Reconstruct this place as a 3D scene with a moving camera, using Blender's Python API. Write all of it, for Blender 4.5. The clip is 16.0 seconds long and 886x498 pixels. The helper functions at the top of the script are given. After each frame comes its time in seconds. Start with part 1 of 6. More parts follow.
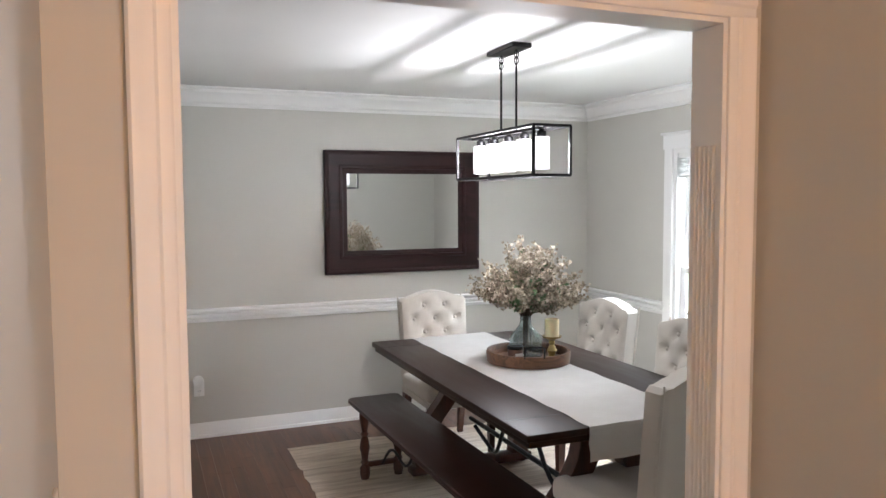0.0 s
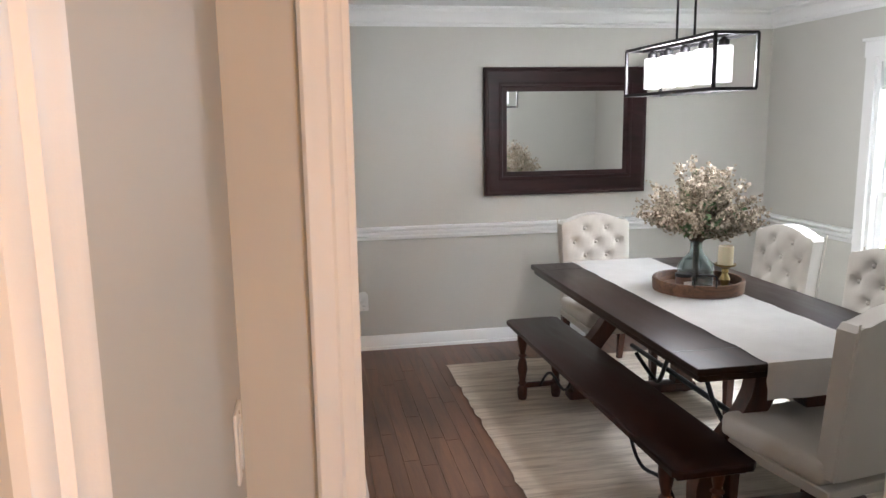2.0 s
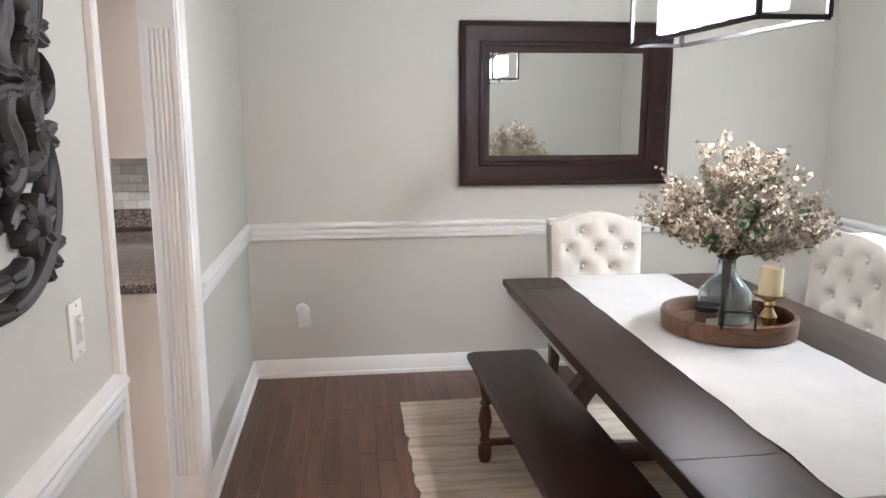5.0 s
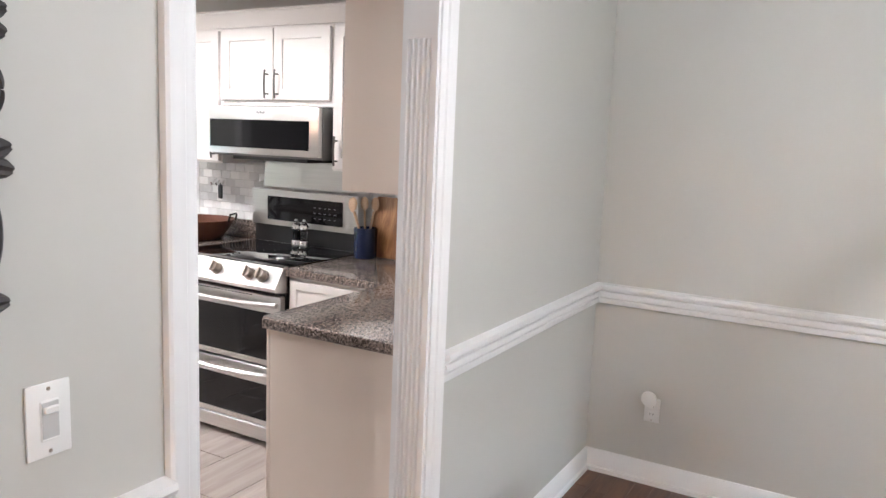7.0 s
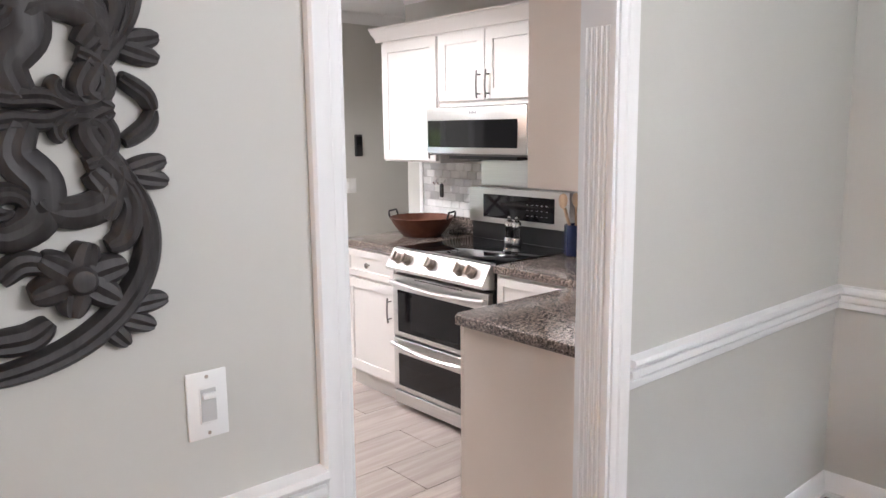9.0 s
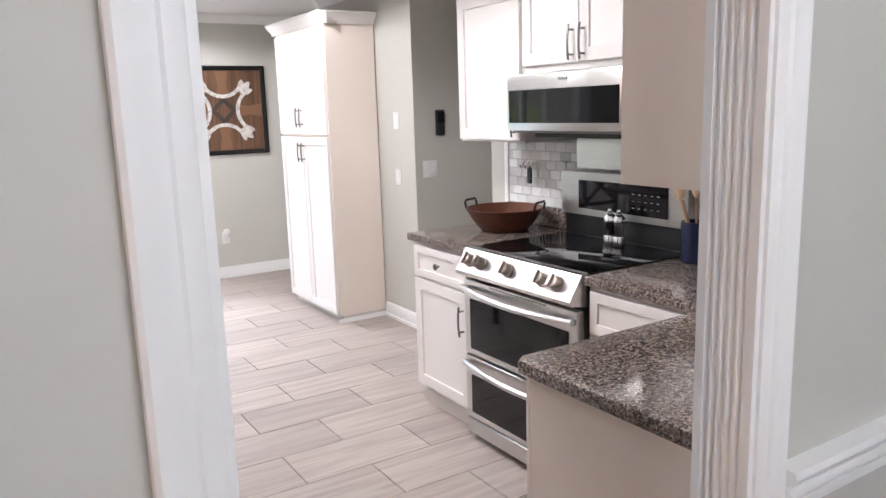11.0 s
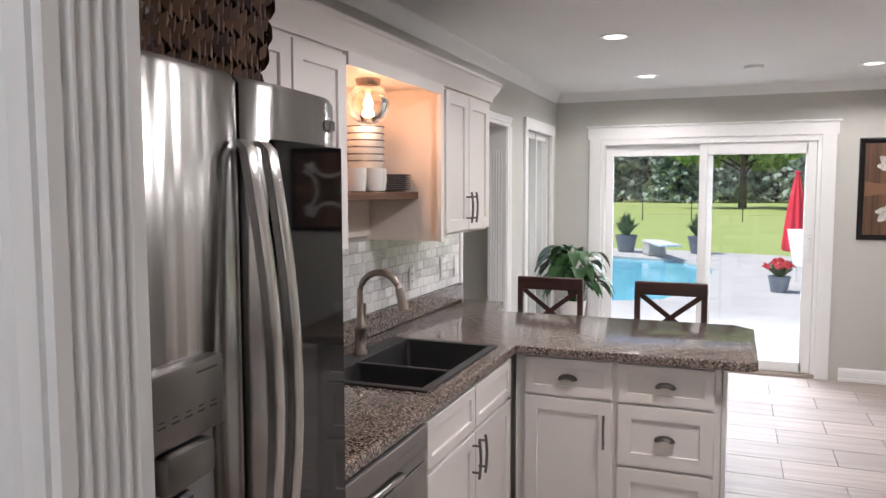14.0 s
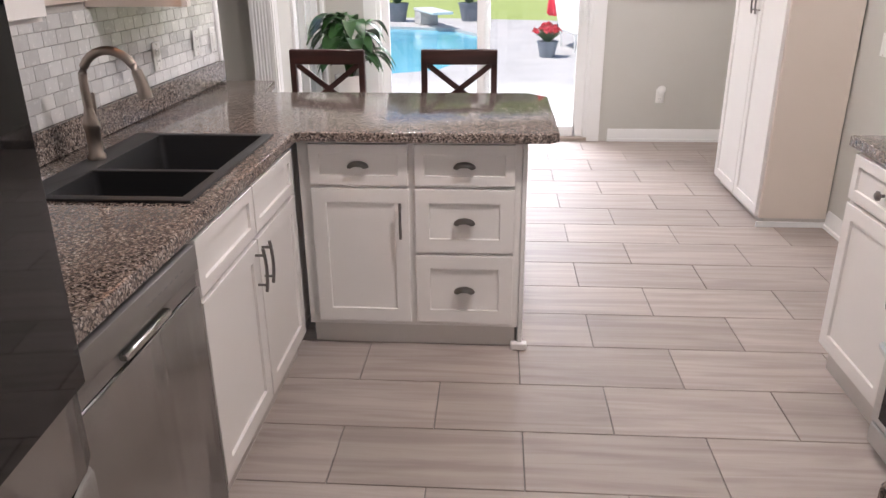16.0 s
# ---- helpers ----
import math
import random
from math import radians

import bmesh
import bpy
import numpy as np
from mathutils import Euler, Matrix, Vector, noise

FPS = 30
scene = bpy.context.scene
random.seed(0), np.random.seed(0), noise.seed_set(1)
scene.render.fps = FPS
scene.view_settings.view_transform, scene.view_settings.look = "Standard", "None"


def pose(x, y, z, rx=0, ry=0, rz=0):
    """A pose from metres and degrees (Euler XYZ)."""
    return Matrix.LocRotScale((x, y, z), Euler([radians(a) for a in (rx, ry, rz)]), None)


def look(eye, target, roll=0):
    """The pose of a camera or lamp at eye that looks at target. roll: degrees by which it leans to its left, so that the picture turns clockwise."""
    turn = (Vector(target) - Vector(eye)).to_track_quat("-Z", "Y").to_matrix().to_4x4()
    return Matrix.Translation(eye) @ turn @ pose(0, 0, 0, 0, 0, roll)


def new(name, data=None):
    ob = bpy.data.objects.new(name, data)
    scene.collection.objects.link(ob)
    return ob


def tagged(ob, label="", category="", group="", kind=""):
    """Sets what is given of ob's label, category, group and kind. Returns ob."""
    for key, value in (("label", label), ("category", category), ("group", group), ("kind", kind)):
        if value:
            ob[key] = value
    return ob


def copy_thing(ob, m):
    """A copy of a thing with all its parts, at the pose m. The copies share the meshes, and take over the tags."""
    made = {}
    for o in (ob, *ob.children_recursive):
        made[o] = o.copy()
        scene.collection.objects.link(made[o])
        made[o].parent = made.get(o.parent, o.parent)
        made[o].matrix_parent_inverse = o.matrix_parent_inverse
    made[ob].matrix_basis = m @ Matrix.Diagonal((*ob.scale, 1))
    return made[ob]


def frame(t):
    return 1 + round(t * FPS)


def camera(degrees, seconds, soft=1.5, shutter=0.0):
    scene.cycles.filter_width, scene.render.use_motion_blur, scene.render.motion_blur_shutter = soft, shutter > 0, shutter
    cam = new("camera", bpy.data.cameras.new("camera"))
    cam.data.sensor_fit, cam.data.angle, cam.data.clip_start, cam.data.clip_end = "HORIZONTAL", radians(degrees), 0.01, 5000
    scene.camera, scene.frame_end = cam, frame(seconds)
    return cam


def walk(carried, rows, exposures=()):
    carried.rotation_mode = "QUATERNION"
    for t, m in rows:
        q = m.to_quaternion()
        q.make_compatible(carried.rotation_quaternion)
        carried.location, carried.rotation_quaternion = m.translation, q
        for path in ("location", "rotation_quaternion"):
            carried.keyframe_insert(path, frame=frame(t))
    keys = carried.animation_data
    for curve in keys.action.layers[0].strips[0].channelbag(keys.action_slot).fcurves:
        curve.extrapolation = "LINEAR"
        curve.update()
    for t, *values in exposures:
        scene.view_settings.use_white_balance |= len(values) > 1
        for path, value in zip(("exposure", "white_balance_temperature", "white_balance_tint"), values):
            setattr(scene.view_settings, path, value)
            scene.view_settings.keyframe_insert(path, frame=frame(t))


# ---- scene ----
# camera and walk
cam = camera(61.4, 16.0)
PATH = [
    (0, (0.438, 0.614, 1.672), (1.189, 2.462, 1.538), -0.3),
    (0.5, (0.419, 0.649, 1.696), (1.206, 2.486, 1.627), 0),
    (1, (0.416, 0.667, 1.681), (1.154, 2.518, 1.513), -0.4),
    (1.5, (0.425, 0.693, 1.667), (0.955, 2.597, 1.361), -1),
    (2, (0.432, 0.703, 1.665), (0.779, 2.643, 1.326), -0.9),
    (2.5, (0.438, 0.722, 1.661), (0.742, 2.668, 1.314), -0.5),
    (3, (0.433, 0.749, 1.652), (0.955, 2.646, 1.298), -0.2),
    (5.3, (1.168, 1.933, 1.538), (1.273, 3.895, 1.165), -0.2),
    (5.5, (1.216, 2.033, 1.54), (1.21, 3.995, 1.153), -0.5),
    (6, (1.259, 2.338, 1.523), (1.078, 4.296, 1.156), -0.9),
    (6.5, (1.42, 2.558, 1.517), (0.991, 4.485, 1.202), 1.4),
    (7, (1.564, 2.701, 1.55), (0.581, 4.418, 1.256), 2.3),
    (7.5, (1.663, 2.735, 1.555), (0.414, 4.268, 1.255), 1.2),
    (8, (1.815, 2.801, 1.562), (0.37, 4.149, 1.253), 0.9),
    (8.2, (1.862, 2.814, 1.561), (0.356, 4.094, 1.257), 0.3),
    (10.3, (1.305, 3.18, 1.541), (-0.15, 4.515, 1.205), -2.4),
    (10.5, (1.3, 3.273, 1.531), (-0.213, 4.535, 1.184), -2.2),
    (11, (1.199, 3.47, 1.537), (-0.464, 4.517, 1.166), -1.8),
    (11.5, (1.126, 3.687, 1.549), (-0.67, 4.489, 1.209), -0.7),
    (12, (1.095, 3.883, 1.554), (-0.834, 4.289, 1.228), 0.5),
    (12.5, (1.036, 3.948, 1.553), (-0.936, 3.976, 1.218), 0.7),
    (13, (0.99, 4.073, 1.55), (-0.956, 3.724, 1.235), 0.5),
    (13.5, (0.968, 4.194, 1.567), (-0.917, 3.557, 1.328), 0.1),
    (14, (0.976, 4.224, 1.585), (-0.884, 3.496, 1.423), -0.1),
    (14.5, (0.953, 4.232, 1.581), (-0.922, 3.545, 1.411), -0.1),
    (15, (0.879, 4.202, 1.564), (-1.029, 3.674, 1.263), 0),
    (15.5, (0.731, 4.101, 1.555), (-1.184, 3.78, 1.068), -0.1),
    (16, (0.564, 4.093, 1.518), (-1.291, 3.958, 0.78), -0.5),
]
EXPOSURES = [(0.0, 0.64, 6000, 12), (3.0, 0.68, 6000, 11), (5.5, 1.05, 6000, 13), (8.0, 0.98, 6000, 14), (10.5, 0.76, 5950, 16), (11.5, 0.52, 5850, 13), (12.5, 0.15, 5800, 12), (14.0, 0.0, 6150, 16), (15.0, 0.0, 6200, 17), (16.0, 0.15, 6300, 19)]
walk(cam, [(t, look(eye, target, roll)) for t, eye, target, roll in PATH], EXPOSURES)

# ---- world, sun, lamps ----
world = bpy.data.worlds.new("sky")
scene.world = world
world.use_nodes = True
wn = world.node_tree
sky = wn.nodes.new("ShaderNodeTexSky")
sky.sky_type, sky.sun_disc = "NISHITA", False
sky.sun_elevation, sky.sun_rotation = radians(64), radians(160)
wn.links.new(sky.outputs[0], wn.nodes["Background"].inputs[0])
wn.nodes["Background"].inputs[1].default_value = 0.15


def lamp(name, kind, m, power, colour=(1, 1, 1), size=0.1, size_y=None, angle=None):
    data = bpy.data.lights.new(name, kind)
    data.energy, data.color = power, colour
    if kind == "AREA":
        data.size = size
        if size_y:
            data.shape, data.size_y = "RECTANGLE", size_y
    elif kind == "SUN":
        data.angle = radians(angle)
    else:
        data.shadow_soft_size = size
        if kind == "SPOT":
            data.spot_size, data.spot_blend = radians(angle), 0.3
    ob = new(name, data)
    ob.matrix_basis = m
    return ob


sun_dir = Vector((math.sin(radians(160)) * math.cos(radians(64)), math.cos(radians(160)) * math.cos(radians(64)), math.sin(radians(64))))
lamp("sun", "SUN", look(sun_dir * 50, (0, 0, 0)), 5.0, (1, 0.95, 0.88), angle=1.0)
DAY = (0.90, 0.96, 1.0)
# sky light through the slider, the side window and the dining window
lamp("slider_daylight", "AREA", look((-8.0, 3.98, 3.1), (-3.4, 4.1, 0.5)), 310, DAY, 2.4, 1.3)
lamp("side_window_daylight", "AREA", look((-5.3, 1.5, 2.8), (-5.2, 4.6, 0.6)), 200, DAY, 0.8, 0.7)
lamp("dining_window_daylight", "AREA", look((6.0, 4.48, 3.1), (2.3, 4.3, 0.4)), 560, DAY, 1.7, 1.2)
# unseen area lamp, added in an assumed east doorway to brighten the hall
lamp("hall_day_fill", "AREA", look((1.76, -0.8, 1.2), (0.3, 1.2, 0.8)), 19, DAY, 0.9, 1.5)

# ---- materials ----
def mat(name, colour, rough=0.5, metal=0.0, **more):
    m = bpy.data.materials.new(name)
    m.use_nodes = True
    b = m.node_tree.nodes["Principled BSDF"]
    b.inputs["Base Color"].default_value = (*colour, 1)
    b.inputs["Roughness"].default_value = rough
    b.inputs["Metallic"].default_value = metal
    for k, v in more.items():
        b.inputs[k.replace("_", " ")].default_value = v
    return m


class Net:
    """Short wiring of a material's nodes, on object or world-size coordinates."""
    def __init__(self, m, scale=(1, 1, 1), world_space=False):
        self.m, self.t = m, m.node_tree
        self.b = self.t.nodes["Principled BSDF"]
        if world_space:
            src = self.t.nodes.new("ShaderNodeNewGeometry").outputs["Position"]
        else:
            src = self.t.nodes.new("ShaderNodeTexCoord").outputs["Object"]
        mp = self.t.nodes.new("ShaderNodeMapping")
        mp.inputs["Scale"].default_value = scale
        self.t.links.new(src, mp.inputs[0])
        self.co = mp.outputs[0]

    def link(self, a, b):
        self.t.links.new(a, b)

    def noise(self, scale, detail=4, rough=0.55, distortion=0.0, co=None):
        n = self.t.nodes.new("ShaderNodeTexNoise")
        n.inputs["Scale"].default_value, n.inputs["Detail"].default_value = scale, detail
        n.inputs["Roughness"].default_value, n.inputs["Distortion"].default_value = rough, distortion
        self.link(co or self.co, n.inputs["Vector"])
        return n.outputs["Fac"]

    def voronoi(self, scale, out="Color", feature="F1"):
        n = self.t.nodes.new("ShaderNodeTexVoronoi")
        n.feature = feature
        n.inputs["Scale"].default_value = scale
        self.link(self.co, n.inputs["Vector"])
        return n.outputs[out]

    def ramp(self, fac, stops):
        n = self.t.nodes.new("ShaderNodeValToRGB")
        el = n.color_ramp.elements
        while len(el) < len(stops):
            el.new(0.5)
        for e, (p, c) in zip(el, stops):
            e.position, e.color = p, (*(c if isinstance(c, tuple) else (c, c, c)), 1)
        self.link(fac, n.inputs[0])
        return n.outputs[0]

    def mix(self, a, b, fac, mode="MIX"):
        n = self.t.nodes.new("ShaderNodeMix")
        n.data_type, n.blend_type = "RGBA", mode
        for v, i in ((fac, 0), (a, 6), (b, 7)):
            if isinstance(v, (int, float)):
                n.inputs[i].default_value = v
            elif isinstance(v, tuple):
                n.inputs[i].default_value = (*v, 1)
            else:
                self.link(v, n.inputs[i])
        return n.outputs[2]

    def random(self):
        return self.t.nodes.new("ShaderNodeObjectInfo").outputs["Random"]

    def island(self):
        return self.t.nodes.new("ShaderNodeNewGeometry").outputs["Random Per Island"]

    def colour(self, c):
        self.link(c, self.b.inputs["Base Color"])
        return self

    def rough(self, fac, lo, hi):
        self.link(self.ramp(fac, [(0.3, lo), (0.7, hi)]), self.b.inputs["Roughness"])
        return self

    def bump(self, fac, strength=0.2, dist=0.002):
        n = self.t.nodes.new("ShaderNodeBump")
        n.inputs["Strength"].default_value, n.inputs["Distance"].default_value = strength, dist
        self.link(fac, n.inputs["Height"])
        self.link(n.outputs[0], self.b.inputs["Normal"])
        return self


def paint(name, c, rough=0.55, stain=0.04):
    m = mat(name, c, rough)
    n = Net(m, world_space=True)
    big, fine = n.noise(1.3, 3), n.noise(420, 2)
    d = tuple(v * (1 - stain) for v in c)
    n.colour(n.mix(d, c, n.ramp(big, [(0.35, 0.0), (0.65, 1.0)]))).bump(fine, 0.12, 0.0006).rough(big, rough - 0.06, rough + 0.06)
    return m


WALL = paint("greige_wall_paint", (0.54, 0.53, 0.49), 0.6)
CEIL = paint("white_ceiling_paint", (0.78, 0.78, 0.77), 0.75)
TRIM = paint("white_trim_paint", (0.80, 0.80, 0.79), 0.45, 0.03)
CAB = paint("white_cabinet_paint", (0.79, 0.76, 0.73), 0.34, 0.03)
# cream cabinet sides, with the warm lamplight on them put into the colour
PANEL = paint("lamplit_cream_side", (0.80, 0.71, 0.63), 0.42, 0.03)


def wood(name, dark, light, rough=0.35, along="y", grain=22, per_object=False, coat=0.0, spec=0.5):
    m = mat(name, light, rough)
    s = {"x": (1.2, grain, grain), "y": (grain, 1.2, grain), "z": (grain, grain, 1.2)}[along]
    n = Net(m, s, world_space=True)
    g = n.noise(1.0, 6, 0.6, 1.4)
    fine = n.noise(6.0, 3)
    c = n.mix(dark, light, n.ramp(g, [(0.35, 0.0), (0.62, 1.0)]))
    c = n.mix(c, n.mix(c, dark, 0.6), n.ramp(fine, [(0.5, 0.0), (0.75, 0.7)]))
    if per_object:
        v = n.ramp(n.random(), [(0.0, 0.84), (1.0, 1.14)])
        c = n.mix(c, v, 1.0, "MULTIPLY")
    n.colour(c).bump(fine, 0.05, 0.0004).rough(g, rough - 0.03, rough + 0.05)
    n.b.inputs["Specular IOR Level"].default_value = spec
    if coat:
        n.b.inputs["Coat Weight"].default_value, n.b.inputs["Coat Roughness"].default_value = coat, 0.15
    return m


TABLE_WOOD = wood("dark_mahogany", (0.012, 0.006, 0.004), (0.022, 0.010, 0.006), 0.38, "y", 9, spec=0.16)
LEG_WOOD = wood("reddish_mahogany", (0.03, 0.010, 0.006), (0.085, 0.026, 0.014), 0.36, "z", 12)
BENCH_WOOD = wood("espresso_wood", (0.014, 0.005, 0.004), (0.026, 0.009, 0.006), 0.34, "y", 9, spec=0.2)
FRAME_WOOD = wood("dark_brown_frame", (0.014, 0.005, 0.005), (0.029, 0.010, 0.010), 0.4, "x", 9, spec=0.22)
STOOL_WOOD = wood("cherry_brown_wood", (0.02, 0.007, 0.005), (0.06, 0.018, 0.013), 0.36, "y", 10)
OAK = wood("brown_oak_floor", (0.075, 0.036, 0.021), (0.15, 0.075, 0.045), 0.34, "y", 16, True)
TRAY_WOOD = wood("walnut_tray", (0.06, 0.026, 0.013), (0.16, 0.075, 0.036), 0.45, "x")
BOARD_WOOD = wood("acacia_board", (0.20, 0.085, 0.030), (0.42, 0.21, 0.085), 0.4, "z")
SPOON_WOOD = wood("beech_wood", (0.42, 0.27, 0.16), (0.62, 0.44, 0.29), 0.5, "z")
CARVED = wood("grey_black_carved_wood", (0.018, 0.016, 0.016), (0.045, 0.041, 0.040), 0.55, "z")
BLACK_METAL = mat("black_metal", (0.015, 0.014, 0.015), 0.42, 0.6)
NICKEL = mat("brushed_nickel", (0.46, 0.40, 0.35), 0.28, 1.0)
PEWTER = mat("pewter_pull", (0.20, 0.19, 0.18), 0.32, 1.0)
DARK_STEEL = mat("dark_satin_steel", (0.30, 0.29, 0.28), 0.42, 0.8)
SATIN_STEEL = mat("satin_steel", (0.55, 0.54, 0.52), 0.22, 1.0)
KICK = paint("greige_kick_board", (0.64, 0.60, 0.56), 0.6)
RANGE_STEEL = mat("bright_brushed_steel", (0.62, 0.61, 0.59), 0.28, 1.0)
_r = Net(RANGE_STEEL, (1, 60, 60))
_r.colour(_r.mix((0.54, 0.53, 0.51), (0.68, 0.67, 0.65), _r.noise(3, 3))).bump(_r.noise(6, 2), 0.15, 0.0008)
CHROME = mat("chrome", (0.75, 0.75, 0.75), 0.08, 1.0)
BRASS = mat("aged_brass", (0.36, 0.27, 0.12), 0.35, 1.0)
PLASTIC = mat("white_plastic", (0.78, 0.78, 0.76), 0.35)
SLOT_PLASTIC = mat("pale_grey_plastic", (0.5, 0.5, 0.49), 0.45)
GREY_PLASTIC = mat("grey_plastic", (0.22, 0.22, 0.22), 0.4)
BLACK_PLASTIC = mat("black_plastic", (0.012, 0.012, 0.013), 0.4)
SINK_STONE = mat("black_composite", (0.014, 0.014, 0.015), 0.5)
Net(SINK_STONE).bump(Net(SINK_STONE).noise(500, 2), 0.1, 0.0005)
BLACK_GLASS = mat("black_glass", (0.006, 0.006, 0.007), 0.04, Specular_IOR_Level=0.35)
MIRROR = mat("silvered_mirror", (0.86, 0.88, 0.87), 0.015, 1.0)
CREAM_WAX = mat("cream_wax", (0.80, 0.70, 0.47), 0.5, Subsurface_Weight=0.2)
NAVY = mat("navy_ceramic", (0.008, 0.014, 0.045), 0.25)
WHITE_CERAMIC = mat("white_ceramic", (0.76, 0.75, 0.72), 0.18)
BLUE_CERAMIC = mat("dark_rim_ceramic", (0.03, 0.035, 0.05), 0.25)
TERRACOTTA = mat("wax_jar_brown", (0.10, 0.045, 0.03), 0.3)
PLASTER = mat("red_fabric", (0.75, 0.04, 0.07), 0.8)

STEEL = mat("brushed_stainless", (0.56, 0.55, 0.54), 0.26, 1.0)
_n = Net(STEEL, (1.2, 1.2, 0.25))
_n.colour(_n.mix((0.27, 0.262, 0.255), (0.38, 0.372, 0.36), _n.noise(2.5, 3)))
_n.b.inputs["Roughness"].default_value = 0.2
_n.b.inputs["Anisotropic Rotation"].default_value = 0.25
_n.bump(Net(STEEL, (7, 7, 0.12)).noise(1.6, 2), 0.55, 0.008)
_n.b.inputs["Anisotropic"].default_value = 0.75
_t = STEEL.node_tree.nodes.new("ShaderNodeTangent")
_t.direction_type, _t.axis = "RADIAL", "Z"
_n.link(_t.outputs[0], _n.b.inputs["Tangent"])

GRANITE = mat("speckled_granite", (0.3, 0.26, 0.24), 0.12)
_n = Net(GRANITE, world_space=True)
_a = _n.ramp(_n.voronoi(205), [(0.0, (0.015, 0.014, 0.013)), (0.30, (0.06, 0.05, 0.046)), (0.46, (0.20, 0.155, 0.13)), (0.72, (0.33, 0.265, 0.225)), (1.0, (0.58, 0.52, 0.47))])
_c = _n.ramp(_n.noise(100, 5, 0.7), [(0.48, 0.0), (0.60, 0.8)])
_n.colour(_n.mix(_n.mix(_a, (0.035, 0.03, 0.03), _c), (0.27, 0.21, 0.175), _n.ramp(_n.noise(55, 4), [(0.55, 0.0), (0.68, 0.5)])))
_n.b.inputs["Specular IOR Level"].default_value = 0.6

FABRIC = mat("cream_linen", (0.58, 0.54, 0.48), 0.85, Sheen_Weight=0.25)
_n = Net(FABRIC)
_f = _n.noise(650, 2)
_n.colour(_n.mix((0.50, 0.462, 0.405), (0.60, 0.558, 0.50), _n.mix(_n.noise(3, 3), _f, 0.5))).bump(_f, 0.25, 0.0007)
RUNNER = mat("white_cotton", (0.74, 0.71, 0.67), 0.9)
_n = Net(RUNNER)
_n.colour(_n.mix((0.68, 0.65, 0.61), (0.80, 0.775, 0.74), _n.noise(9, 4))).bump(_n.mix(_n.noise(700, 2), _n.noise(18, 3), 0.6), 0.35, 0.002)
RUG = mat("ivory_wool", (0.5, 0.45, 0.38), 0.95, Sheen_Weight=0.2)
_n = Net(RUG, (0.7, 8, 1))
_w = _n.noise(3.2, 5, 0.7)
_n.colour(_n.mix((0.54, 0.44, 0.34), (0.84, 0.74, 0.615), _n.ramp(_w, [(0.34, 0.0), (0.58, 1.0)]))).bump(_n.mix(_n.noise(60, 4), _w, 0.5), 0.8, 0.01)
FLOOR_TILE = mat("wood_look_porcelain", (0.5, 0.45, 0.41), 0.3)
_n = Net(FLOOR_TILE, (26, 1.6, 1), world_space=True)
_g = _n.noise(0.9, 5, 0.55, 0.6)
_c = _n.mix((0.335, 0.282, 0.252), (0.435, 0.377, 0.341), _n.ramp(_g, [(0.36, 0.0), (0.62, 1.0)]))
_n.colour(_n.mix(_c, _n.ramp(_n.random(), [(0.0, 0.88), (1.0, 1.1)]), 1.0, "MULTIPLY")).rough(_g, 0.46, 0.58).bump(_g, 0.04, 0.001)
_n.b.inputs["Specular IOR Level"].default_value = 0.3
GROUT = paint("dark_grout", (0.21, 0.19, 0.18), 0.9)
UNDERLAY = paint("brown_underlay", (0.035, 0.018, 0.011), 0.8)
LIGHT_GROUT = paint("light_grout", (0.50, 0.485, 0.46), 0.9)
SPLASH = mat("pearl_tile", (0.55, 0.54, 0.52), 0.14)
_n = Net(SPLASH, world_space=True)
_n.colour(_n.mix((0.52, 0.52, 0.52), (0.84, 0.835, 0.82), _n.mix(_n.random(), _n.noise(30, 3), 0.3))).rough(_n.noise(60, 2), 0.1, 0.3)
TILE_ART = wood("brown_painted_panel", (0.07, 0.033, 0.016), (0.16, 0.08, 0.04), 0.5, "z")
ART_BROWN = mat("art_ochre", (0.20, 0.10, 0.05), 0.55)
ART_DARK = mat("art_dark", (0.05, 0.035, 0.028), 0.55)
ART_WHITE = mat("art_weathered_white", (0.58, 0.56, 0.53), 0.6)
_n = Net(ART_WHITE)
_n.colour(_n.mix((0.40, 0.38, 0.36), (0.68, 0.66, 0.63), _n.ramp(_n.noise(40, 5), [(0.35, 0.0), (0.6, 1.0)])))
RUST = mat("rusted_copper", (0.16, 0.055, 0.03), 0.5, 0.4)
_n = Net(RUST)
_n.colour(_n.mix((0.07, 0.022, 0.013), (0.18, 0.065, 0.032), _n.noise(14, 5))).rough(_n.noise(20, 4), 0.35, 0.65)
WICKER = mat("dark_wicker", (0.10, 0.05, 0.03), 0.7)
_n = Net(WICKER)
_n.colour(_n.mix((0.04, 0.018, 0.012), (0.19, 0.10, 0.055), _n.island()))


def leafy(name, a, b, rough=0.55):
    m = mat(name, a, rough, Subsurface_Weight=0.0)
    n = Net(m)
    n.colour(n.mix(a, b, n.island()))
    return m


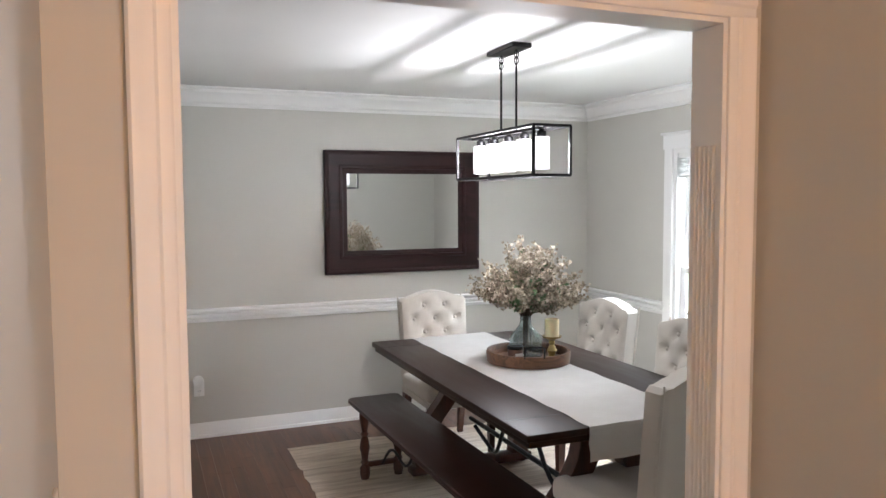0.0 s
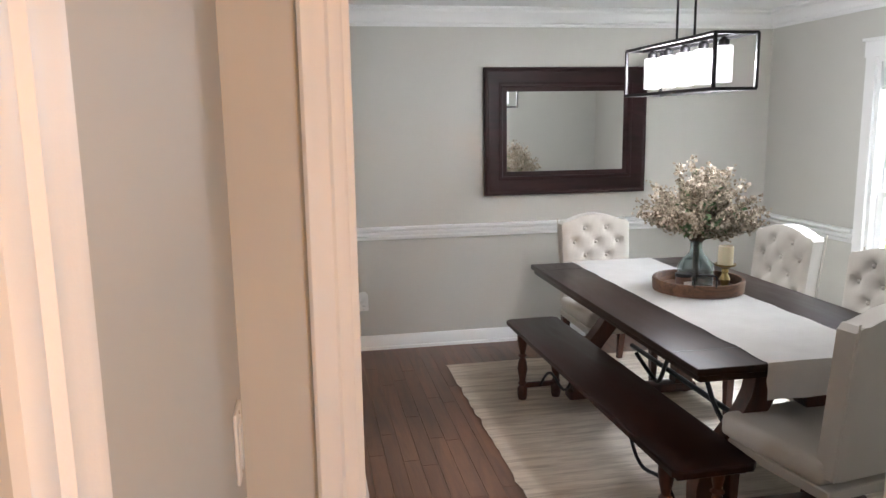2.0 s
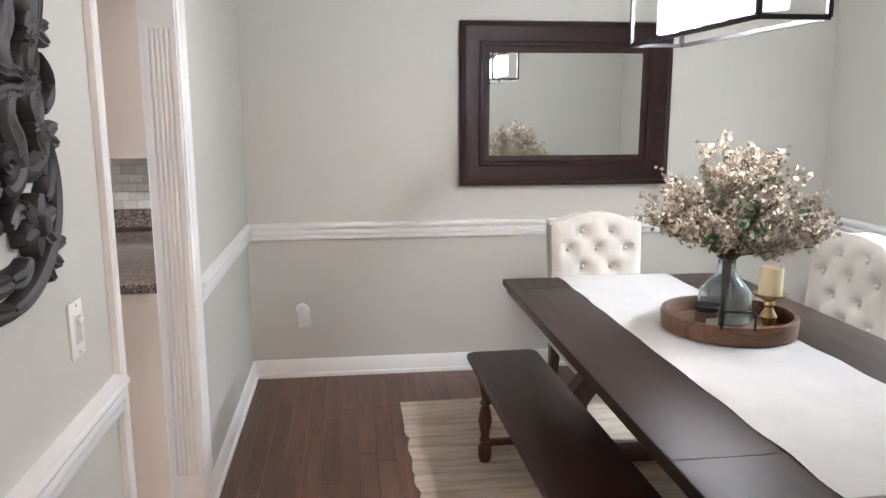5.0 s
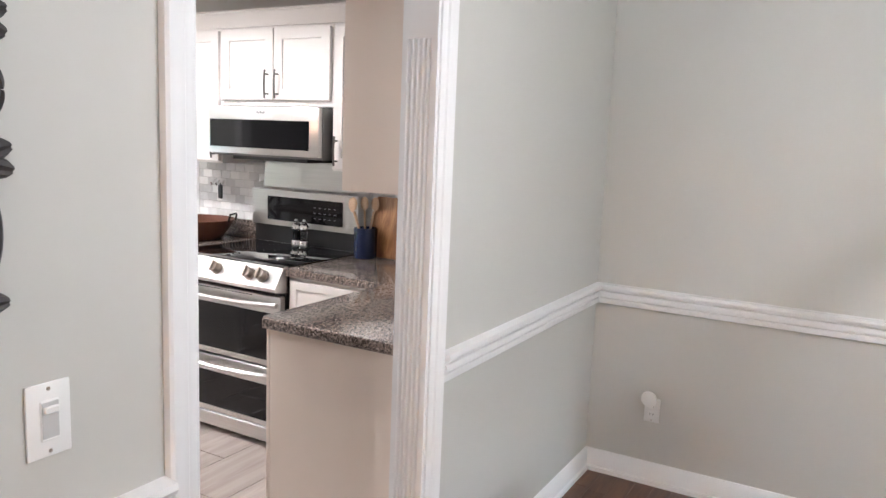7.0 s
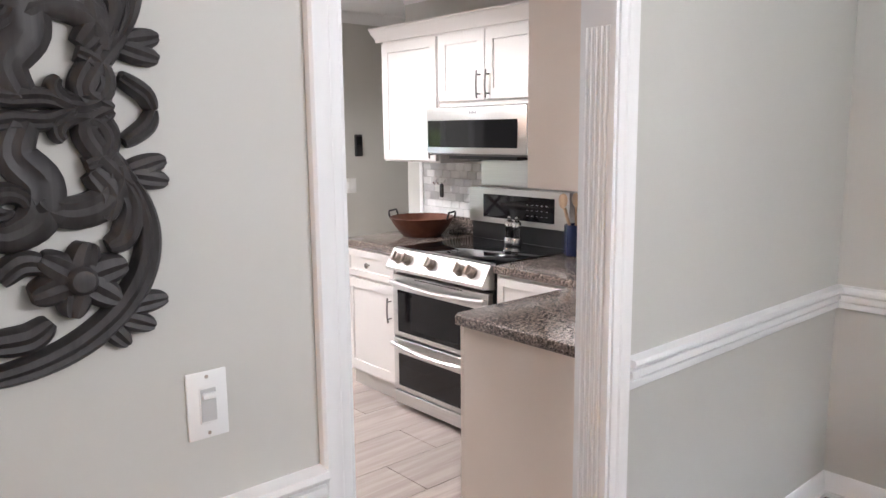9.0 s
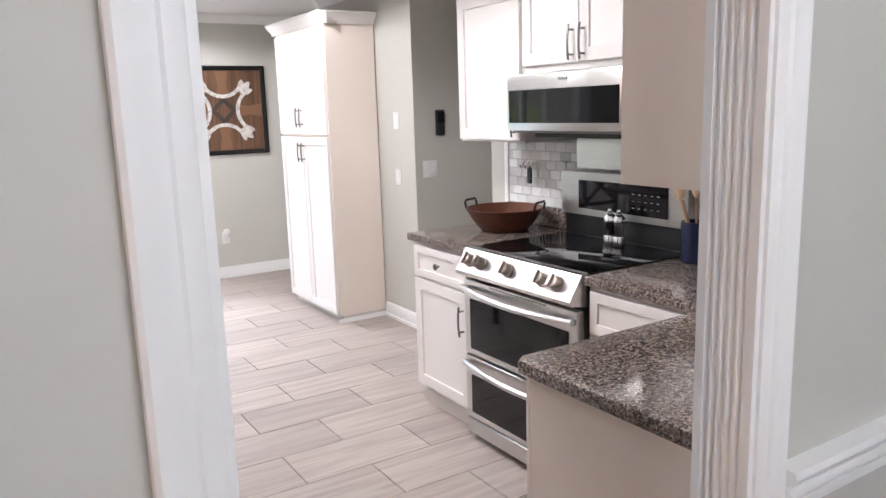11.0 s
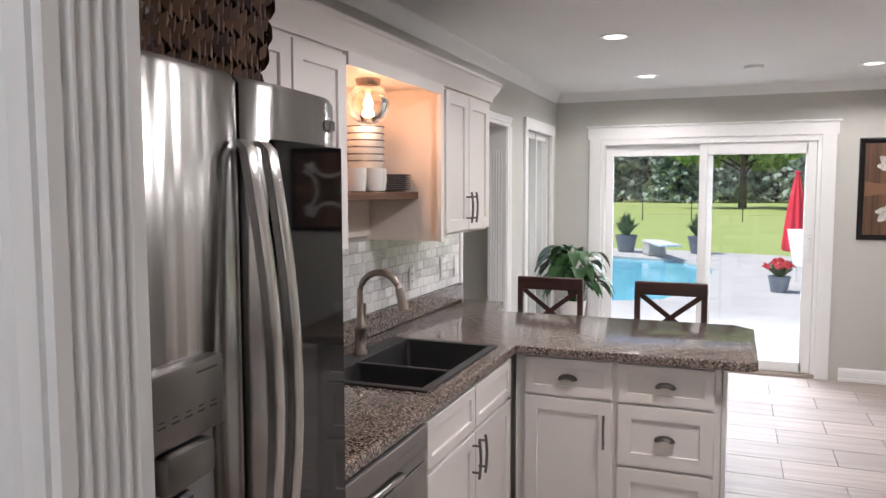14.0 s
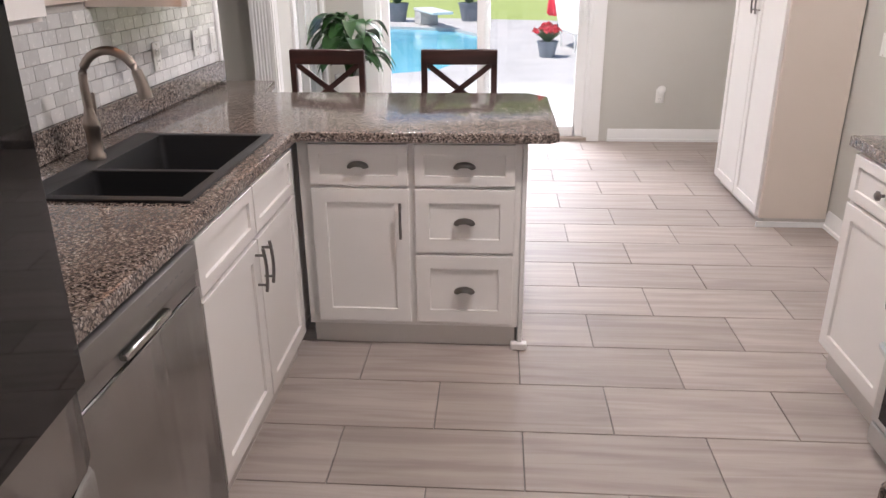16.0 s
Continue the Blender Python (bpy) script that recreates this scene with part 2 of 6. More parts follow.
LEAF = leafy("deep_green_leaf", (0.014, 0.055, 0.012), (0.035, 0.11, 0.022), 0.35)
# cream petals; the brown end of the range paints in the shade between them
BLOSSOM = leafy("shaded_cream_blossom", (0.20, 0.15, 0.10), (0.64, 0.575, 0.47), 0.8)
TWIG = mat("brown_twig", (0.09, 0.06, 0.04), 0.8)
# blue-green needles, paled to carry the distance haze in their colour
PINE = leafy("hazy_blue_green_needles", (0.22, 0.28, 0.23), (0.40, 0.48, 0.40), 0.8)
BROADLEAF = leafy("fresh_leaves", (0.24, 0.38, 0.12), (0.40, 0.54, 0.21), 0.7)
SHRUB = leafy("grey_green_leaves", (0.06, 0.12, 0.05), (0.14, 0.22, 0.10), 0.7)
RED_FLOWER = leafy("red_petals", (0.55, 0.02, 0.03), (0.75, 0.08, 0.10), 0.6)
BARK = paint("bark", (0.10, 0.075, 0.055), 0.9, 0.4)
GRASS = mat("grass", (0.12, 0.22, 0.04), 0.9)
_n = Net(GRASS, world_space=True)
_n.colour(_n.mix((0.26, 0.335, 0.085), (0.39, 0.455, 0.155), _n.mix(_n.noise(0.12, 5), _n.noise(4, 4), 0.4))).bump(_n.noise(40, 3), 0.5, 0.02)
CONCRETE = paint("pale_concrete", (0.50, 0.49, 0.47), 0.85, 0.12)
WATER = mat("pool_water", (0.05, 0.36, 0.50), 0.08)
_n = Net(WATER, world_space=True)
_n.colour(_n.mix((0.10, 0.50, 0.70), (0.26, 0.68, 0.82), _n.noise(1.4, 3))).bump(_n.noise(3.5, 3), 0.25, 0.03)
SLATE = mat("blue_grey_pot", (0.20, 0.23, 0.27), 0.7)


def clear(name, tint=(1, 1, 1), rough=0.0, ior=1.45):
    return mat(name, tint, rough, 0.0, Transmission_Weight=1.0, IOR=ior)


PANE = clear("window_glass", (0.97, 0.99, 0.98))
VASE_GLASS = mat("aqua_glass", (0.78, 0.88, 0.89), 0.05, 0.0, Transmission_Weight=0.93, IOR=1.4)
GLOBE_GLASS = clear("clear_globe_glass", (1.0, 0.93, 0.84))
JAR_GLASS = clear("clear_acrylic", (0.95, 0.95, 0.95))


def glow(name, colour, strength):
    m = mat(name, colour, 0.5)
    b = m.node_tree.nodes["Principled BSDF"]
    b.inputs["Emission Color"].default_value = (*colour, 1)
    b.inputs["Emission Strength"].default_value = strength
    return m


SHADE_GLOW = glow("lit_frosted_glass", (1.0, 0.96, 0.97), 0.6)
DISC_GLOW = glow("lit_lens", (1.0, 0.95, 0.86), 3.0)
BULB_GLOW = glow("lit_warm_bulb", (1.0, 0.58, 0.25), 7.0)
NIGHT_GLOW = glow("lit_night_light", (0.95, 0.95, 0.93), 0.5)


# ---- mesh helpers ----
def box(bm, x0, x1, y0, y1, z0, z1, bevel=0.0, seg=1, m=None):
    r = bmesh.ops.create_cube(bm, size=1.0)
    vs = r["verts"]
    mm = Matrix.Translation(((x0 + x1) / 2, (y0 + y1) / 2, (z0 + z1) / 2)) @ Matrix.Diagonal((x1 - x0, y1 - y0, z1 - z0, 1))
    bmesh.ops.transform(bm, matrix=mm if m is None else m @ mm, verts=vs)
    if bevel:
        es = list({e for v in vs for e in v.link_edges})
        bmesh.ops.bevel(bm, geom=es, offset=bevel, segments=seg, profile=0.5, affect="EDGES")
    return bm


def lathe(bm, prof, n=24, m=None, cap=True):
    """prof: (radius, height) pairs from below upwards."""
    rings = []
    for r, z in prof:
        ring = []
        for i in range(n):
            a = 2 * math.pi * i / n
            v = Vector((r * math.cos(a), r * math.sin(a), z))
            ring.append(bm.verts.new(m @ v if m else v))
        rings.append(ring)
    for a, b in zip(rings, rings[1:]):
        for i in range(n):
            bm.faces.new((a[i], a[(i + 1) % n], b[(i + 1) % n], b[i]))
    if cap:
        bm.faces.new(rings[0][::-1])
        bm.faces.new(rings[-1])
    return bm


def prism(bm, prof, a, b, u, v):
    """Sweeps the closed outline prof (pairs along u and v) straight from a to b."""
    a, b, u, v = Vector(a), Vector(b), Vector(u), Vector(v)
    p = [bm.verts.new(a + u * s + v * t) for s, t in prof]
    q = [bm.verts.new(b + u * s + v * t) for s, t in prof]
    k = len(prof)
    fs = [bm.faces.new((p[i], p[(i + 1) % k], q[(i + 1) % k], q[i])) for i in range(k)]
    fs += [bm.faces.new(p[::-1]), bm.faces.new(q)]
    bmesh.ops.recalc_face_normals(bm, faces=fs)
    return bm


def tube(bm, pts, r, n=8, taper=None):
    pts = [Vector(p) for p in pts]
    rings = []
    for i, p in enumerate(pts):
        d = (pts[min(i + 1, len(pts) - 1)] - pts[max(i - 1, 0)]).normalized()
        s = d.cross(Vector((0, 0, 1)) if abs(d.z) < 0.9 else Vector((1, 0, 0))).normalized()
        t = d.cross(s)
        rr = r if taper is None else r + (taper - r) * i / (len(pts) - 1)
        rings.append([bm.verts.new(p + (s * math.cos(2 * math.pi * k / n) + t * math.sin(2 * math.pi * k / n)) * rr) for k in range(n)])
    fs = []
    for a, b in zip(rings, rings[1:]):
        fs += [bm.faces.new((a[k], a[(k + 1) % n], b[(k + 1) % n], b[k])) for k in range(n)]
    fs += [bm.faces.new(rings[0][::-1]), bm.faces.new(rings[-1])]
    bmesh.ops.recalc_face_normals(bm, faces=fs)
    return bm


def slab(bm, outline, z0, z1, holes=(), bevel=0.0):
    es = []
    for loop in (outline, *holes):
        vs = [bm.verts.new((x, y, z0)) for x, y in loop]
        es += [bm.edges.new((vs[i], vs[(i + 1) % len(vs)])) for i in range(len(vs))]
    r = bmesh.ops.triangle_fill(bm, use_beauty=True, use_dissolve=False, edges=es)
    fs = [g for g in r["geom"] if isinstance(g, bmesh.types.BMFace)]
    e = bmesh.ops.extrude_face_region(bm, geom=fs)
    top = [g for g in e["geom"] if isinstance(g, bmesh.types.BMVert)]
    bmesh.ops.translate(bm, vec=(0, 0, z1 - z0), verts=top)
    bmesh.ops.recalc_face_normals(bm, faces=bm.faces[:])
    if bevel:
        ed = [d for d in bm.edges if len(d.link_faces) == 2 and all(abs(v.co.z - z1) < 1e-5 for v in d.verts) and d.calc_face_angle(0) > 0.5]
        bmesh.ops.bevel(bm, geom=ed, offset=bevel, segments=3, profile=0.5, affect="EDGES")
    return bm


def mesh_of(bm, name, material):
    me = bpy.data.meshes.new(name)
    bm.normal_update()
    bm.to_mesh(me)
    bm.free()
    me.materials.append(material)
    me.polygons.foreach_set("use_smooth", [True] * len(me.polygons))
    me.set_sharp_from_angle(angle=radians(38))
    return me


def B():
    return bmesh.new()


def structure(name, bm, material, label, category):
    return tagged(new(name, mesh_of(bm, name, material)), label, category, kind="structure")


def solid(name, bm, material, label, category, m=None, group=""):
    ob = tagged(new(name, mesh_of(bm, name, material)), label, category, group)
    if m:
        ob.matrix_basis = m
    return ob


def thing(name, m, label, category, group="", kind=""):
    e = tagged(new(name), label, category, group, kind)
    e.empty_display_size = 0.1
    e.matrix_basis = m
    return e


def part(name, bm, material, parent, label=""):
    ob = new(name, mesh_of(bm, name, material))
    ob.parent = parent
    return tagged(ob, label)


def piece(name, me, parent, m):
    ob = new(name, me)
    ob.parent = parent
    ob.matrix_basis = m
    return ob


# ---- plan ----
H = 2.445                     # ceiling
DW, DE, DN, DS = 0.49, 3.97, 6.045, 2.03   # dining faces
KE, KN, KS, KW = 0.375, 6.01, 2.67, -5.85  # kitchen faces
OP0, OP1, OPH = 3.65, 4.515, 2.09           # opening dining to kitchen
HO0, HO1, HOY, HOH = 0.495, 1.655, 1.93, 2.068   # hall opening
HWX, HEX = 0.305, 1.75                      # hall side walls
HD0, HD1 = -0.05, 1.02                      # doorway in the hall wall


# walls
b = B()
box(b, KE, DW, DS, OP0, 0, H)
box(b, KE, DW, OP1, DN, 0, H)
box(b, KE, DW, OP0, OP1, OPH, H)
structure("wall_west", b, WALL, "greige painted wall between dining room and kitchen", "wall")
b = box(B(), KE, DE + 0.14, DN, DN + 0.14, 0, H)
structure("wall_north", b, WALL, "greige painted dining wall behind the mirror", "wall")
WY0, WY1, WZ0, WZ1 = 4.01, 4.93, 0.50, 2.017
b = B()
box(b, DE, DE + 0.14, DS, WY0, 0, H)
box(b, DE, DE + 0.14, WY1, DN, 0, H)
box(b, DE, DE + 0.14, WY0, WY1, 0, WZ0)
box(b, DE, DE + 0.14, WY0, WY1, WZ1, H)
structure("wall_east", b, WALL, "greige painted dining wall with a window", "wall")
b = B()
box(b, -0.2, HO0, HOY, DS, 0, H)
box(b, HO1, DE + 0.14, HOY, DS, 0, H)
box(b, HO0, HO1, HOY, DS, HOH, H)
structure("wall_hall", b, WALL, "greige wall with a wide cased opening", "wall")
b = B()
box(b, HWX - 0.12, HWX, HD1, HOY, 0, H)
box(b, HWX - 0.12, HWX, -1.6, HD0, 0, H)
box(b, HWX - 0.12, HWX, HD0, HD1, HOH, H)
structure("wall_hall_west", b, WALL, "greige painted hall wall", "wall")
b = B()
box(b, -1.4, -1.26, -1.6, 1.64, 0, H)
box(b, -1.26, HWX - 0.12, 1.64, 1.78, 0, H)
box(b, -1.26, HWX - 0.12, -1.74, -1.6, 0, H)
structure("wall_den", b, WALL, "greige wall of the room off the hall", "wall")
# hall east side; the opening is assumed, left for the added hall lamp
b = B()
box(b, HEX, HEX + 0.12, -0.3, HOY, 0, H)
box(b, HEX, HEX + 0.12, -1.3, -0.3, 2.05, H)
box(b, HEX, HEX + 0.12, -1.6, -1.3, 0, H)
box(b, 3.0, 3.14, -1.6, HOY, 0, H)
structure("wall_hall_east", b, WALL, "greige painted hall wall", "wall")
b = B()
box(b, HWX - 0.12, 3.14, -1.74, -1.6, 0, H)
structure("wall_hall_south", b, WALL, "greige painted hall wall", "wall")
# kitchen north wall, with the passage beyond the range counter
PX0, PX1 = -3.20, -2.28
b = B()
box(b, PX1, KE, KN, KN + 0.14, 0, H)
structure("wall_kitchen_north", b, WALL, "greige wall behind the range", "wall")
b = B()
box(b, -3.34, PX0, 6.04, 7.6, 0, H)
box(b, -4.66, -3.34, 6.04, 6.18, 0, H)
box(b, -4.66, -4.52, 6.18, 6.36, 0, H)
structure("wall_passage", b, WALL, "greige wall corner beside the pantry", "wall")
b = B()
box(b, PX1, PX1 + 0.14, KN + 0.14, 7.6, 0, H)
structure("wall_passage_east", b, WALL, "greige passage wall", "wall")
b = box(B(), -3.34, PX1 + 0.14, 7.6, 7.74, 0, H)
structure("wall_passage_end", b, WALL, "greige passage end wall", "wall")
b = box(B(), KW - 0.14, -4.52, 6.36, 6.5, 0, H)
structure("wall_breakfast_north", b, WALL, "greige breakfast room wall", "wall")
SY0, SY1, SZ1 = 3.085, 4.875, 2.02
b = B()
box(b, KW - 0.16, KW, KS - 0.14, SY0, -0.1, H)
box(b, KW - 0.16, KW, SY1, 6.36, -0.1, H)
box(b, KW - 0.16, KW, SY0, SY1, SZ1, H)
structure("wall_kitchen_west", b, WALL, "greige wall with a sliding glass door", "wall")
# south wall: doorway and tall side window
DX0, DX1, VX0, VX1 = -4.27, -3.31, -5.62, -4.80
b = B()
box(b, DX1, KE, KS - 0.14, KS, 0, H)
box(b, VX1, DX0, KS - 0.14, KS, 0, H)
box(b, KW, VX0, KS - 0.14, KS, 0, H)
box(b, DX0, DX1, KS - 0.14, KS, OPH - 0.06, H)
box(b, VX0, VX1, KS - 0.14, KS, 2.05, H)
box(b, VX0, VX1, KS - 0.14, KS, -0.1, 0.12)
structure("wall_kitchen_south", b, WALL, "greige wall with doorway and side window", "wall")
b = B()
box(b, -4.6, -4.46, 0.9, KS - 0.14, 0, H)
box(b, -3.2, -3.06, 0.9, KS - 0.14, 0, H)
box(b, -4.6, -3.06, 0.76, 0.9, 0, H)
structure("wall_side_room", b, WALL, "greige wall seen through the doorway", "wall")

# floors and ceilings
b = box(B(), -1.4, DE + 0.14, -1.74, DN + 0.14, -0.12, -0.012)
floor_dining = structure("floor_dining", b, UNDERLAY, "brown oak strip floor", "floor")
b = box(B(), KW - 0.16, 0.42, 1.93, 7.74, -0.1195, -0.008)
floor_kitchen = structure("floor_kitchen", b, GROUT, "pale wood-look tile floor with dark joints", "floor")
b = box(B(), KW - 0.16, DE + 0.14, -1.74, 7.74, H, H + 0.1)
structure("ceiling", b, CEIL, "white painted ceiling", "ceiling")

# trim profiles: (out of the wall, up)
CROWN = [(0, 0), (0.012, 0), (0.014, 0.018), (0.03, 0.03), (0.034, 0.05), (0.062, 0.082), (0.078, 0.092), (0.08, 0.112), (0.095, 0.118), (0.095, 0.13), (0, 0.13)]
RAIL = [(0, 0), (0.014, 0.0), (0.018, 0.006), (0.018, 0.024), (0.009, 0.027), (0.009, 0.032), (0.024, 0.035), (0.027, 0.044), (0.024, 0.056), (0.013, 0.059), (0.013, 0.064), (0.032, 0.068), (0.037, 0.078), (0.034, 0.090), (0, 0.095)]
BASE = [(0, 0), (0.024, 0), (0.024, 0.02), (0.014, 0.024), (0.014, 0.082), (0.009, 0.094), (0.005, 0.104), (0, 0.106)]
SMALL_CROWN = [(0, 0), (0.01, 0), (0.014, 0.02), (0.045, 0.055), (0.05, 0.078), (0.06, 0.085), (0, 0.085)]
RAIL_Z = 0.82


def run(name, prof, a, c, out, z, label, material=TRIM):
    b = prism(B(), prof, (a[0], a[1], z), (c[0], c[1], z), out, (0, 0, 1))
    return structure(name, b, material, label, "trim")


S_, N_, E_, W_ = (0, -1, 0), (0, 1, 0), (1, 0, 0), (-1, 0, 0)
for nm, prof, z, lab in (("crown_molding", CROWN, H - 0.13, "white crown moulding"), ("chair_rail", RAIL, RAIL_Z, "white ribbed chair rail"), ("baseboard", BASE, 0.0, "white baseboard")):
    full = nm == "crown_molding"
    run(nm, prof, (DW, DN), (DE, DN), S_, z, lab)
    if full:
        run(nm, prof, (DW, DS), (DW, DN), E_, z, lab)
        run(nm, prof, (DE, DS), (DE, DN), W_, z, lab)
        run(nm, prof, (DW, DS), (DE, DS), N_, z, lab)
    else:
        run(nm, prof, (DW, DS), (DW, OP0 - 0.07), E_, z, lab)
        run(nm, prof, (DW, OP1 + 0.07), (DW, DN), E_, z, lab)
        if nm == "chair_rail":
            run(nm, prof, (DE, WY1 + 0.09), (DE, DN), W_, z, lab)
            run(nm, prof, (DE, DS), (DE, WY0 - 0.09), W_, z, lab)
        else:
            run(nm, prof, (DE, DS), (DE, DN), W_, z, lab)
        run(nm, prof, (HO1 + 0.075, DS), (DE, DS), N_, z, lab)
run("kitchen_crown", SMALL_CROWN, (KW, KS), (KW, 6.36), E_, H - 0.085, "white crown moulding")
run("kitchen_crown", SMALL_CROWN, (KW, KS), (KE, KS), N_, H - 0.085, "white crown moulding")
run("kitchen_crown", SMALL_CROWN, (KW, 6.36), (-4.66, 6.36), S_, H - 0.085, "white crown moulding")
run("kitchen_crown", SMALL_CROWN, (-4.66, 6.04), (PX0, 6.04), S_, H - 0.085, "white crown moulding")
run("kitchen_crown", SMALL_CROWN, (PX0, 6.04), (PX0, 7.6), E_, H - 0.085, "white crown moulding")
run("kitchen_crown", SMALL_CROWN, (PX1, KN), (KE, KN), S_, H - 0.085, "white crown moulding")
run("kitchen_baseboard", BASE, (KW, 5.05), (KW, 6.36), E_, 0, "white baseboard")
run("kitchen_baseboard", BASE, (KW, KS), (KW, 2.99), E_, 0, "white baseboard")
run("kitchen_baseboard", BASE, (-3.70, 6.04), (PX0, 6.04), S_, 0, "white baseboard")
run("kitchen_baseboard", BASE, (PX0, 6.04), (PX0, 7.6), E_, 0, "white baseboard")
run("kitchen_baseboard", BASE, (KW, 6.36), (-4.66, 6.36), S_, 0, "white baseboard")
run("hall_baseboard", BASE, (HWX, HD1 + 0.075), (HWX, HOY), E_, 0, "white baseboard")
run("hall_baseboard", BASE, (HEX, -0.3), (HEX, HOY), W_, 0, "white baseboard")

CASING = [(0, 0), (0.007, 0), (0.011, 0.006), (0.011, 0.022), (0.016, 0.028), (0.016, 0.045), (0.02, 0.052), (0.021, 0.064), (0.016, 0.07), (0, 0.07)]


def casing(name, wall_axis, wall, out, lo, hi, top, label):
    """Profiled casing on three sides of an opening; wall_axis 'x' or 'y' is the wall's normal."""
    b = B()
    def P(s, z):
        return (wall, s, z) if wall_axis == "x" else (s, wall, z)
    n = (out, 0, 0) if wall_axis == "x" else (0, out, 0)
    side = (0, 1, 0) if wall_axis == "x" else (1, 0, 0)
    neg = tuple(-v for v in side)
    prism(b, CASING, P(lo, 0), P(lo, top), n, neg)
    prism(b, CASING, P(hi, 0), P(hi, top), n, side)
    prism(b, CASING, P(lo - 0.07, top), P(hi + 0.07, top), n, (0, 0, 1))
    return structure(name, b, TRIM, label, "trim")


casing("casing_kitchen", "x", DW, 1, OP0, OP1, OPH, "white profiled door casing")
casing("casing_kitchen_back", "x", KE, -1, OP0, OP1, OPH, "white profiled door casing")
casing("casing_hall", "y", HOY, -1, HO0, HO1, HOH, "white profiled opening casing")
casing("casing_den", "x", HWX, 1, HD0, HD1, HOH, "white profiled door casing")
casing("casing_hall_back", "y", DS, 1, HO0, HO1, HOH, "white profiled opening casing")


def fluted(name, axis, at, out, lo, hi, z0, z1, top, n=5):
    """Jamb lining with vertical flutes; axis is the normal of its face."""
    b = B()
    w = hi - lo
    edge = w * 0.14
    step = (w - 2 * edge) / n
    prof = [(0, 0), (0.012, 0), (0.012, edge)]
    for i in range(n):
        s = edge + i * step
        prof += [(0.012, s + step * 0.12), (0.0085, s + step * 0.3), (0.0072, s + step * 0.5), (0.0085, s + step * 0.7), (0.012, s + step * 0.88)]
    prof += [(0.012, w), (0, w)]
    plain = [(0, 0), (0.012, 0), (0.012, w), (0, w)]
    def P(z):
        return (at, lo, z) if axis == "x" else (lo, at, z)
    nrm = (out, 0, 0) if axis == "x" else (0, out, 0)
    side = (0, 1, 0) if axis == "x" else (1, 0, 0)
    prism(b, plain, P(0), P(z0), nrm, side)
    prism(b, prof, P(z0), P(z1), nrm, side)
    prism(b, plain, P(z1), P(top), nrm, side)
    return structure(name, b, TRIM, "white fluted door jamb", "jamb")


fluted("jamb_1", "y", OP1, -1, KE, DW, 0.18, 1.82, OPH)
fluted("jamb_2", "y", OP0, 1, KE, DW, 0.18, 1.82, OPH)
fluted("jamb_3", "x", HO1, -1, HOY, DS, 0.2, 1.79, HOH)
fluted("jamb_4", "x", HO0, 1, HOY, DS, 0.2, 1.79, HOH)
fluted("jamb_5", "x", DX0, 1, KS - 0.14, KS, 0.2, 1.86, OPH - 0.06)
for nm, x0, x1, y0, y1, zt in (("jamb_head_1", KE, DW, OP0, OP1, OPH), ("jamb_head_2", HO0, HO1, HOY, DS, HOH)):
    structure(nm, box(B(), x0, x1, y0, y1, zt - 0.012, zt), TRIM, "white opening head lining", "jamb")
casing("casing_side_door", "y", KS, 1, DX0, DX1, OPH - 0.06, "white profiled door casing")


# ---- windows and doors ----
def pane(name, bm, parent, material=PANE):
    ob = part(name, bm, material, parent)
    ob.visible_shadow = False
    return ob


# sliding glass door in the west wall
slider = thing("door_1", pose(KW, (SY0 + SY1) / 2, 0), "white two-panel sliding glass patio door, closed", "door", kind="structure")
w = (SY1 - SY0) / 2
b = B()
box(b, -0.13, 0.0, -w, -w + 0.035, 0.03, SZ1)
box(b, -0.13, 0.0, w - 0.035, w, 0.03, SZ1)
box(b, -0.13, 0.0, -w + 0.035, w - 0.035, SZ1 - 0.05, SZ1)
part("door_frame", b, TRIM, slider)
part("threshold", box(B(), -0.15, 0.02, -w, w, 0.0, 0.03, 0.004), NICKEL, slider, "metal threshold")
for lo, hi, x in ((-w + 0.035, 0.055, -0.10), (-0.055, w - 0.035, -0.05)):
    b = B()
    box(b, x - 0.02, x + 0.02, lo, lo + 0.065, 0.03, SZ1 - 0.05, 0.003)
    box(b, x - 0.02, x + 0.02, hi - 0.065 - (0.02 if hi > 0.1 else 0), hi, 0.03, SZ1 - 0.05, 0.003)
    box(b, x - 0.02, x + 0.02, lo + 0.065, hi - 0.065, 0.03, 0.115, 0.003)
    box(b, x - 0.02, x + 0.02, lo + 0.065, hi - 0.065, SZ1 - 0.15, SZ1 - 0.05, 0.003)
    sash = part("sash", b, TRIM, slider)
    pane("pane", box(B(), x - 0.006, x + 0.006, lo + 0.06, hi - 0.06, 0.11, SZ1 - 0.145), sash)
b = B()
tube(b, [(-0.02, w - 0.075, 0.98), (0.03, w - 0.075, 0.985), (0.03, w - 0.075, 1.16), (-0.02, w - 0.075, 1.165)], 0.008)
box(b, -0.03, -0.018, w - 0.095, w - 0.055, 0.95, 1.2, 0.004)
part("handle", b, PLASTIC, slider, "white pull handle")
b = B()
for y0, y1 in ((SY0 - 0.10, SY0 + 0.005), (SY1 - 0.005, SY1 + 0.10)):
    box(b, KW, KW + 0.02, y0, y1, 0, SZ1)
box(b, KW, KW + 0.024, SY0 - 0.115, SY1 + 0.115, SZ1, SZ1 + 0.10)
box(b, KW, KW + 0.04, SY0 - 0.135, SY1 + 0.135, SZ1 + 0.10, SZ1 + 0.118, 0.004)
structure("casing_slider", b, TRIM, "white craftsman door trim", "trim")

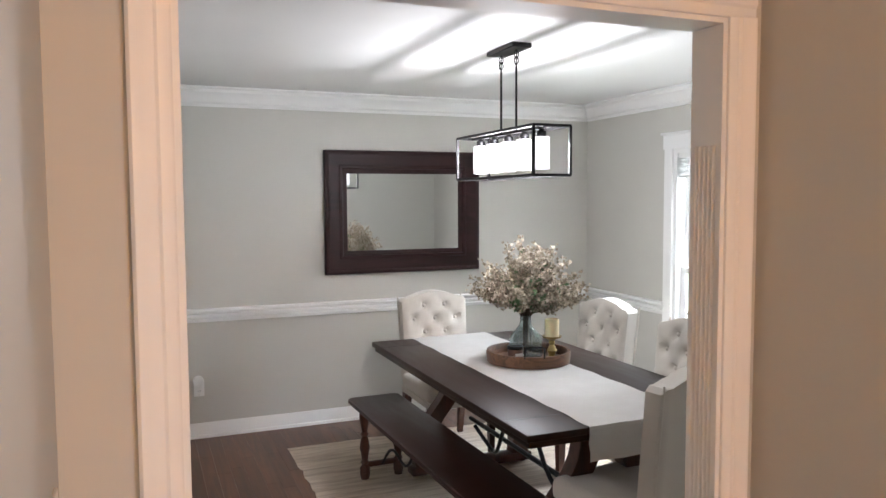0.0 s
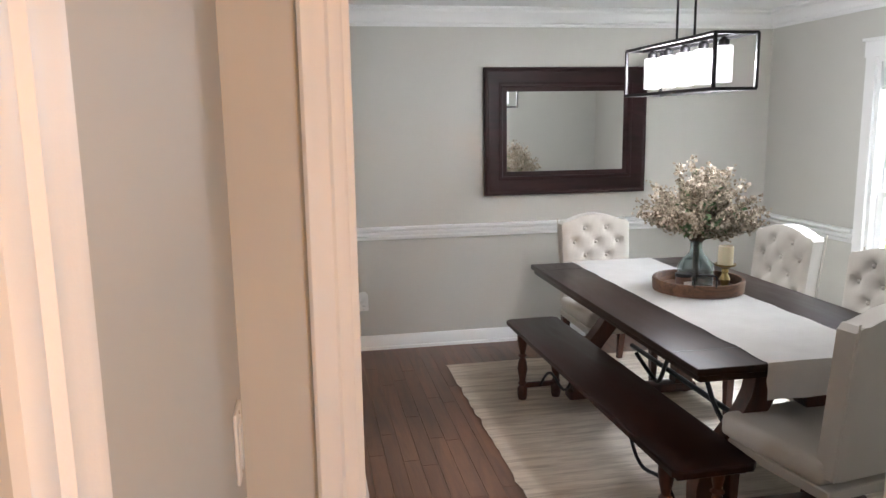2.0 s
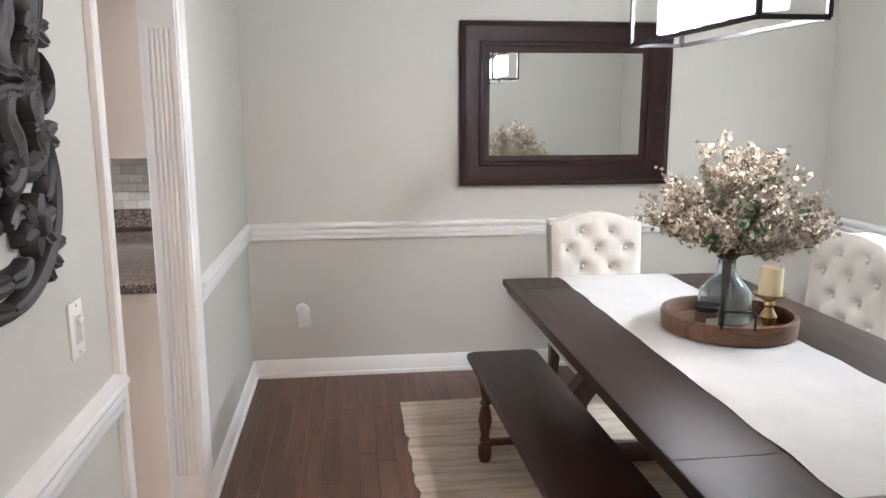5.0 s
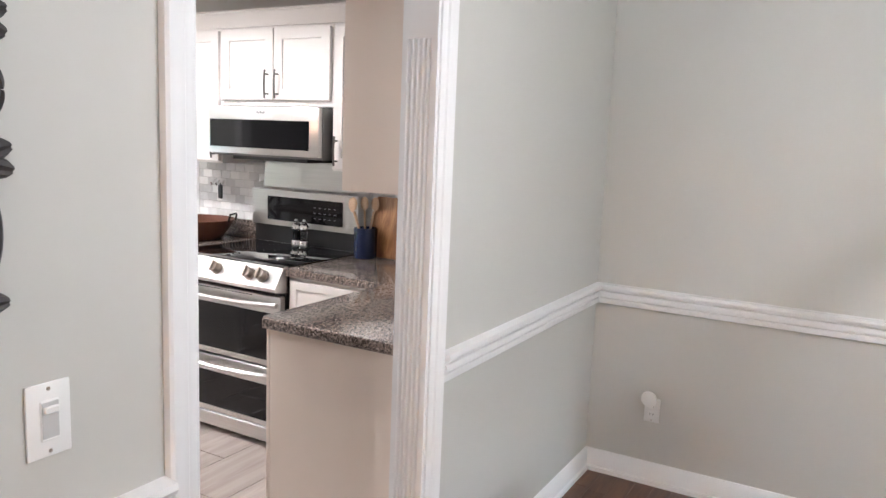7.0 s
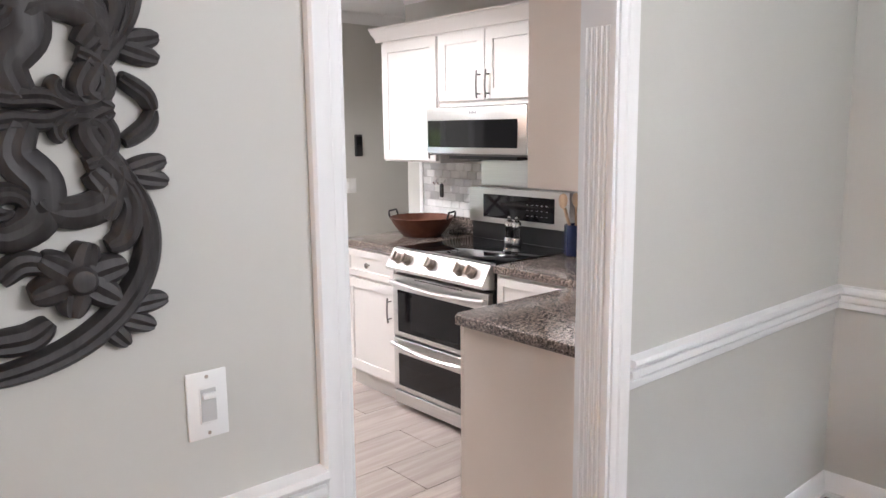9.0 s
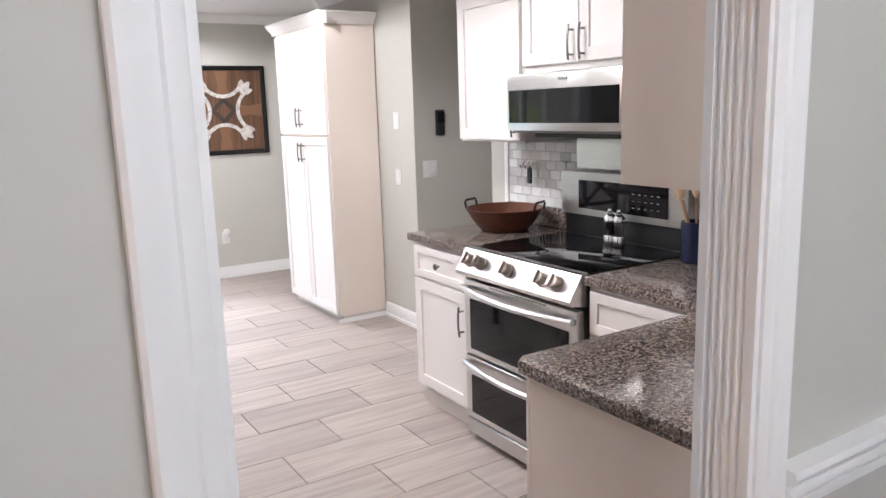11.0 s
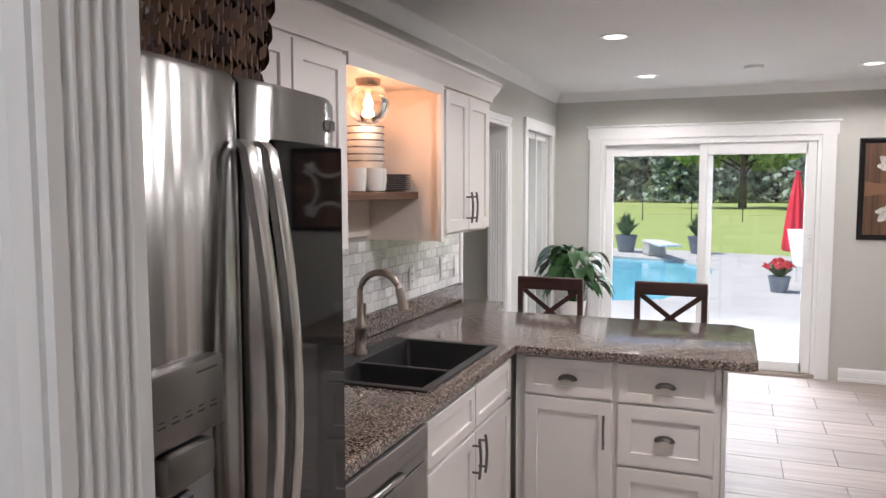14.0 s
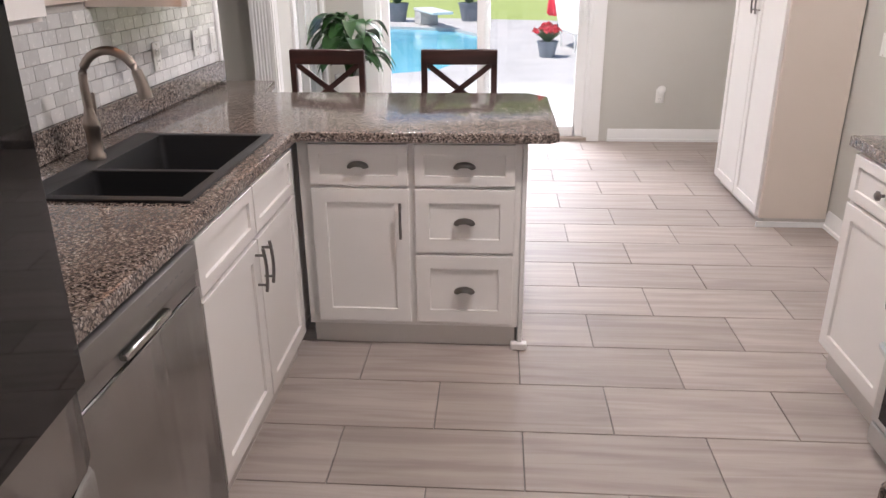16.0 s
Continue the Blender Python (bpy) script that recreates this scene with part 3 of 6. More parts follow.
# tall side window
side = thing("window_2", pose((VX0 + VX1) / 2, KS, 0), "tall white side window with vertical sashes", "window", kind="structure")
hw = (VX1 - VX0) / 2
b = B()
for x0, x1 in ((-hw, -hw + 0.04), (-0.02, 0.02), (hw - 0.04, hw)):
    box(b, x0, x1, -0.12, -0.02, 0.12, 2.05)
box(b, -hw, hw, -0.11, -0.03, 2.0, 2.05)
box(b, -hw, hw, -0.11, -0.03, 0.12, 0.2)
part("window_frame", b, TRIM, side)
for x0, x1 in ((-hw + 0.04, -0.02), (0.02, hw - 0.04)):
    pane("pane", box(B(), x0, x1, -0.075, -0.065, 0.2, 2.0), side)
b = B()
box(b, VX0 - 0.08, VX0, KS, KS + 0.02, 0.0, 2.05)
box(b, VX1, VX1 + 0.08, KS, KS + 0.02, 0.0, 2.05)
box(b, VX0 - 0.08, VX1 + 0.08, KS, KS + 0.024, 2.05, 2.14)
structure("casing_side_window", b, TRIM, "white window trim", "trim")

# dining window
win = thing("window_1", pose(DE, (WY0 + WY1) / 2, 0), "white double-hung window with a raised blind", "window", kind="structure")
hw = (WY1 - WY0) / 2
b = B()
box(b, 0.0, 0.13, -hw, -hw + 0.03, WZ0, WZ1)
box(b, 0.0, 0.13, hw - 0.03, hw, WZ0, WZ1)
box(b, 0.0, 0.13, -hw + 0.03, hw - 0.03, WZ1 - 0.03, WZ1)
part("window_frame", b, TRIM, win)
part("window_sill", box(B(), -0.04, 0.13, -hw - 0.1, hw + 0.1, WZ0 - 0.03, WZ0 + 0.012, 0.005), TRIM, win)
for z0, z1, x in ((WZ0 + 0.02, 1.18, 0.06), (1.15, WZ1 - 0.03, 0.095)):
    b = B()
    for y0, y1, a, c in ((-hw + 0.03, -hw + 0.085, z0, z1), (hw - 0.085, hw - 0.03, z0, z1), (-hw + 0.085, hw - 0.085, z0, z0 + 0.04), (-hw + 0.085, hw - 0.085, z1 - 0.04, z1)):
        box(b, x - 0.015, x + 0.015, y0, y1, a, c, 0.002)
    box(b, x - 0.006, x + 0.006, -0.008, 0.008, z0 + 0.04, z1 - 0.04)
    box(b, x - 0.005, x + 0.007, -hw + 0.085, hw - 0.085, (z0 + z1) / 2 - 0.008, (z0 + z1) / 2 + 0.008)
    sash = part("sash", b, TRIM, win)
    pane("pane", box(B(), x - 0.003, x + 0.003, -hw + 0.08, hw - 0.08, z0 + 0.035, z1 - 0.035), sash)
blind = thing("window_blind", pose(DE + 0.025, (WY0 + WY1) / 2, 1.817), "raised white faux-wood blind stacked at the top", "blind")
part("headrail", box(B(), -0.02, 0.03, -hw + 0.035, hw - 0.035, 0.13, 0.178, 0.003), PLASTIC, blind)
me = mesh_of(box(B(), -0.022, 0.026, -hw + 0.04, hw - 0.04, -0.0015, 0.0015), "slat", PLASTIC)
for i in range(12):
    piece("slat", me, blind, pose(0, 0, 0.02 + i * 0.0092, 0, random.uniform(-5, 5)))
part("bottom_rail", box(B(), -0.022, 0.026, -hw + 0.04, hw - 0.04, -0.002, 0.014, 0.003), PLASTIC, blind)
b = B()
box(b, DE - 0.02, DE, WY0 - 0.085, WY0, WZ0 - 0.03, WZ1)
box(b, DE - 0.02, DE, WY1, WY1 + 0.085, WZ0 - 0.03, WZ1)
box(b, DE - 0.024, DE, WY0 - 0.095, WY1 + 0.095, WZ1, WZ1 + 0.10)
box(b, DE - 0.04, DE, WY0 - 0.11, WY1 + 0.11, WZ1 + 0.10, WZ1 + 0.118, 0.004)
box(b, DE - 0.018, DE, WY0 - 0.085, WY1 + 0.085, WZ0 - 0.11, WZ0 - 0.03)
structure("casing_dining_window", b, TRIM, "white craftsman window trim", "trim")


# ---- dining room ----
# trestle table
TX, TY, TZ = 2.285, 4.01, 0.793
TW, TL = 0.54, 1.0             # half width and length
table = thing("dining_table", pose(TX, TY, 0), "long dark mahogany trestle dining table on the rug", "table")
b = B()
box(b, -TW, TW, -TL, TL, TZ - 0.03, TZ, 0.006, 2)
part("tabletop", b, TABLE_WOOD, table)
part("apron", box(B(), -TW + 0.015, TW - 0.015, -TL + 0.015, TL - 0.015, TZ - 0.06, TZ - 0.032, 0.01, 2), TABLE_WOOD, table)
for s in (-1, 1):
    part("breadboard_groove", box(B(), -TW + 0.004, TW - 0.004, s * (TL - 0.2) - 0.0015, s * (TL - 0.2) + 0.0015, TZ - 0.0004, TZ + 0.0006), BLACK_METAL, table)
for ys in (-0.71, 0.71):
    for s in (-1, 1):
        b = B()
        prof = []
        for k in range(13):
            t = k / 12
            prof.append((s * (0.32 - 0.22 * t + 0.05 * math.sin(t * 2 * math.pi)), 0.08 + t * 0.655))
        for k in range(12):
            (xa, za), (xb, zb) = prof[k], prof[k + 1]
            h = 0.055
            vs = [b.verts.new(v) for v in ((xa - h, ys - 0.04, za), (xa + h, ys - 0.04, za), (xa + h, ys + 0.04, za), (xa - h, ys + 0.04, za), (xb - h, ys - 0.04, zb), (xb + h, ys - 0.04, zb), (xb + h, ys + 0.04, zb), (xb - h, ys + 0.04, zb))]
            for f in ((0, 1, 5, 4), (1, 2, 6, 5), (2, 3, 7, 6), (3, 0, 4, 7)):
                b.faces.new([vs[i] for i in f])
        bmesh.ops.remove_doubles(b, verts=b.verts[:], dist=0.0005)
        part("leg", b, LEG_WOOD, table)
    b = box(B(), -0.40, 0.40, ys - 0.05, ys + 0.05, 0.032, 0.085, 0.012, 2)
    part("foot", b, LEG_WOOD, table)
    part("cleat", box(B(), -0.37, 0.37, ys - 0.045, ys + 0.045, TZ - 0.1, TZ - 0.061, 0.008), LEG_WOOD, table)
for s in (-1, 1):
    b = tube(B(), [(0.0 + 0.03 * math.sin(t * 6), s * (0.65 - 0.58 * t), 0.30 + 0.36 * t ** 2 - 0.16 * math.sin(t * math.pi)) for t in [k / 14 for k in range(15)]], 0.012)
    part("iron_brace", b, BLACK_METAL, table, "curved black iron brace")
b = tube(B(), [(0, -0.71, 0.33), (0, 0, 0.33), (0, 0.71, 0.33)], 0.014)
part("stretcher", b, BLACK_METAL, table)

# runner
b = B()
nx, ny = 10, 60
rows = []
for j in range(ny + 1):
    s = -TL - 0.145 + (2 * TL + 0.14) * j / ny
    row = []
    for i in range(nx + 1):
        u = -0.257 + 0.514 * i / nx
        wv = 0.0012 * math.sin(i * 1.7 + j * 0.9) + 0.0015 * noise.noise((u * 9, s * 6, 0))
        if s < -TL - 0.005:
            row.append((u + 0.004 * math.sin(j * 2 + i), -TL - 0.009 + wv * 4, TZ + 0.006 - (-TL - 0.005 - s)))
        else:
            row.append((u + 0.003 * math.sin(j * 0.8), s, TZ + 0.005 + wv))
    rows.append([b.verts.new(p) for p in row])
for r0, r1 in zip(rows, rows[1:]):
    for i in range(nx):
        b.faces.new((r0[i], r0[i + 1], r1[i + 1], r1[i]))
bmesh.ops.solidify(b, geom=b.faces[:], thickness=0.003)
solid("table_runner", b, RUNNER, "white cotton table runner hanging over the table end", "table runner", pose(TX - 0.02, TY, 0, 0, 0, 0.3))

# rug
b = B()
nx, ny = 46, 60
rows = []
for j in range(ny + 1):
    row = []
    for i in range(nx + 1):
        e = 0.018 * noise.noise((i * 0.5, j * 0.5, 3)) if i in (0, nx) or j in (0, ny) else 0
        x, y = -1.22 + 2.44 * i / nx + e, -1.55 + 3.1 * j / ny + e
        row.append(b.verts.new((x, y, 0.012 + 0.004 * noise.noise((x * 3, y * 9, 0)) + 0.004 * math.sin(y * 44 + 3.5 * noise.noise((x * 1.3, y * 0.8, 1))) * (0.6 + 0.8 * noise.noise((x * 4, y * 2.5, 7))))))
    rows.append(row)
for r0, r1 in zip(rows, rows[1:]):
    for i in range(nx):
        b.faces.new((r0[i], r0[i + 1], r1[i + 1], r1[i]))
bmesh.ops.solidify(b, geom=b.faces[:], thickness=0.008)
solid("rug", b, RUG, "shaggy ivory wool rug with ribbed bands under the table", "rug", pose(2.54, 4.0, 0, 0, 0, 0.5))

# bench
bench = thing("bench", pose(1.758, 3.94, 0, 0, 0, 1.2), "long espresso wooden bench with turned legs", "bench")
b = slab(B(), [(-0.162, -1.01), (-0.135, -1.036), (0.135, -1.036), (0.162, -1.01), (0.162, 1.01), (0.135, 1.036), (-0.135, 1.036), (-0.162, 1.01)], 0.442, 0.468, bevel=0.008)
part("seat", b, BENCH_WOOD, bench)
part("seat_rail", box(B(), -0.135, 0.135, -1.0, 1.0, 0.417, 0.441, 0.004), BENCH_WOOD, bench)
LEG = [(0.024, 0.0), (0.03, 0.03), (0.03, 0.075), (0.018, 0.095), (0.026, 0.11), (0.018, 0.125), (0.022, 0.16), (0.031, 0.21), (0.024, 0.26), (0.016, 0.285), (0.027, 0.30), (0.016, 0.315), (0.024, 0.36), (0.03, 0.40), (0.03, 0.44)]
for ys in (-0.87, 0.87):
    for xs in (-0.105, 0.105):
        part("leg", lathe(B(), [(r, z * 0.9 + 0.016) for r, z in LEG], 14, pose(xs, ys, 0)), LEG_WOOD, bench)
    part("stretcher", box(B(), -0.1, 0.1, ys - 0.014, ys + 0.014, 0.085, 0.115, 0.005), LEG_WOOD, bench)
    s = -1 if ys > 0 else 1
    b = tube(B(), [(0.0, ys + s * (0.02 + 0.5 * t), 0.10 + 0.10 * math.sin(t * math.pi * 1.6) + 0.30 * t ** 2) for t in [k / 14 for k in range(15)]], 0.008)
    part("iron_brace", b, BLACK_METAL, bench, "curved iron brace")


# tufted chairs
def tufted_chair(m, label):
    """Seat centre at the origin; the sitter looks along -y; the back stands at +y."""
    c = thing("dining_chair", m, label, "chair", "tufted chairs round the dining table")
    hw, t = 0.235, 0.085
    nx, nz = 22, 30
    z0, z1 = 0.44, 0.995
    btn = [(-0.075, 0.99), (0.075, 0.99), (-0.15, 0.90), (0.0, 0.90), (0.15, 0.90), (-0.075, 0.81), (0.075, 0.81), (-0.15, 0.72), (0.0, 0.72), (0.15, 0.72), (-0.075, 0.63), (0.075, 0.63)]
    btn = [(x, z - 0.045) for x, z in btn]
    b = B()
    front, back = [], []
    for j in range(nz + 1):
        fr, bk = [], []
        for i in range(nx + 1):
            u = -1 + 2 * i / nx
            x = hw * u * (1.0 - 0.04 * (1 - j / nz))
            top = z1 + 0.045 * max(0.0, math.cos(u * math.pi * 0.62)) - (0.02 if abs(u) > 0.97 else 0)
            z = z0 + (top - z0) * j / nz
            edge = min(1.0, (1 - abs(u)) * 7, (nz - j) * 0.22 + 0.02)
            puff = 0.022 * math.sqrt(max(edge, 0))
            for bx_, bz_ in btn:
                d = math.hypot(x - bx_, (z - bz_))
                puff -= 0.032 * math.exp(-(d / 0.028) ** 2)
            for bx_, bz_ in btn:
                for s in (-1, 1):
                    ux, uz = s * 0.64, 0.77
                    dx, dz = x - bx_, z - bz_
                    al = dx * ux + dz * uz
                    if 0 < al < 0.117:
                        puff -= 0.011 * math.exp(-((dx * uz - dz * ux) / 0.008) ** 2)
            lean = 0.20 + 0.10 * (z - z0)
            fr.append(b.verts.new((x, lean - puff, z)))
            bk.append(b.verts.new((x, lean + t - 0.012 * (abs(u) > 0.97), z)))
        front.append(fr)
        back.append(bk)
    for j in range(nz):
        for i in range(nx):
            b.faces.new((front[j][i], front[j][i + 1], front[j + 1][i + 1], front[j + 1][i]))
            b.faces.new((back[j][i], back[j + 1][i], back[j + 1][i + 1], back[j][i + 1]))
        for k in (0, nx):
            b.faces.new((front[j][k], front[j + 1][k], back[j + 1][k], back[j][k]))
    for i in range(nx):
        for j in (0, nz):
            b.faces.new((front[j][i], front[j][i + 1], back[j][i + 1], back[j][i]))
    bmesh.ops.recalc_face_normals(b, faces=b.faces[:])
    back_ob = part("backrest", b, FABRIC, c)
    me = mesh_of(lathe(B(), [(0.001, -0.004), (0.011, -0.002), (0.012, 0.001), (0.008, 0.005), (0.001, 0.007)], 10, cap=False), "button", FABRIC)
    for x, z in btn:
        piece("button", me, back_ob, pose(x, 0.197 + 0.10 * (z - z0) + 0.006, z, 90))
    for s in (-1, 1):
        b = tube(B(), [(s * (hw + 0.001) * (1 - 0.04 * (1 - k / 16)), 0.20 + 0.10 * (0.61 * k / 16) + t - 0.004, z0 + 0.57 * k / 16) for k in range(17)], 0.004, 6)
        part("piping", b, FABRIC, back_ob)
    b = B()
    box(b, -0.245, 0.245, -0.26, 0.24, 0.40, 0.50, 0.03, 3)
    part("seat", b, FABRIC, c)
    part("seat_frame", box(B(), -0.235, 0.235, -0.25, 0.27, 0.36, 0.402, 0.005), FABRIC, c)
    for xs in (-0.205, 0.205):
        for ys, k in ((-0.22, 0), (0.24, 1)):
            b = B()
            mm = pose(xs, ys, 0)
            vs = []
            for z, r, dy in ((0.02, 0.016, 0.05 * k), (0.36, 0.026, 0)):
                vs.append([b.verts.new(mm @ Vector((sx * r, sy * r + dy, z))) for sx, sy in ((-1, -1), (1, -1), (1, 1), (-1, 1))])
            for i in range(4):
                b.faces.new((vs[0][i], vs[0][(i + 1) % 4], vs[1][(i + 1) % 4], vs[1][i]))
            b.faces.new(vs[0][::-1])
            b.faces.new(vs[1])
            part("leg", b, LEG_WOOD, c)
    return c


chair = tufted_chair(pose(2.30, 5.11, 0), "cream linen tufted dining chair at the far table head")
for x, y, rz, lab in ((2.87, 4.53, -85, "cream linen tufted dining chair beside the window"), (2.83, 3.70, -87, "cream linen tufted dining chair on the window side"), (2.30, 3.09, 190, "cream linen dining chair at the near table head")):
    tagged(copy_thing(chair, pose(x, y, 0, 0, 0, rz)), lab)

# mirror
mir = thing("wall_mirror", pose(2.316, DN - 0.012, 1.575, 0, 0, -1.0), "wide mirror in a thick dark brown wooden frame", "mirror")
MW, MH, MF = 0.617, 0.46, 0.172
PROF = [(0.0, 0.0), (0.034, 0.0), (0.047, 0.007), (0.050, 0.018), (0.046, 0.027), (0.040, 0.031), (0.040, 0.036), (0.037, 0.06), (0.029, 0.098), (0.026, 0.110), (0.030, 0.114), (0.031, 0.122), (0.028, 0.134), (0.018, 0.140), (0.015, 0.158), (0.011, MF), (0.0, MF)]
b = B()
loops = []
for d, inset in PROF:
    loops.append([b.verts.new((sx * (MW - inset), -d, sz * (MH - inset))) for sx, sz in ((-1, -1), (1, -1), (1, 1), (-1, 1))])
for a, c in zip(loops, loops[1:]):
    for i in range(4):
        b.faces.new((a[i], a[(i + 1) % 4], c[(i + 1) % 4], c[i]))
bmesh.ops.recalc_face_normals(b, faces=b.faces[:])
part("frame", b, FRAME_WOOD, mir)
b = B()
box(b, -MW + MF - 0.004, MW - MF + 0.004, -0.010, -0.002, -MH + MF - 0.004, MH - MF + 0.004)
part("glass", b, MIRROR, mir, "clear bevelled mirror glass")

# chandelier
CX, CY = 2.22, 4.09
lamp_ = thing("chandelier", pose(CX, CY, H), "black rectangular cage chandelier with five lit frosted shades", "chandelier")
part("canopy", box(B(), -0.055, 0.055, -0.15, 0.15, -0.025, 0, 0.004), BLACK_METAL, lamp_)
for ys in (-0.085, 0.085):
    b = tube(B(), [(0, ys, -0.02), (0, ys, -0.11)], 0.004)
    for k in range(2):
        tube(b, [(0.012 * math.cos(a), ys, -0.05 - 0.03 * k + 0.02 * math.sin(a)) for a in [i * math.pi / 6 for i in range(13)]], 0.0035, 6)
    part("chain_link", b, BLACK_METAL, lamp_)
    part("rod", tube(B(), [(0, ys, -0.11), (0, ys, -0.435)], 0.006), BLACK_METAL, lamp_)
z0, z1, hx, hy = -0.665, -0.435, 0.098, 0.44
b = B()
r = 0.0065
for sx in (-1, 1):
    for z in (z0, z1):
        box(b, sx * hx - r, sx * hx + r, -hy, hy, z - r, z + r)
    for sy in (-1, 1):
        box(b, sx * hx - r, sx * hx + r, sy * hy - r, sy * hy + r, z0, z1)
for sy in (-1, 1):
    for z in (z0, z1):
        box(b, -hx, hx, sy * hy - r, sy * hy + r, z - r, z + r)
part("cage", b, BLACK_METAL, lamp_)
part("arm", box(B(), -0.012, 0.012, -hy, hy, z1 - 0.008, z1 + 0.006), BLACK_METAL, lamp_)
for k in range(5):
    y = -0.34 + 0.17 * k
    part("socket", lathe(B(), [(0.02, z1 - 0.045), (0.024, z1 - 0.04), (0.024, z1 - 0.02), (0.012, z1 - 0.01), (0.012, z1)], 14, pose(0, y, 0)), BLACK_METAL, lamp_)
    part("shade", lathe(B(), [(0.038, z1 - 0.20), (0.041, z1 - 0.198), (0.041, z1 - 0.05), (0.038, z1 - 0.046), (0.02, z1 - 0.045)], 18, pose(0, y, 0), cap=True), SHADE_GLOW, lamp_, "lit frosted glass shade").visible_shadow = False
    lamp("chandelier_light", "POINT", pose(CX, CY + y, H + z1 - 0.12), 7.4, (1, 0.965, 0.94), 0.018)

# tray, vase, candle, jar
TRX, TRY = 2.355, 4.12
top = TZ + 0.008
tray = thing("round_tray", pose(TRX, TRY, top, 0, 0, 70), "round walnut tray with iron handles on the runner", "tray")
b = lathe(B(), [(0.0, 0.003), (0.20, 0.003), (0.222, 0.001), (0.226, 0.05), (0.222, 0.062), (0.208, 0.062), (0.203, 0.05), (0.203, 0.012), (0.0, 0.012)], 44, cap=False)
part("bowl", b, TRAY_WOOD, tray)
for s in (-1, 1):
    b = tube(B(), [(s * 0.214, -0.05, 0.05), (s * 0.222, -0.05, 0.105), (s * 0.222, -0.04, 0.115), (s * 0.222, 0.04, 0.115), (s * 0.222, 0.05, 0.105), (s * 0.214, 0.05, 0.05)], 0.0045, 6)
    part("handle", b, BLACK_METAL, tray, "black iron handle")
zt = top + 0.0125
b = lathe(B(), [(0.0, 0.0), (0.075, 0.0), (0.088, 0.012), (0.09, 0.09), (0.085, 0.115), (0.055, 0.15), (0.034, 0.175), (0.029, 0.20), (0.03, 0.225), (0.036, 0.232), (0.033, 0.233), (0.026, 0.222), (0.025, 0.20), (0.03, 0.176), (0.05, 0.15), (0.08, 0.113), (0.085, 0.09), (0.083, 0.014), (0.0, 0.006)], 36, cap=False)
for v in b.verts:
    rr = math.hypot(v.co.x, v.co.y)
    if rr > 0.04:
        a = math.atan2(v.co.y, v.co.x)
        k = 1 + 0.02 * math.sin(a * 9 + v.co.z * 120) * (v.co.z > 0.01)
        v.co.x *= k
        v.co.y *= k
solid("glass_vase", b, VASE_GLASS, "pale aqua ribbed glass vase in the tray", "vase", pose(TRX + 0.0, TRY + 0.03, zt))
rnd = random.Random(5)
fl = thing("flower_arrangement", pose(TRX, TRY + 0.03, zt), "dried cream blossom branches in the glass vase", "flowers")
bt, bf, bl = B(), B(), B()
for k in range(84):
    a = rnd.uniform(0, 2 * math.pi)
    sp = rnd.uniform(0.1, 1.0) ** 0.75
    r1 = 0.33 * sp
    hh = 0.60 - 0.26 * sp ** 1.8 + rnd.uniform(-0.05, 0.05)
    pts = [(0.01 * math.cos(a), 0.01 * math.sin(a), 0.02), (0.015 * math.cos(a), 0.015 * math.sin(a), 0.22)]
    for s in (0.3, 0.55, 0.8, 1.0):
        pts.append((r1 * s ** 1.3 * math.cos(a + 0.3 * s), r1 * s ** 1.3 * math.sin(a + 0.3 * s), 0.22 + (hh - 0.22) * s))
    tube(bt, pts if k % 3 == 0 else pts[1:], 0.0024, 4, 0.001)
    for q in range(70):
        s = rnd.uniform(0.45, 1.02)
        c = Vector((r1 * s ** 1.3 * math.cos(a + 0.3 * s), r1 * s ** 1.3 * math.sin(a + 0.3 * s), 0.22 + (hh - 0.22) * s)) + Vector((rnd.gauss(0, 0.014), rnd.gauss(0, 0.014), rnd.gauss(0, 0.012)))
        sz = rnd.uniform(0.006, 0.0125)
        R = Euler((rnd.uniform(0, 6), rnd.uniform(0, 6), rnd.uniform(0, 6))).to_matrix()
        vs = [bf.verts.new(c + R @ Vector(p) * sz) for p in ((-1, 0, 0.3), (0, -1, -0.3), (1, 0, 0.3), (0, 1, -0.3))]
        bf.faces.new(vs)
        vs = [bf.verts.new(c + R @ Vector(p) * sz) for p in ((0, 0.2, 1), (0.9, 0, 0), (0, -0.2, -1), (-0.9, 0, 0))]
        bf.faces.new(vs)
    if k % 2 == 0:
        for q in range(20):
            s = rnd.uniform(0.35, 0.85)
            c = Vector((r1 * s ** 1.3 * math.cos(a), r1 * s ** 1.3 * math.sin(a), 0.22 + (hh - 0.22) * s))
            R = Euler((rnd.uniform(0, 6), rnd.uniform(0, 6), rnd.uniform(0, 6))).to_matrix()
            bl.faces.new([bl.verts.new(c + R @ Vector(p)) for p in ((0, 0, 0), (0.006, 0.015, 0), (0, 0.035, 0), (-0.006, 0.015, 0))])
part("stem_bundle", bt, TWIG, fl)
part("blossom", bf, BLOSSOM, fl, "dried cream blossom")
part("leaves", bl, SHRUB, fl)
ch = thing("candle_holder", pose(TRX + 0.075, TRY - 0.12, zt), "aged brass candle holder with a cream pillar candle", "candle holder")
part("stand", lathe(B(), [(0.045, 0), (0.046, 0.008), (0.03, 0.018), (0.016, 0.03), (0.02, 0.045), (0.027, 0.06), (0.018, 0.078), (0.013, 0.09), (0.018, 0.10), (0.014, 0.112), (0.03, 0.122), (0.05, 0.13), (0.052, 0.138), (0.046, 0.138), (0.03, 0.132), (0.001, 0.131)], 24), BRASS, ch)
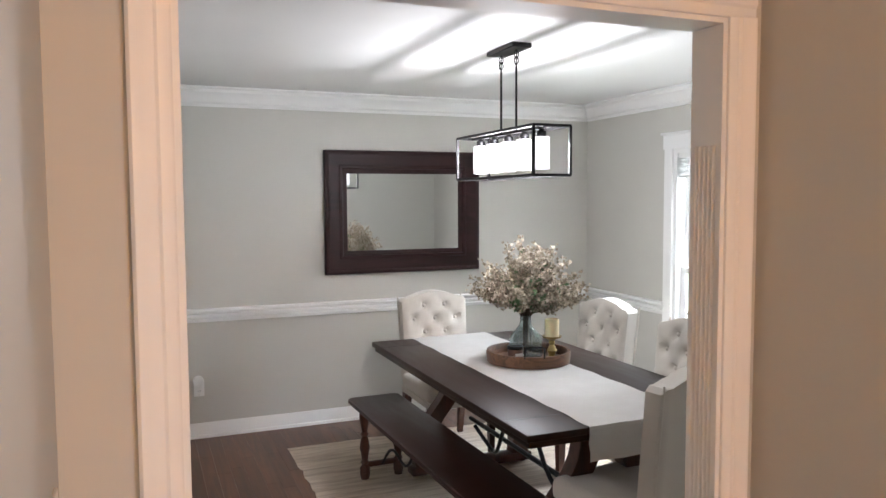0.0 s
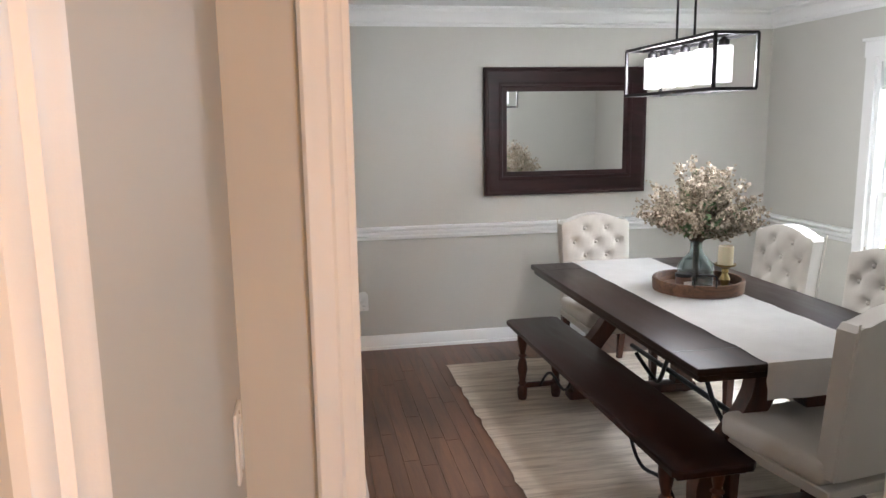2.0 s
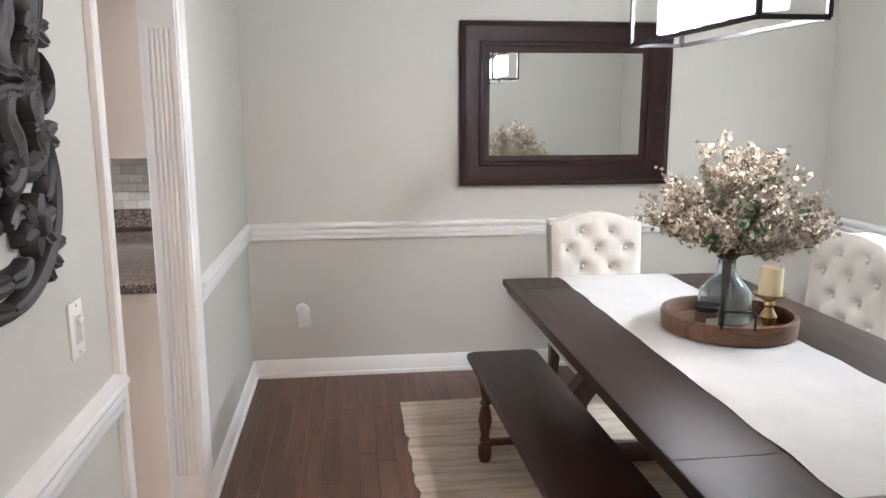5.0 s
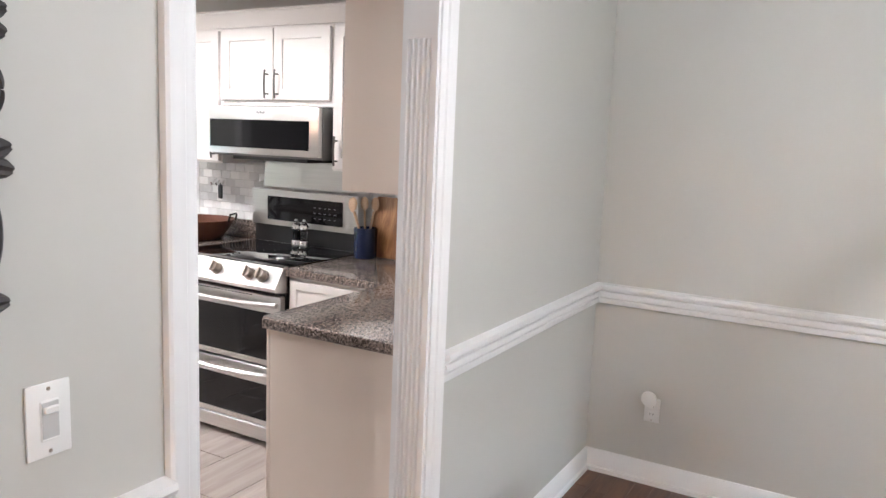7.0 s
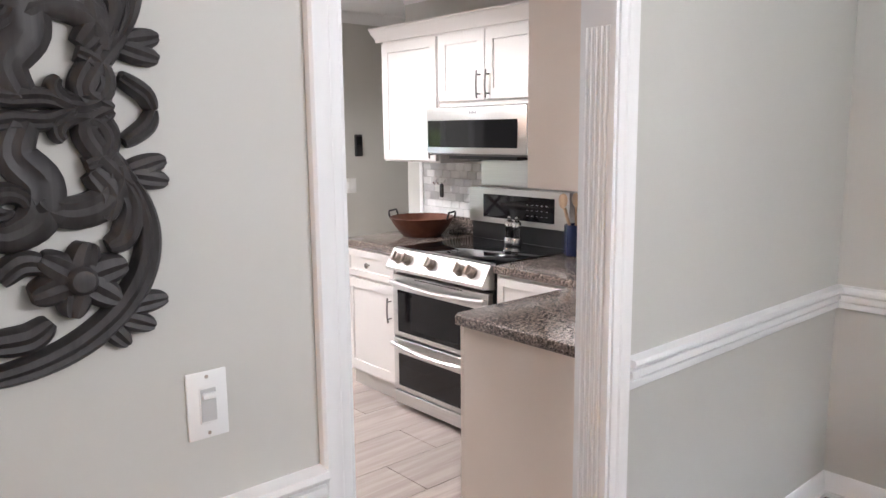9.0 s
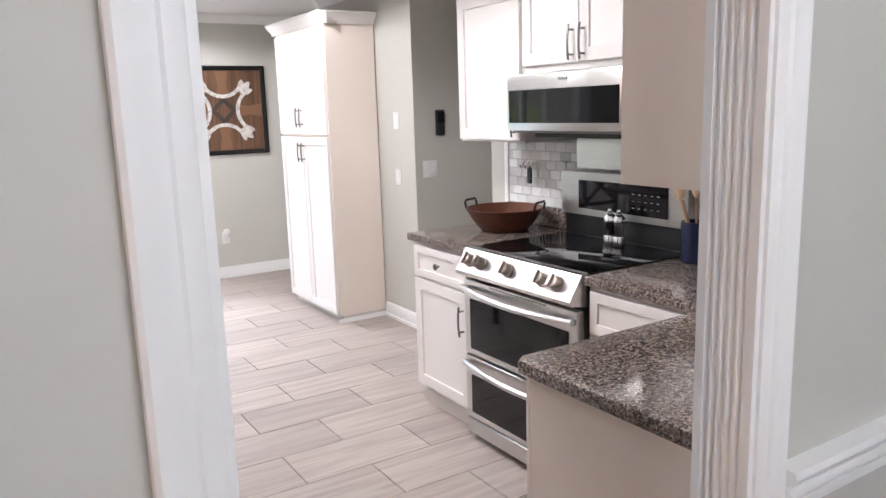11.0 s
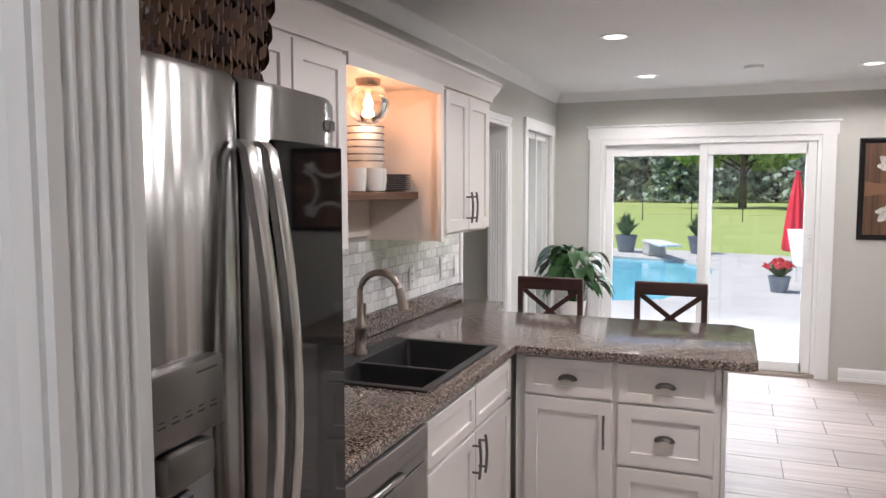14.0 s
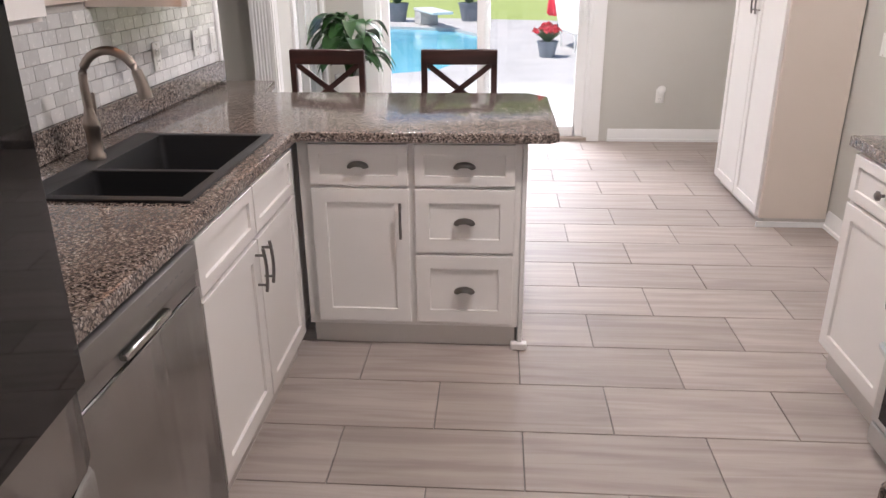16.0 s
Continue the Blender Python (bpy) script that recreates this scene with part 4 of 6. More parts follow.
part("candle", lathe(B(), [(0.036, 0.133), (0.037, 0.137), (0.037, 0.222), (0.034, 0.226), (0.03, 0.222), (0.001, 0.221)], 24), CREAM_WAX, ch, "cream pillar candle")
jar = thing("jar_candle", pose(TRX - 0.105, TRY - 0.05, zt), "brown jar candle with a lid and white label", "candle")
part("jar", lathe(B(), [(0.036, 0), (0.04, 0.004), (0.04, 0.065), (0.037, 0.07)], 24), TERRACOTTA, jar)
part("lid", lathe(B(), [(0.042, 0.07), (0.043, 0.073), (0.043, 0.083), (0.04, 0.087), (0.001, 0.088)], 24), BLACK_METAL, jar)
part("label", box(B(), -0.02, 0.02, -0.0415, -0.039, 0.018, 0.05), PLASTIC, jar, "white paper label")


# outlets and switches
def plate(name, m, label, w=0.07, h=0.115, rockers=1, sockets=False):
    """Local -y points out of the wall."""
    p = thing(name, m, label, "switch" if not sockets else "outlet")
    part("plate", box(B(), -w / 2, w / 2, -0.006, 0, -h / 2, h / 2, 0.003, 2), PLASTIC, p)
    if sockets:
        for z in (-0.02, 0.02):
            part("socket", box(B(), -0.017, 0.017, -0.008, -0.006, z - 0.014, z + 0.014, 0.002), PLASTIC, p)
            b = B()
            box(b, -0.008, -0.006, -0.0086, -0.008, z - 0.004, z + 0.006)
            box(b, 0.006, 0.008, -0.0086, -0.008, z - 0.004, z + 0.006)
            part("slots", b, BLACK_PLASTIC, p)
    else:
        for i in range(rockers):
            x = (i - (rockers - 1) / 2) * 0.045
            part("rocker", box(B(), x - 0.016, x + 0.016, -0.009, -0.005, -0.033, 0.033, 0.002), PLASTIC, p)
    for z in (-h * 0.42, h * 0.42):
        part("screw", lathe(B(), [(0.0035, 0), (0.003, 0.0012)], 8, pose(0, -0.006, z, 90)), NICKEL, p)
    return p


sw = plate("dimmer_switch", pose(DW, 3.36, 1.094, 0, 0, 90), "white slide dimmer switch on the dining wall", 0.073, 0.12)
part("slider", box(B(), -0.012, 0.012, -0.016, -0.009, 0.012, 0.024, 0.002), PLASTIC, sw)
part("slot", box(B(), -0.0135, 0.0135, -0.0098, -0.0092, -0.028, 0.03), SLOT_PLASTIC, sw)
nl = plate("wall_outlet", pose(0.79, DN, 0.355, 0, 0, 0), "white wall outlet below the chair rail", sockets=True)
n2 = thing("night_light", pose(0.783, DN - 0.0115, 0.395), "round white plug-in night light", "night light")
part("body", box(B(), -0.018, 0.018, -0.03, 0, -0.02, 0.03, 0.006, 2), PLASTIC, n2)
part("lens", lathe(B(), [(0.032, 0), (0.036, 0.006), (0.034, 0.016), (0.02, 0.022), (0.001, 0.023)], 24, pose(0, -0.03, 0.024, 90)), PLASTIC, n2)
plate("hall_switch", pose(HWX, 1.83, 1.18, 0, 0, 90), "white toggle switch on the hall wall")


# ---- kitchen ----
def shaker(bm, x0, x1, z0, z1, rail=0.055):
    """Shaker front standing on the plane y=0, 20 mm thick towards -y, with a recessed middle."""
    loops = []
    for inset, y in ((0, -0.002), (0, -0.0195), (0.0015, -0.021), (rail - 0.001, -0.021), (rail, -0.020), (rail + 0.001, -0.0115)):
        loops.append([bm.verts.new(p) for p in ((x0 + inset, y, z0 + inset), (x1 - inset, y, z0 + inset), (x1 - inset, y, z1 - inset), (x0 + inset, y, z1 - inset))])
    for a, c in zip(loops, loops[1:]):
        for k in range(4):
            bm.faces.new((a[k], a[(k + 1) % 4], c[(k + 1) % 4], c[k]))
    bm.faces.new(loops[0][::-1])
    bm.faces.new(loops[-1])
    bmesh.ops.recalc_face_normals(bm, faces=bm.faces[:])
    return bm


def bar_pull(parent, x, z, length=0.128, vertical=True):
    b = B()
    h = length / 2
    pts = []
    for k in range(9):
        s = -1 + 2 * k / 8
        off = -0.021 - 0.026 - 0.006 * (1 - s * s)
        pts.append((x, off, z + s * (h + 0.008)) if vertical else (x + s * (h + 0.008), off, z))
    tube(b, pts, 0.0055, 8)
    for s in (-1, 1):
        q = (x, z + s * h * 0.78) if vertical else (x + s * h * 0.78, z)
        tube(b, [(q[0], -0.021, q[1]), (q[0], -0.05, q[1])], 0.0045, 8)
    part("handle", b, PEWTER, parent, "brushed pewter bar pull")


def cup_pull(parent, x, z):
    b = B()
    n, k = 14, 6
    rows = []
    for j in range(k + 1):
        ph = (math.pi / 2) * j / k
        rows.append([b.verts.new((x + 0.042 * math.cos(math.pi * i / n) * (0.55 + 0.45 * math.cos(ph)), -0.021 - 0.026 * math.sin(ph) - 0.001, z + (0.024 * math.sin(math.pi * i / n) * math.cos(ph * 0.8)) - 0.008)) for i in range(n + 1)])
    for a, c in zip(rows, rows[1:]):
        for i in range(n):
            b.faces.new((a[i], a[i + 1], c[i + 1], c[i]))
    bmesh.ops.solidify(b, geom=b.faces[:], thickness=0.003)
    part("handle", b, PEWTER, parent, "pewter cup pull")


def cabinet(name, m, label, w, d, h, fronts, toe=0.0, side=CAB, hollow=False):
    """Origin at the left front foot as one faces it; local x to the right, y into the wall."""
    c = thing(name, m, label, "cabinet", "white shaker kitchen cabinets")
    b = B()
    if hollow:
        box(b, 0, w, 0, 0.02, toe, h)
        box(b, 0, w, 0.02, d, toe, h - 0.26)
    else:
        box(b, 0, w, 0, d, toe, h)
    part("body", b, side, c)
    if toe:
        part("toe_kick", box(B(), 0.01, w - 0.01, 0.03, d, 0, toe - 0.002), KICK, c)
    for f in fronts:
        x0, x1, z0, z1, kind = f[:5]
        dr = part("drawer" if kind in ("cup", "none", "hbar") else "door", shaker(B(), x0, x1, z0, z1, 0.055 if z1 - z0 > 0.25 else 0.038), CAB, c)
        if kind == "cup":
            cup_pull(dr, (x0 + x1) / 2, (z0 + z1) / 2)
        elif kind == "L":
            bar_pull(dr, x0 + 0.03, f[5])
        elif kind == "R":
            bar_pull(dr, x1 - 0.03, f[5])
    return c


# sink run along the south wall
CF = 3.335
cabinet("sink_cabinet", pose(-1.09, CF, 0, 0, 0, 180), "white shaker sink base cabinet with two doors", 0.975, 0.62, 0.875,
        [(0.02, 0.475, 0.705, 0.862, "none"), (0.485, 0.94, 0.705, 0.862, "none"), (0.02, 0.475, 0.12, 0.69, "R", 0.60), (0.485, 0.94, 0.12, 0.69, "L", 0.60)], 0.1, hollow=True)
cabinet("peninsula_cabinet", pose(-2.155, 3.345, 0, 0, 0, 90), "white shaker peninsula cabinet with drawers", 0.85, 0.60, 0.875,
        [(0.045, 0.42, 0.70, 0.858, "cup"), (0.045, 0.42, 0.125, 0.685, "R", 0.565), (0.445, 0.825, 0.70, 0.858, "cup"), (0.445, 0.825, 0.43, 0.685, "cup"), (0.445, 0.825, 0.125, 0.415, "cup")], 0.1)
cabinet("corner_cabinet", pose(-2.075, 3.30, 0, 0, 0, 180), "white corner base cabinet under the worktop", 0.63, 0.6, 0.87, [], 0.1)
b = box(B(), -2.76, -2.155, 4.197, 4.215, 0, 0.875, 0.002)
box(b, -2.175, -2.14, 4.17, 4.235, 0, 0.03, 0.004)
solid("peninsula_end_panel", b, CAB, "white end panel of the peninsula", "panel")
# worktop with sink hole, peninsula with a clipped corner
SX0, SX1, SY_0, SY_1 = -2.025, -1.245, 2.80, 3.30
b = slab(B(), [(-0.455, KS + 0.002), (-0.455, 3.36), (-2.085, 3.36), (-2.085, 4.29), (-2.12, 4.325), (-2.84, 4.325), (-2.93, 4.24), (-2.93, 3.0), (-3.27, 2.95), (-3.27, KS + 0.002)], 0.877, 0.913, [[(SX0 + 0.02, SY_0 + 0.02), (SX1 - 0.02, SY_0 + 0.02), (SX1 - 0.02, SY_1 - 0.02), (SX0 + 0.02, SY_1 - 0.02)]], 0.007)
solid("worktop", b, GRANITE, "polished brown speckled granite worktop and peninsula", "worktop")
b = box(B(), -3.27, -0.455, KS + 0.001, KS + 0.026, 0.914, 1.015, 0.003)
solid("granite_upstand", b, GRANITE, "granite upstand along the sink wall", "upstand")
# sink
sink = thing("sink", pose((SX0 + SX1) / 2, (SY_0 + SY_1) / 2, 0.9135), "black composite double-bowl sink set in the granite", "sink")
hw, hd = (SX1 - SX0) / 2, (SY_1 - SY_0) / 2
b = B()
bowls = [(-hw + 0.035, 0.09), (0.115, hw - 0.035)]
bl = [[(x0, -hd + 0.09), (x1, -hd + 0.09), (x1, hd - 0.035), (x0, hd - 0.035)] for x0, x1 in bowls]
slab(b, [(-hw, -hd), (hw, -hd), (hw, hd), (-hw, hd)], 0.0, 0.008, bl, 0.003)
part("rim", b, SINK_STONE, sink)
for x0, x1 in bowls:
    y0, y1 = -hd + 0.09, hd - 0.035
    b = B()
    t, q = 0.008, 0.02
    o = [b.verts.new(p) for p in ((x0, y0, 0.004), (x1, y0, 0.004), (x1, y1, 0.004), (x0, y1, 0.004))]
    i_ = [b.verts.new(p) for p in ((x0 + q, y0 + q, -0.19), (x1 - q, y0 + q, -0.19), (x1 - q, y1 - q, -0.19), (x0 + q, y1 - q, -0.19))]
    for k in range(4):
        b.faces.new((o[k], i_[k], i_[(k + 1) % 4], o[(k + 1) % 4]))
    b.faces.new(i_)
    bmesh.ops.bevel(b, geom=[e for e in b.edges if not e.is_boundary], offset=0.02, segments=3, profile=0.5, affect="EDGES")
    part("bowl", b, SINK_STONE, sink)
    part("drain", lathe(B(), [(0.045, -0.19), (0.045, -0.186), (0.036, -0.185), (0.03, -0.189), (0.001, -0.189)], 20, pose((x0 + x1) / 2, (y0 + y1) / 2, 0)), NICKEL, sink, "round steel drain")
# faucet
fc = thing("faucet", pose(-1.66, 2.835, 0.9215), "brushed nickel gooseneck pull-down faucet", "faucet")
part("base", lathe(B(), [(0.028, 0), (0.028, 0.012), (0.022, 0.02), (0.022, 0.09), (0.026, 0.10), (0.024, 0.12), (0.017, 0.14), (0.014, 0.16)], 20), NICKEL, fc)
pts = [(0, 0, 0.15), (0, 0, 0.24)] + [(0, 0.088 - 0.088 * math.cos(a), 0.245 + 0.088 * math.sin(a)) for a in [k * math.pi * 0.9 / 12 for k in range(13)]]
part("spout", tube(B(), pts, 0.0135, 12), NICKEL, fc)
part("spray_head", tube(B(), [(0, 0.172, 0.275), (0, 0.183, 0.235), (0, 0.19, 0.19)], 0.016, 12, 0.021), NICKEL, fc)
b = tube(B(), [(-0.02, 0, 0.10), (-0.035, 0, 0.13), (-0.04, 0.0, 0.20)], 0.009, 8, 0.006)
part("lever", b, NICKEL, fc)
# dishwasher
dw = thing("dishwasher", pose(-0.475, CF + 0.012, 0, 0, 0, 180), "stainless steel dishwasher with a pocket handle", "dishwasher")
part("body", box(B(), 0.004, 0.604, 0.012, 0.6, 0.1, 0.872), BLACK_PLASTIC, dw)
part("toe_kick", box(B(), 0.01, 0.6, 0.07, 0.5, 0, 0.098), BLACK_PLASTIC, dw)
b = B()
box(b, 0.006, 0.602, -0.02, 0.01, 0.105, 0.755, 0.004, 2)
dr = part("door", b, STEEL, dw)
part("control_strip", box(B(), 0.006, 0.602, -0.024, 0.01, 0.80, 0.868, 0.004, 2), DARK_STEEL, dw, "dark steel control strip")
part("pocket", box(B(), 0.006, 0.602, -0.012, 0.01, 0.757, 0.798), DARK_STEEL, dw)
part("handle", box(B(), 0.2, 0.41, -0.034, -0.012, 0.772, 0.79, 0.004), SATIN_STEEL, dw, "steel pocket handle")
b = B()
for k in range(7):
    box(b, 0.32 + k * 0.03, 0.335 + k * 0.03, -0.0245, -0.024, 0.832, 0.837)
part("legend", b, GREY_PLASTIC, dw)
# refrigerator
FX, FY = 0.292, 3.487
fr = thing("refrigerator", pose(FX, FY, 0, 0, 0, 184.5), "stainless French-door refrigerator with curved handles", "refrigerator")
FW, SEAM = 0.735, 0.366
part("body", box(B(), 0.004, FW - 0.004, 0.07, 0.76, 0.02, 1.74), GREY_PLASTIC, fr)
part("top_hinge", box(B(), 0.02, 0.10, 0.0, 0.12, 1.742, 1.77, 0.005), GREY_PLASTIC, fr)


def bowed(bm, x0, x1, z0, z1, n=8):
    """A door skin that bows out a little across its width."""
    rows = []
    for z in (z0, z0 + 0.012, z1 - 0.012, z1):
        row = []
        for k in range(n + 1):
            s = k / n
            inset = 0.008 if z in (z0, z1) else 0.0
            e = 0.012 * (1 - min(1, min(s, 1 - s) * 14)) ** 2
            row.append(bm.verts.new((x0 + (x1 - x0) * s, -0.006 * math.sin(math.pi * s) + inset + e, z)))
        rows.append(row)
    for a, c in zip(rows, rows[1:]):
        for k in range(n):
            bm.faces.new((a[k], a[k + 1], c[k + 1], c[k]))
    back0 = [bm.verts.new((x, 0.066, z)) for x, z in ((x0, z0), (x1, z0), (x1, z1), (x0, z1))]
    bm.faces.new(back0)
    bm.faces.new([r[0] for r in rows] + [back0[3], back0[0]])
    bm.faces.new([r[-1] for r in rows[::-1]] + [back0[1], back0[2]])
    bm.faces.new(rows[0][::-1] + [back0[0], back0[1]])
    bm.faces.new(rows[-1] + [back0[2], back0[3]])
    bmesh.ops.recalc_face_normals(bm, faces=bm.faces[:])
    return bm


dl = part("door", bowed(B(), 0.0, SEAM - 0.004, 0.72, 1.772), STEEL, fr)
drr = part("door", bowed(B(), SEAM + 0.004, FW, 0.72, 1.772), STEEL, fr)
dz = part("freezer_drawer", bowed(B(), 0.0, FW, 0.06, 0.71), STEEL, fr)
part("glass_panel", box(B(), SEAM + 0.075, FW - 0.012, -0.0135, 0.0, 0.88, 1.672, 0.003), BLACK_GLASS, drr, "black glass window panel")
for s, dd in ((-1, dl), (1, drr)):
    b = B()
    pts = [(SEAM + s * 0.033, -0.012, 1.665)] + [(SEAM + s * (0.033 + 0.0 * k), -0.018 - 0.052 * math.sin(math.pi * (0.06 + 0.88 * k / 16)), 1.65 - 0.83 * k / 16) for k in range(17)] + [(SEAM + s * 0.033, -0.012, 0.805)]
    rings = []
    for i, p in enumerate(pts):
        p = Vector(p)
        rings.append([b.verts.new(p + Vector(o)) for o in ((-0.017, 0.008, 0), (-0.016, -0.006, 0), (0, -0.011, 0), (0.016, -0.006, 0), (0.017, 0.008, 0))])
    for a, c in zip(rings, rings[1:]):
        for k in range(5):
            b.faces.new((a[k], a[(k + 1) % 5], c[(k + 1) % 5], c[k]))
    b.faces.new(rings[0])
    b.faces.new(rings[-1][::-1])
    bmesh.ops.recalc_face_normals(b, faces=b.faces[:])
    part("handle", b, SATIN_STEEL, dd, "tall bowed steel handle")
part("handle", tube(B(), [(0.06, -0.012, 0.655), (0.07, -0.05, 0.65), (0.2, -0.062, 0.65), (0.53, -0.062, 0.65), (0.66, -0.05, 0.65), (0.67, -0.012, 0.655)], 0.012, 10), STEEL, dz, "steel drawer handle")
disp = part("dispenser", box(B(), 0.03, 0.245, -0.030, 0.0, 1.225, 1.335, 0.006, 2), PEWTER, dl, "grey ice and water dispenser panel")
b = B()
box(b, 0.035, 0.24, -0.012, 0.0, 0.93, 1.224, 0.004)
part("recess", b, GREY_PLASTIC, dl)
part("spout", box(B(), 0.085, 0.2, -0.045, -0.012, 1.165, 1.222, 0.012, 2), PEWTER, dl)
part("paddle", box(B(), 0.115, 0.165, -0.03, -0.012, 1.04, 1.15, 0.006), BLACK_PLASTIC, dl)
b = B()
for k in range(6):
    box(b, 0.055 + 0.03 * k, 0.072 + 0.03 * k, -0.0308, -0.03, 1.26, 1.2625)
    box(b, 0.058 + 0.03 * k, 0.069 + 0.03 * k, -0.0308, -0.03, 1.268, 1.270)
box(b, 0.175, 0.225, -0.0308, -0.03, 1.318, 1.321)
part("legend", b, BLACK_PLASTIC, disp)
b = B()
lathe(b, [(0.011, 0.0), (0.011, 0.001)], 16, pose(FW - 0.065, -0.0045, 1.715, 90))
box(b, FW - 0.05, FW - 0.043, -0.0055, -0.004, 1.705, 1.725)
box(b, FW - 0.04, FW - 0.025, -0.0045, -0.003, 1.705, 1.725)
part("badge", b, PEWTER, drr)
# basket on the refrigerator
bk = B()
rnd = random.Random(11)
for j in range(9):
    z = 1.776 + 0.012 + j * 0.026
    n = 84
    for k in range(n):
        s = (k + 0.5 * (j % 2)) / n * 4
        e, u = int(s) % 4, s % 1
        X, Y = 0.235 + 0.004 * j, 0.15 + 0.003 * j
        cx, cy, tx, ty = ((-X + 2 * X * u, -Y, 1, 0), (X, -Y + 2 * Y * u, 0, 1), (X - 2 * X * u, Y, -1, 0), (-X, Y - 2 * Y * u, 0, -1))[e]
        L = 0.014
        tilt = 0.011 if j % 2 else -0.011
        nrm = Vector((ty, -tx, 0)) * 0.005
        c = Vector((cx, cy, z)) + Vector((rnd.gauss(0, 0.002), rnd.gauss(0, 0.002), rnd.gauss(0, 0.002)))
        T = Vector((tx, ty, 0)) * L
        vs = [bk.verts.new(c + p) for p in (-T + Vector((0, 0, -0.012 - tilt)), nrm + Vector((0, 0, -0.014)), T + Vector((0, 0, -0.012 + tilt)), T + Vector((0, 0, 0.012 + tilt)), nrm * 1.6 + Vector((0, 0, 0.014)), -T + Vector((0, 0, 0.012 - tilt)))]
        bk.faces.new((vs[0], vs[1], vs[4], vs[5]))
        bk.faces.new((vs[1], vs[2], vs[3], vs[4]))
basket = thing("wicker_basket", pose(-0.09, 3.16, 0), "dark brown woven basket on top of the refrigerator", "basket")
part("weave", bk, WICKER, basket)
part("base", box(B(), -0.225, 0.225, -0.14, 0.14, 1.775, 1.79, 0.004), WICKER, basket)
part("rim", tube(B(), [(-0.27, -0.178, 2.022), (0.27, -0.178, 2.022), (0.27, 0.178, 2.022), (-0.27, 0.178, 2.022), (-0.27, -0.178, 2.022)], 0.012, 8), WICKER, basket)

# upper cabinets, south wall
UF, UZ, UT = 3.02, 1.375, 2.03
cabinet("upper_cabinet", pose(0.33, UF, 1.86, 0, 0, 180), "white shaker cabinet above the refrigerator", 0.87, 0.348, UT - 1.86, [(0.02, 0.43, 0.02, 0.155, "none"), (0.44, 0.85, 0.02, 0.155, "none")])
cabinet("upper_cabinet", pose(-0.545, UF, UZ, 0, 0, 180), "tall white shaker upper cabinet beside the open niche", 0.66, 0.348, UT - UZ, [(0.012, 0.325, 0.012, 0.64, "R", 0.12), (0.335, 0.648, 0.012, 0.64, "L", 0.12)])
cabinet("upper_cabinet", pose(-2.062, UF, UZ, 0, 0, 180), "white shaker upper cabinet over the peninsula corner", 0.655, 0.348, UT - UZ, [(0.03, 0.322, 0.012, 0.64, "R", 0.12), (0.33, 0.64, 0.012, 0.64, "L", 0.12)], side=PANEL)
nic = thing("display_niche", pose(-1.206, UF, UZ, 0, 0, 180), "open cream-lined display niche between cabinets", "cabinet")
part("side_panel", box(B(), 0.836, 0.855, 0.0, 0.348, -0.02, UT - UZ), PANEL, nic)
part("top_panel", box(B(), 0.001, 0.835, 0.0, 0.348, 0.638, UT - UZ), PANEL, nic)
part("face_rail", box(B(), 0.0, 0.855, -0.021, -0.001, 0.612, UT - UZ), CAB, nic)
part("face_stile", box(B(), 0.822, 0.855, -0.021, -0.001, -0.02, 0.6115), CAB, nic)
part("back_panel", box(B(), 0.001, 0.835, 0.33, 0.348, 0.0, 0.637), PANEL, nic)
b = prism(B(), [(0, 0), (0.012, 0), (0.016, 0.02), (0.05, 0.055), (0.056, 0.075), (0.065, 0.08), (0.065, 0.092), (0, 0.092)], (0.33, UF, UT), (-2.782, UF, UT), (0, 1, 0), (0, 0, 1))
prism(b, [(0, 0), (0.012, 0), (0.016, 0.02), (0.05, 0.055), (0.056, 0.075), (0.065, 0.08), (0.065, 0.092), (0, 0.092)], (-2.717, KS, UT), (-2.717, UF, UT), (-1, 0, 0), (0, 0, 1))
solid("cabinet_crown", b, CAB, "white stepped crown on the wall cabinets", "moulding")
sh = box(B(), -2.04, -1.21, KS + 0.02, 2.93, 1.54, 1.572, 0.004)
solid("niche_shelf", sh, TRAY_WOOD, "dark wooden shelf in the open niche", "shelf")
# dishes on the shelf
def stack(name, x, y, z, label, prof, n, step, material, rim=None):
    s = thing(name, pose(x, y, z), label, "dishes")
    for k in range(n):
        o = part("dish", lathe(B(), [(r, h + k * step) for r, h in prof], 28), material, s)
        if rim:
            r0, h0 = rim
            part("rim", lathe(B(), [(r0, h0 + k * step), (r0 + 0.0022, h0 + k * step + 0.002), (r0, h0 + k * step + 0.005)], 28, cap=False), BLUE_CERAMIC, o, "dark blue rim")
    return s


BOWL = [(0.035, 0.0), (0.04, 0.003), (0.075, 0.04), (0.082, 0.062), (0.079, 0.062), (0.07, 0.04), (0.001, 0.008)]
stack("bowl_stack", -1.80, 2.79, 1.639, "stack of white bowls with dark rims", BOWL, 6, 0.028, WHITE_CERAMIC, (0.0815, 0.056))
stack("large_plate_stack", -1.80, 2.79, 1.573, "white plates under the bowls", [(0.06, 0), (0.065, 0.002), (0.095, 0.01), (0.094, 0.0125), (0.001, 0.005)], 6, 0.0105, WHITE_CERAMIC)
stack("plate_stack", -1.945, 2.84, 1.573, "stack of dark rimmed small plates", [(0.05, 0), (0.055, 0.002), (0.085, 0.009), (0.084, 0.011), (0.001, 0.005)], 8, 0.0085, WHITE_CERAMIC, (0.0845, 0.007))
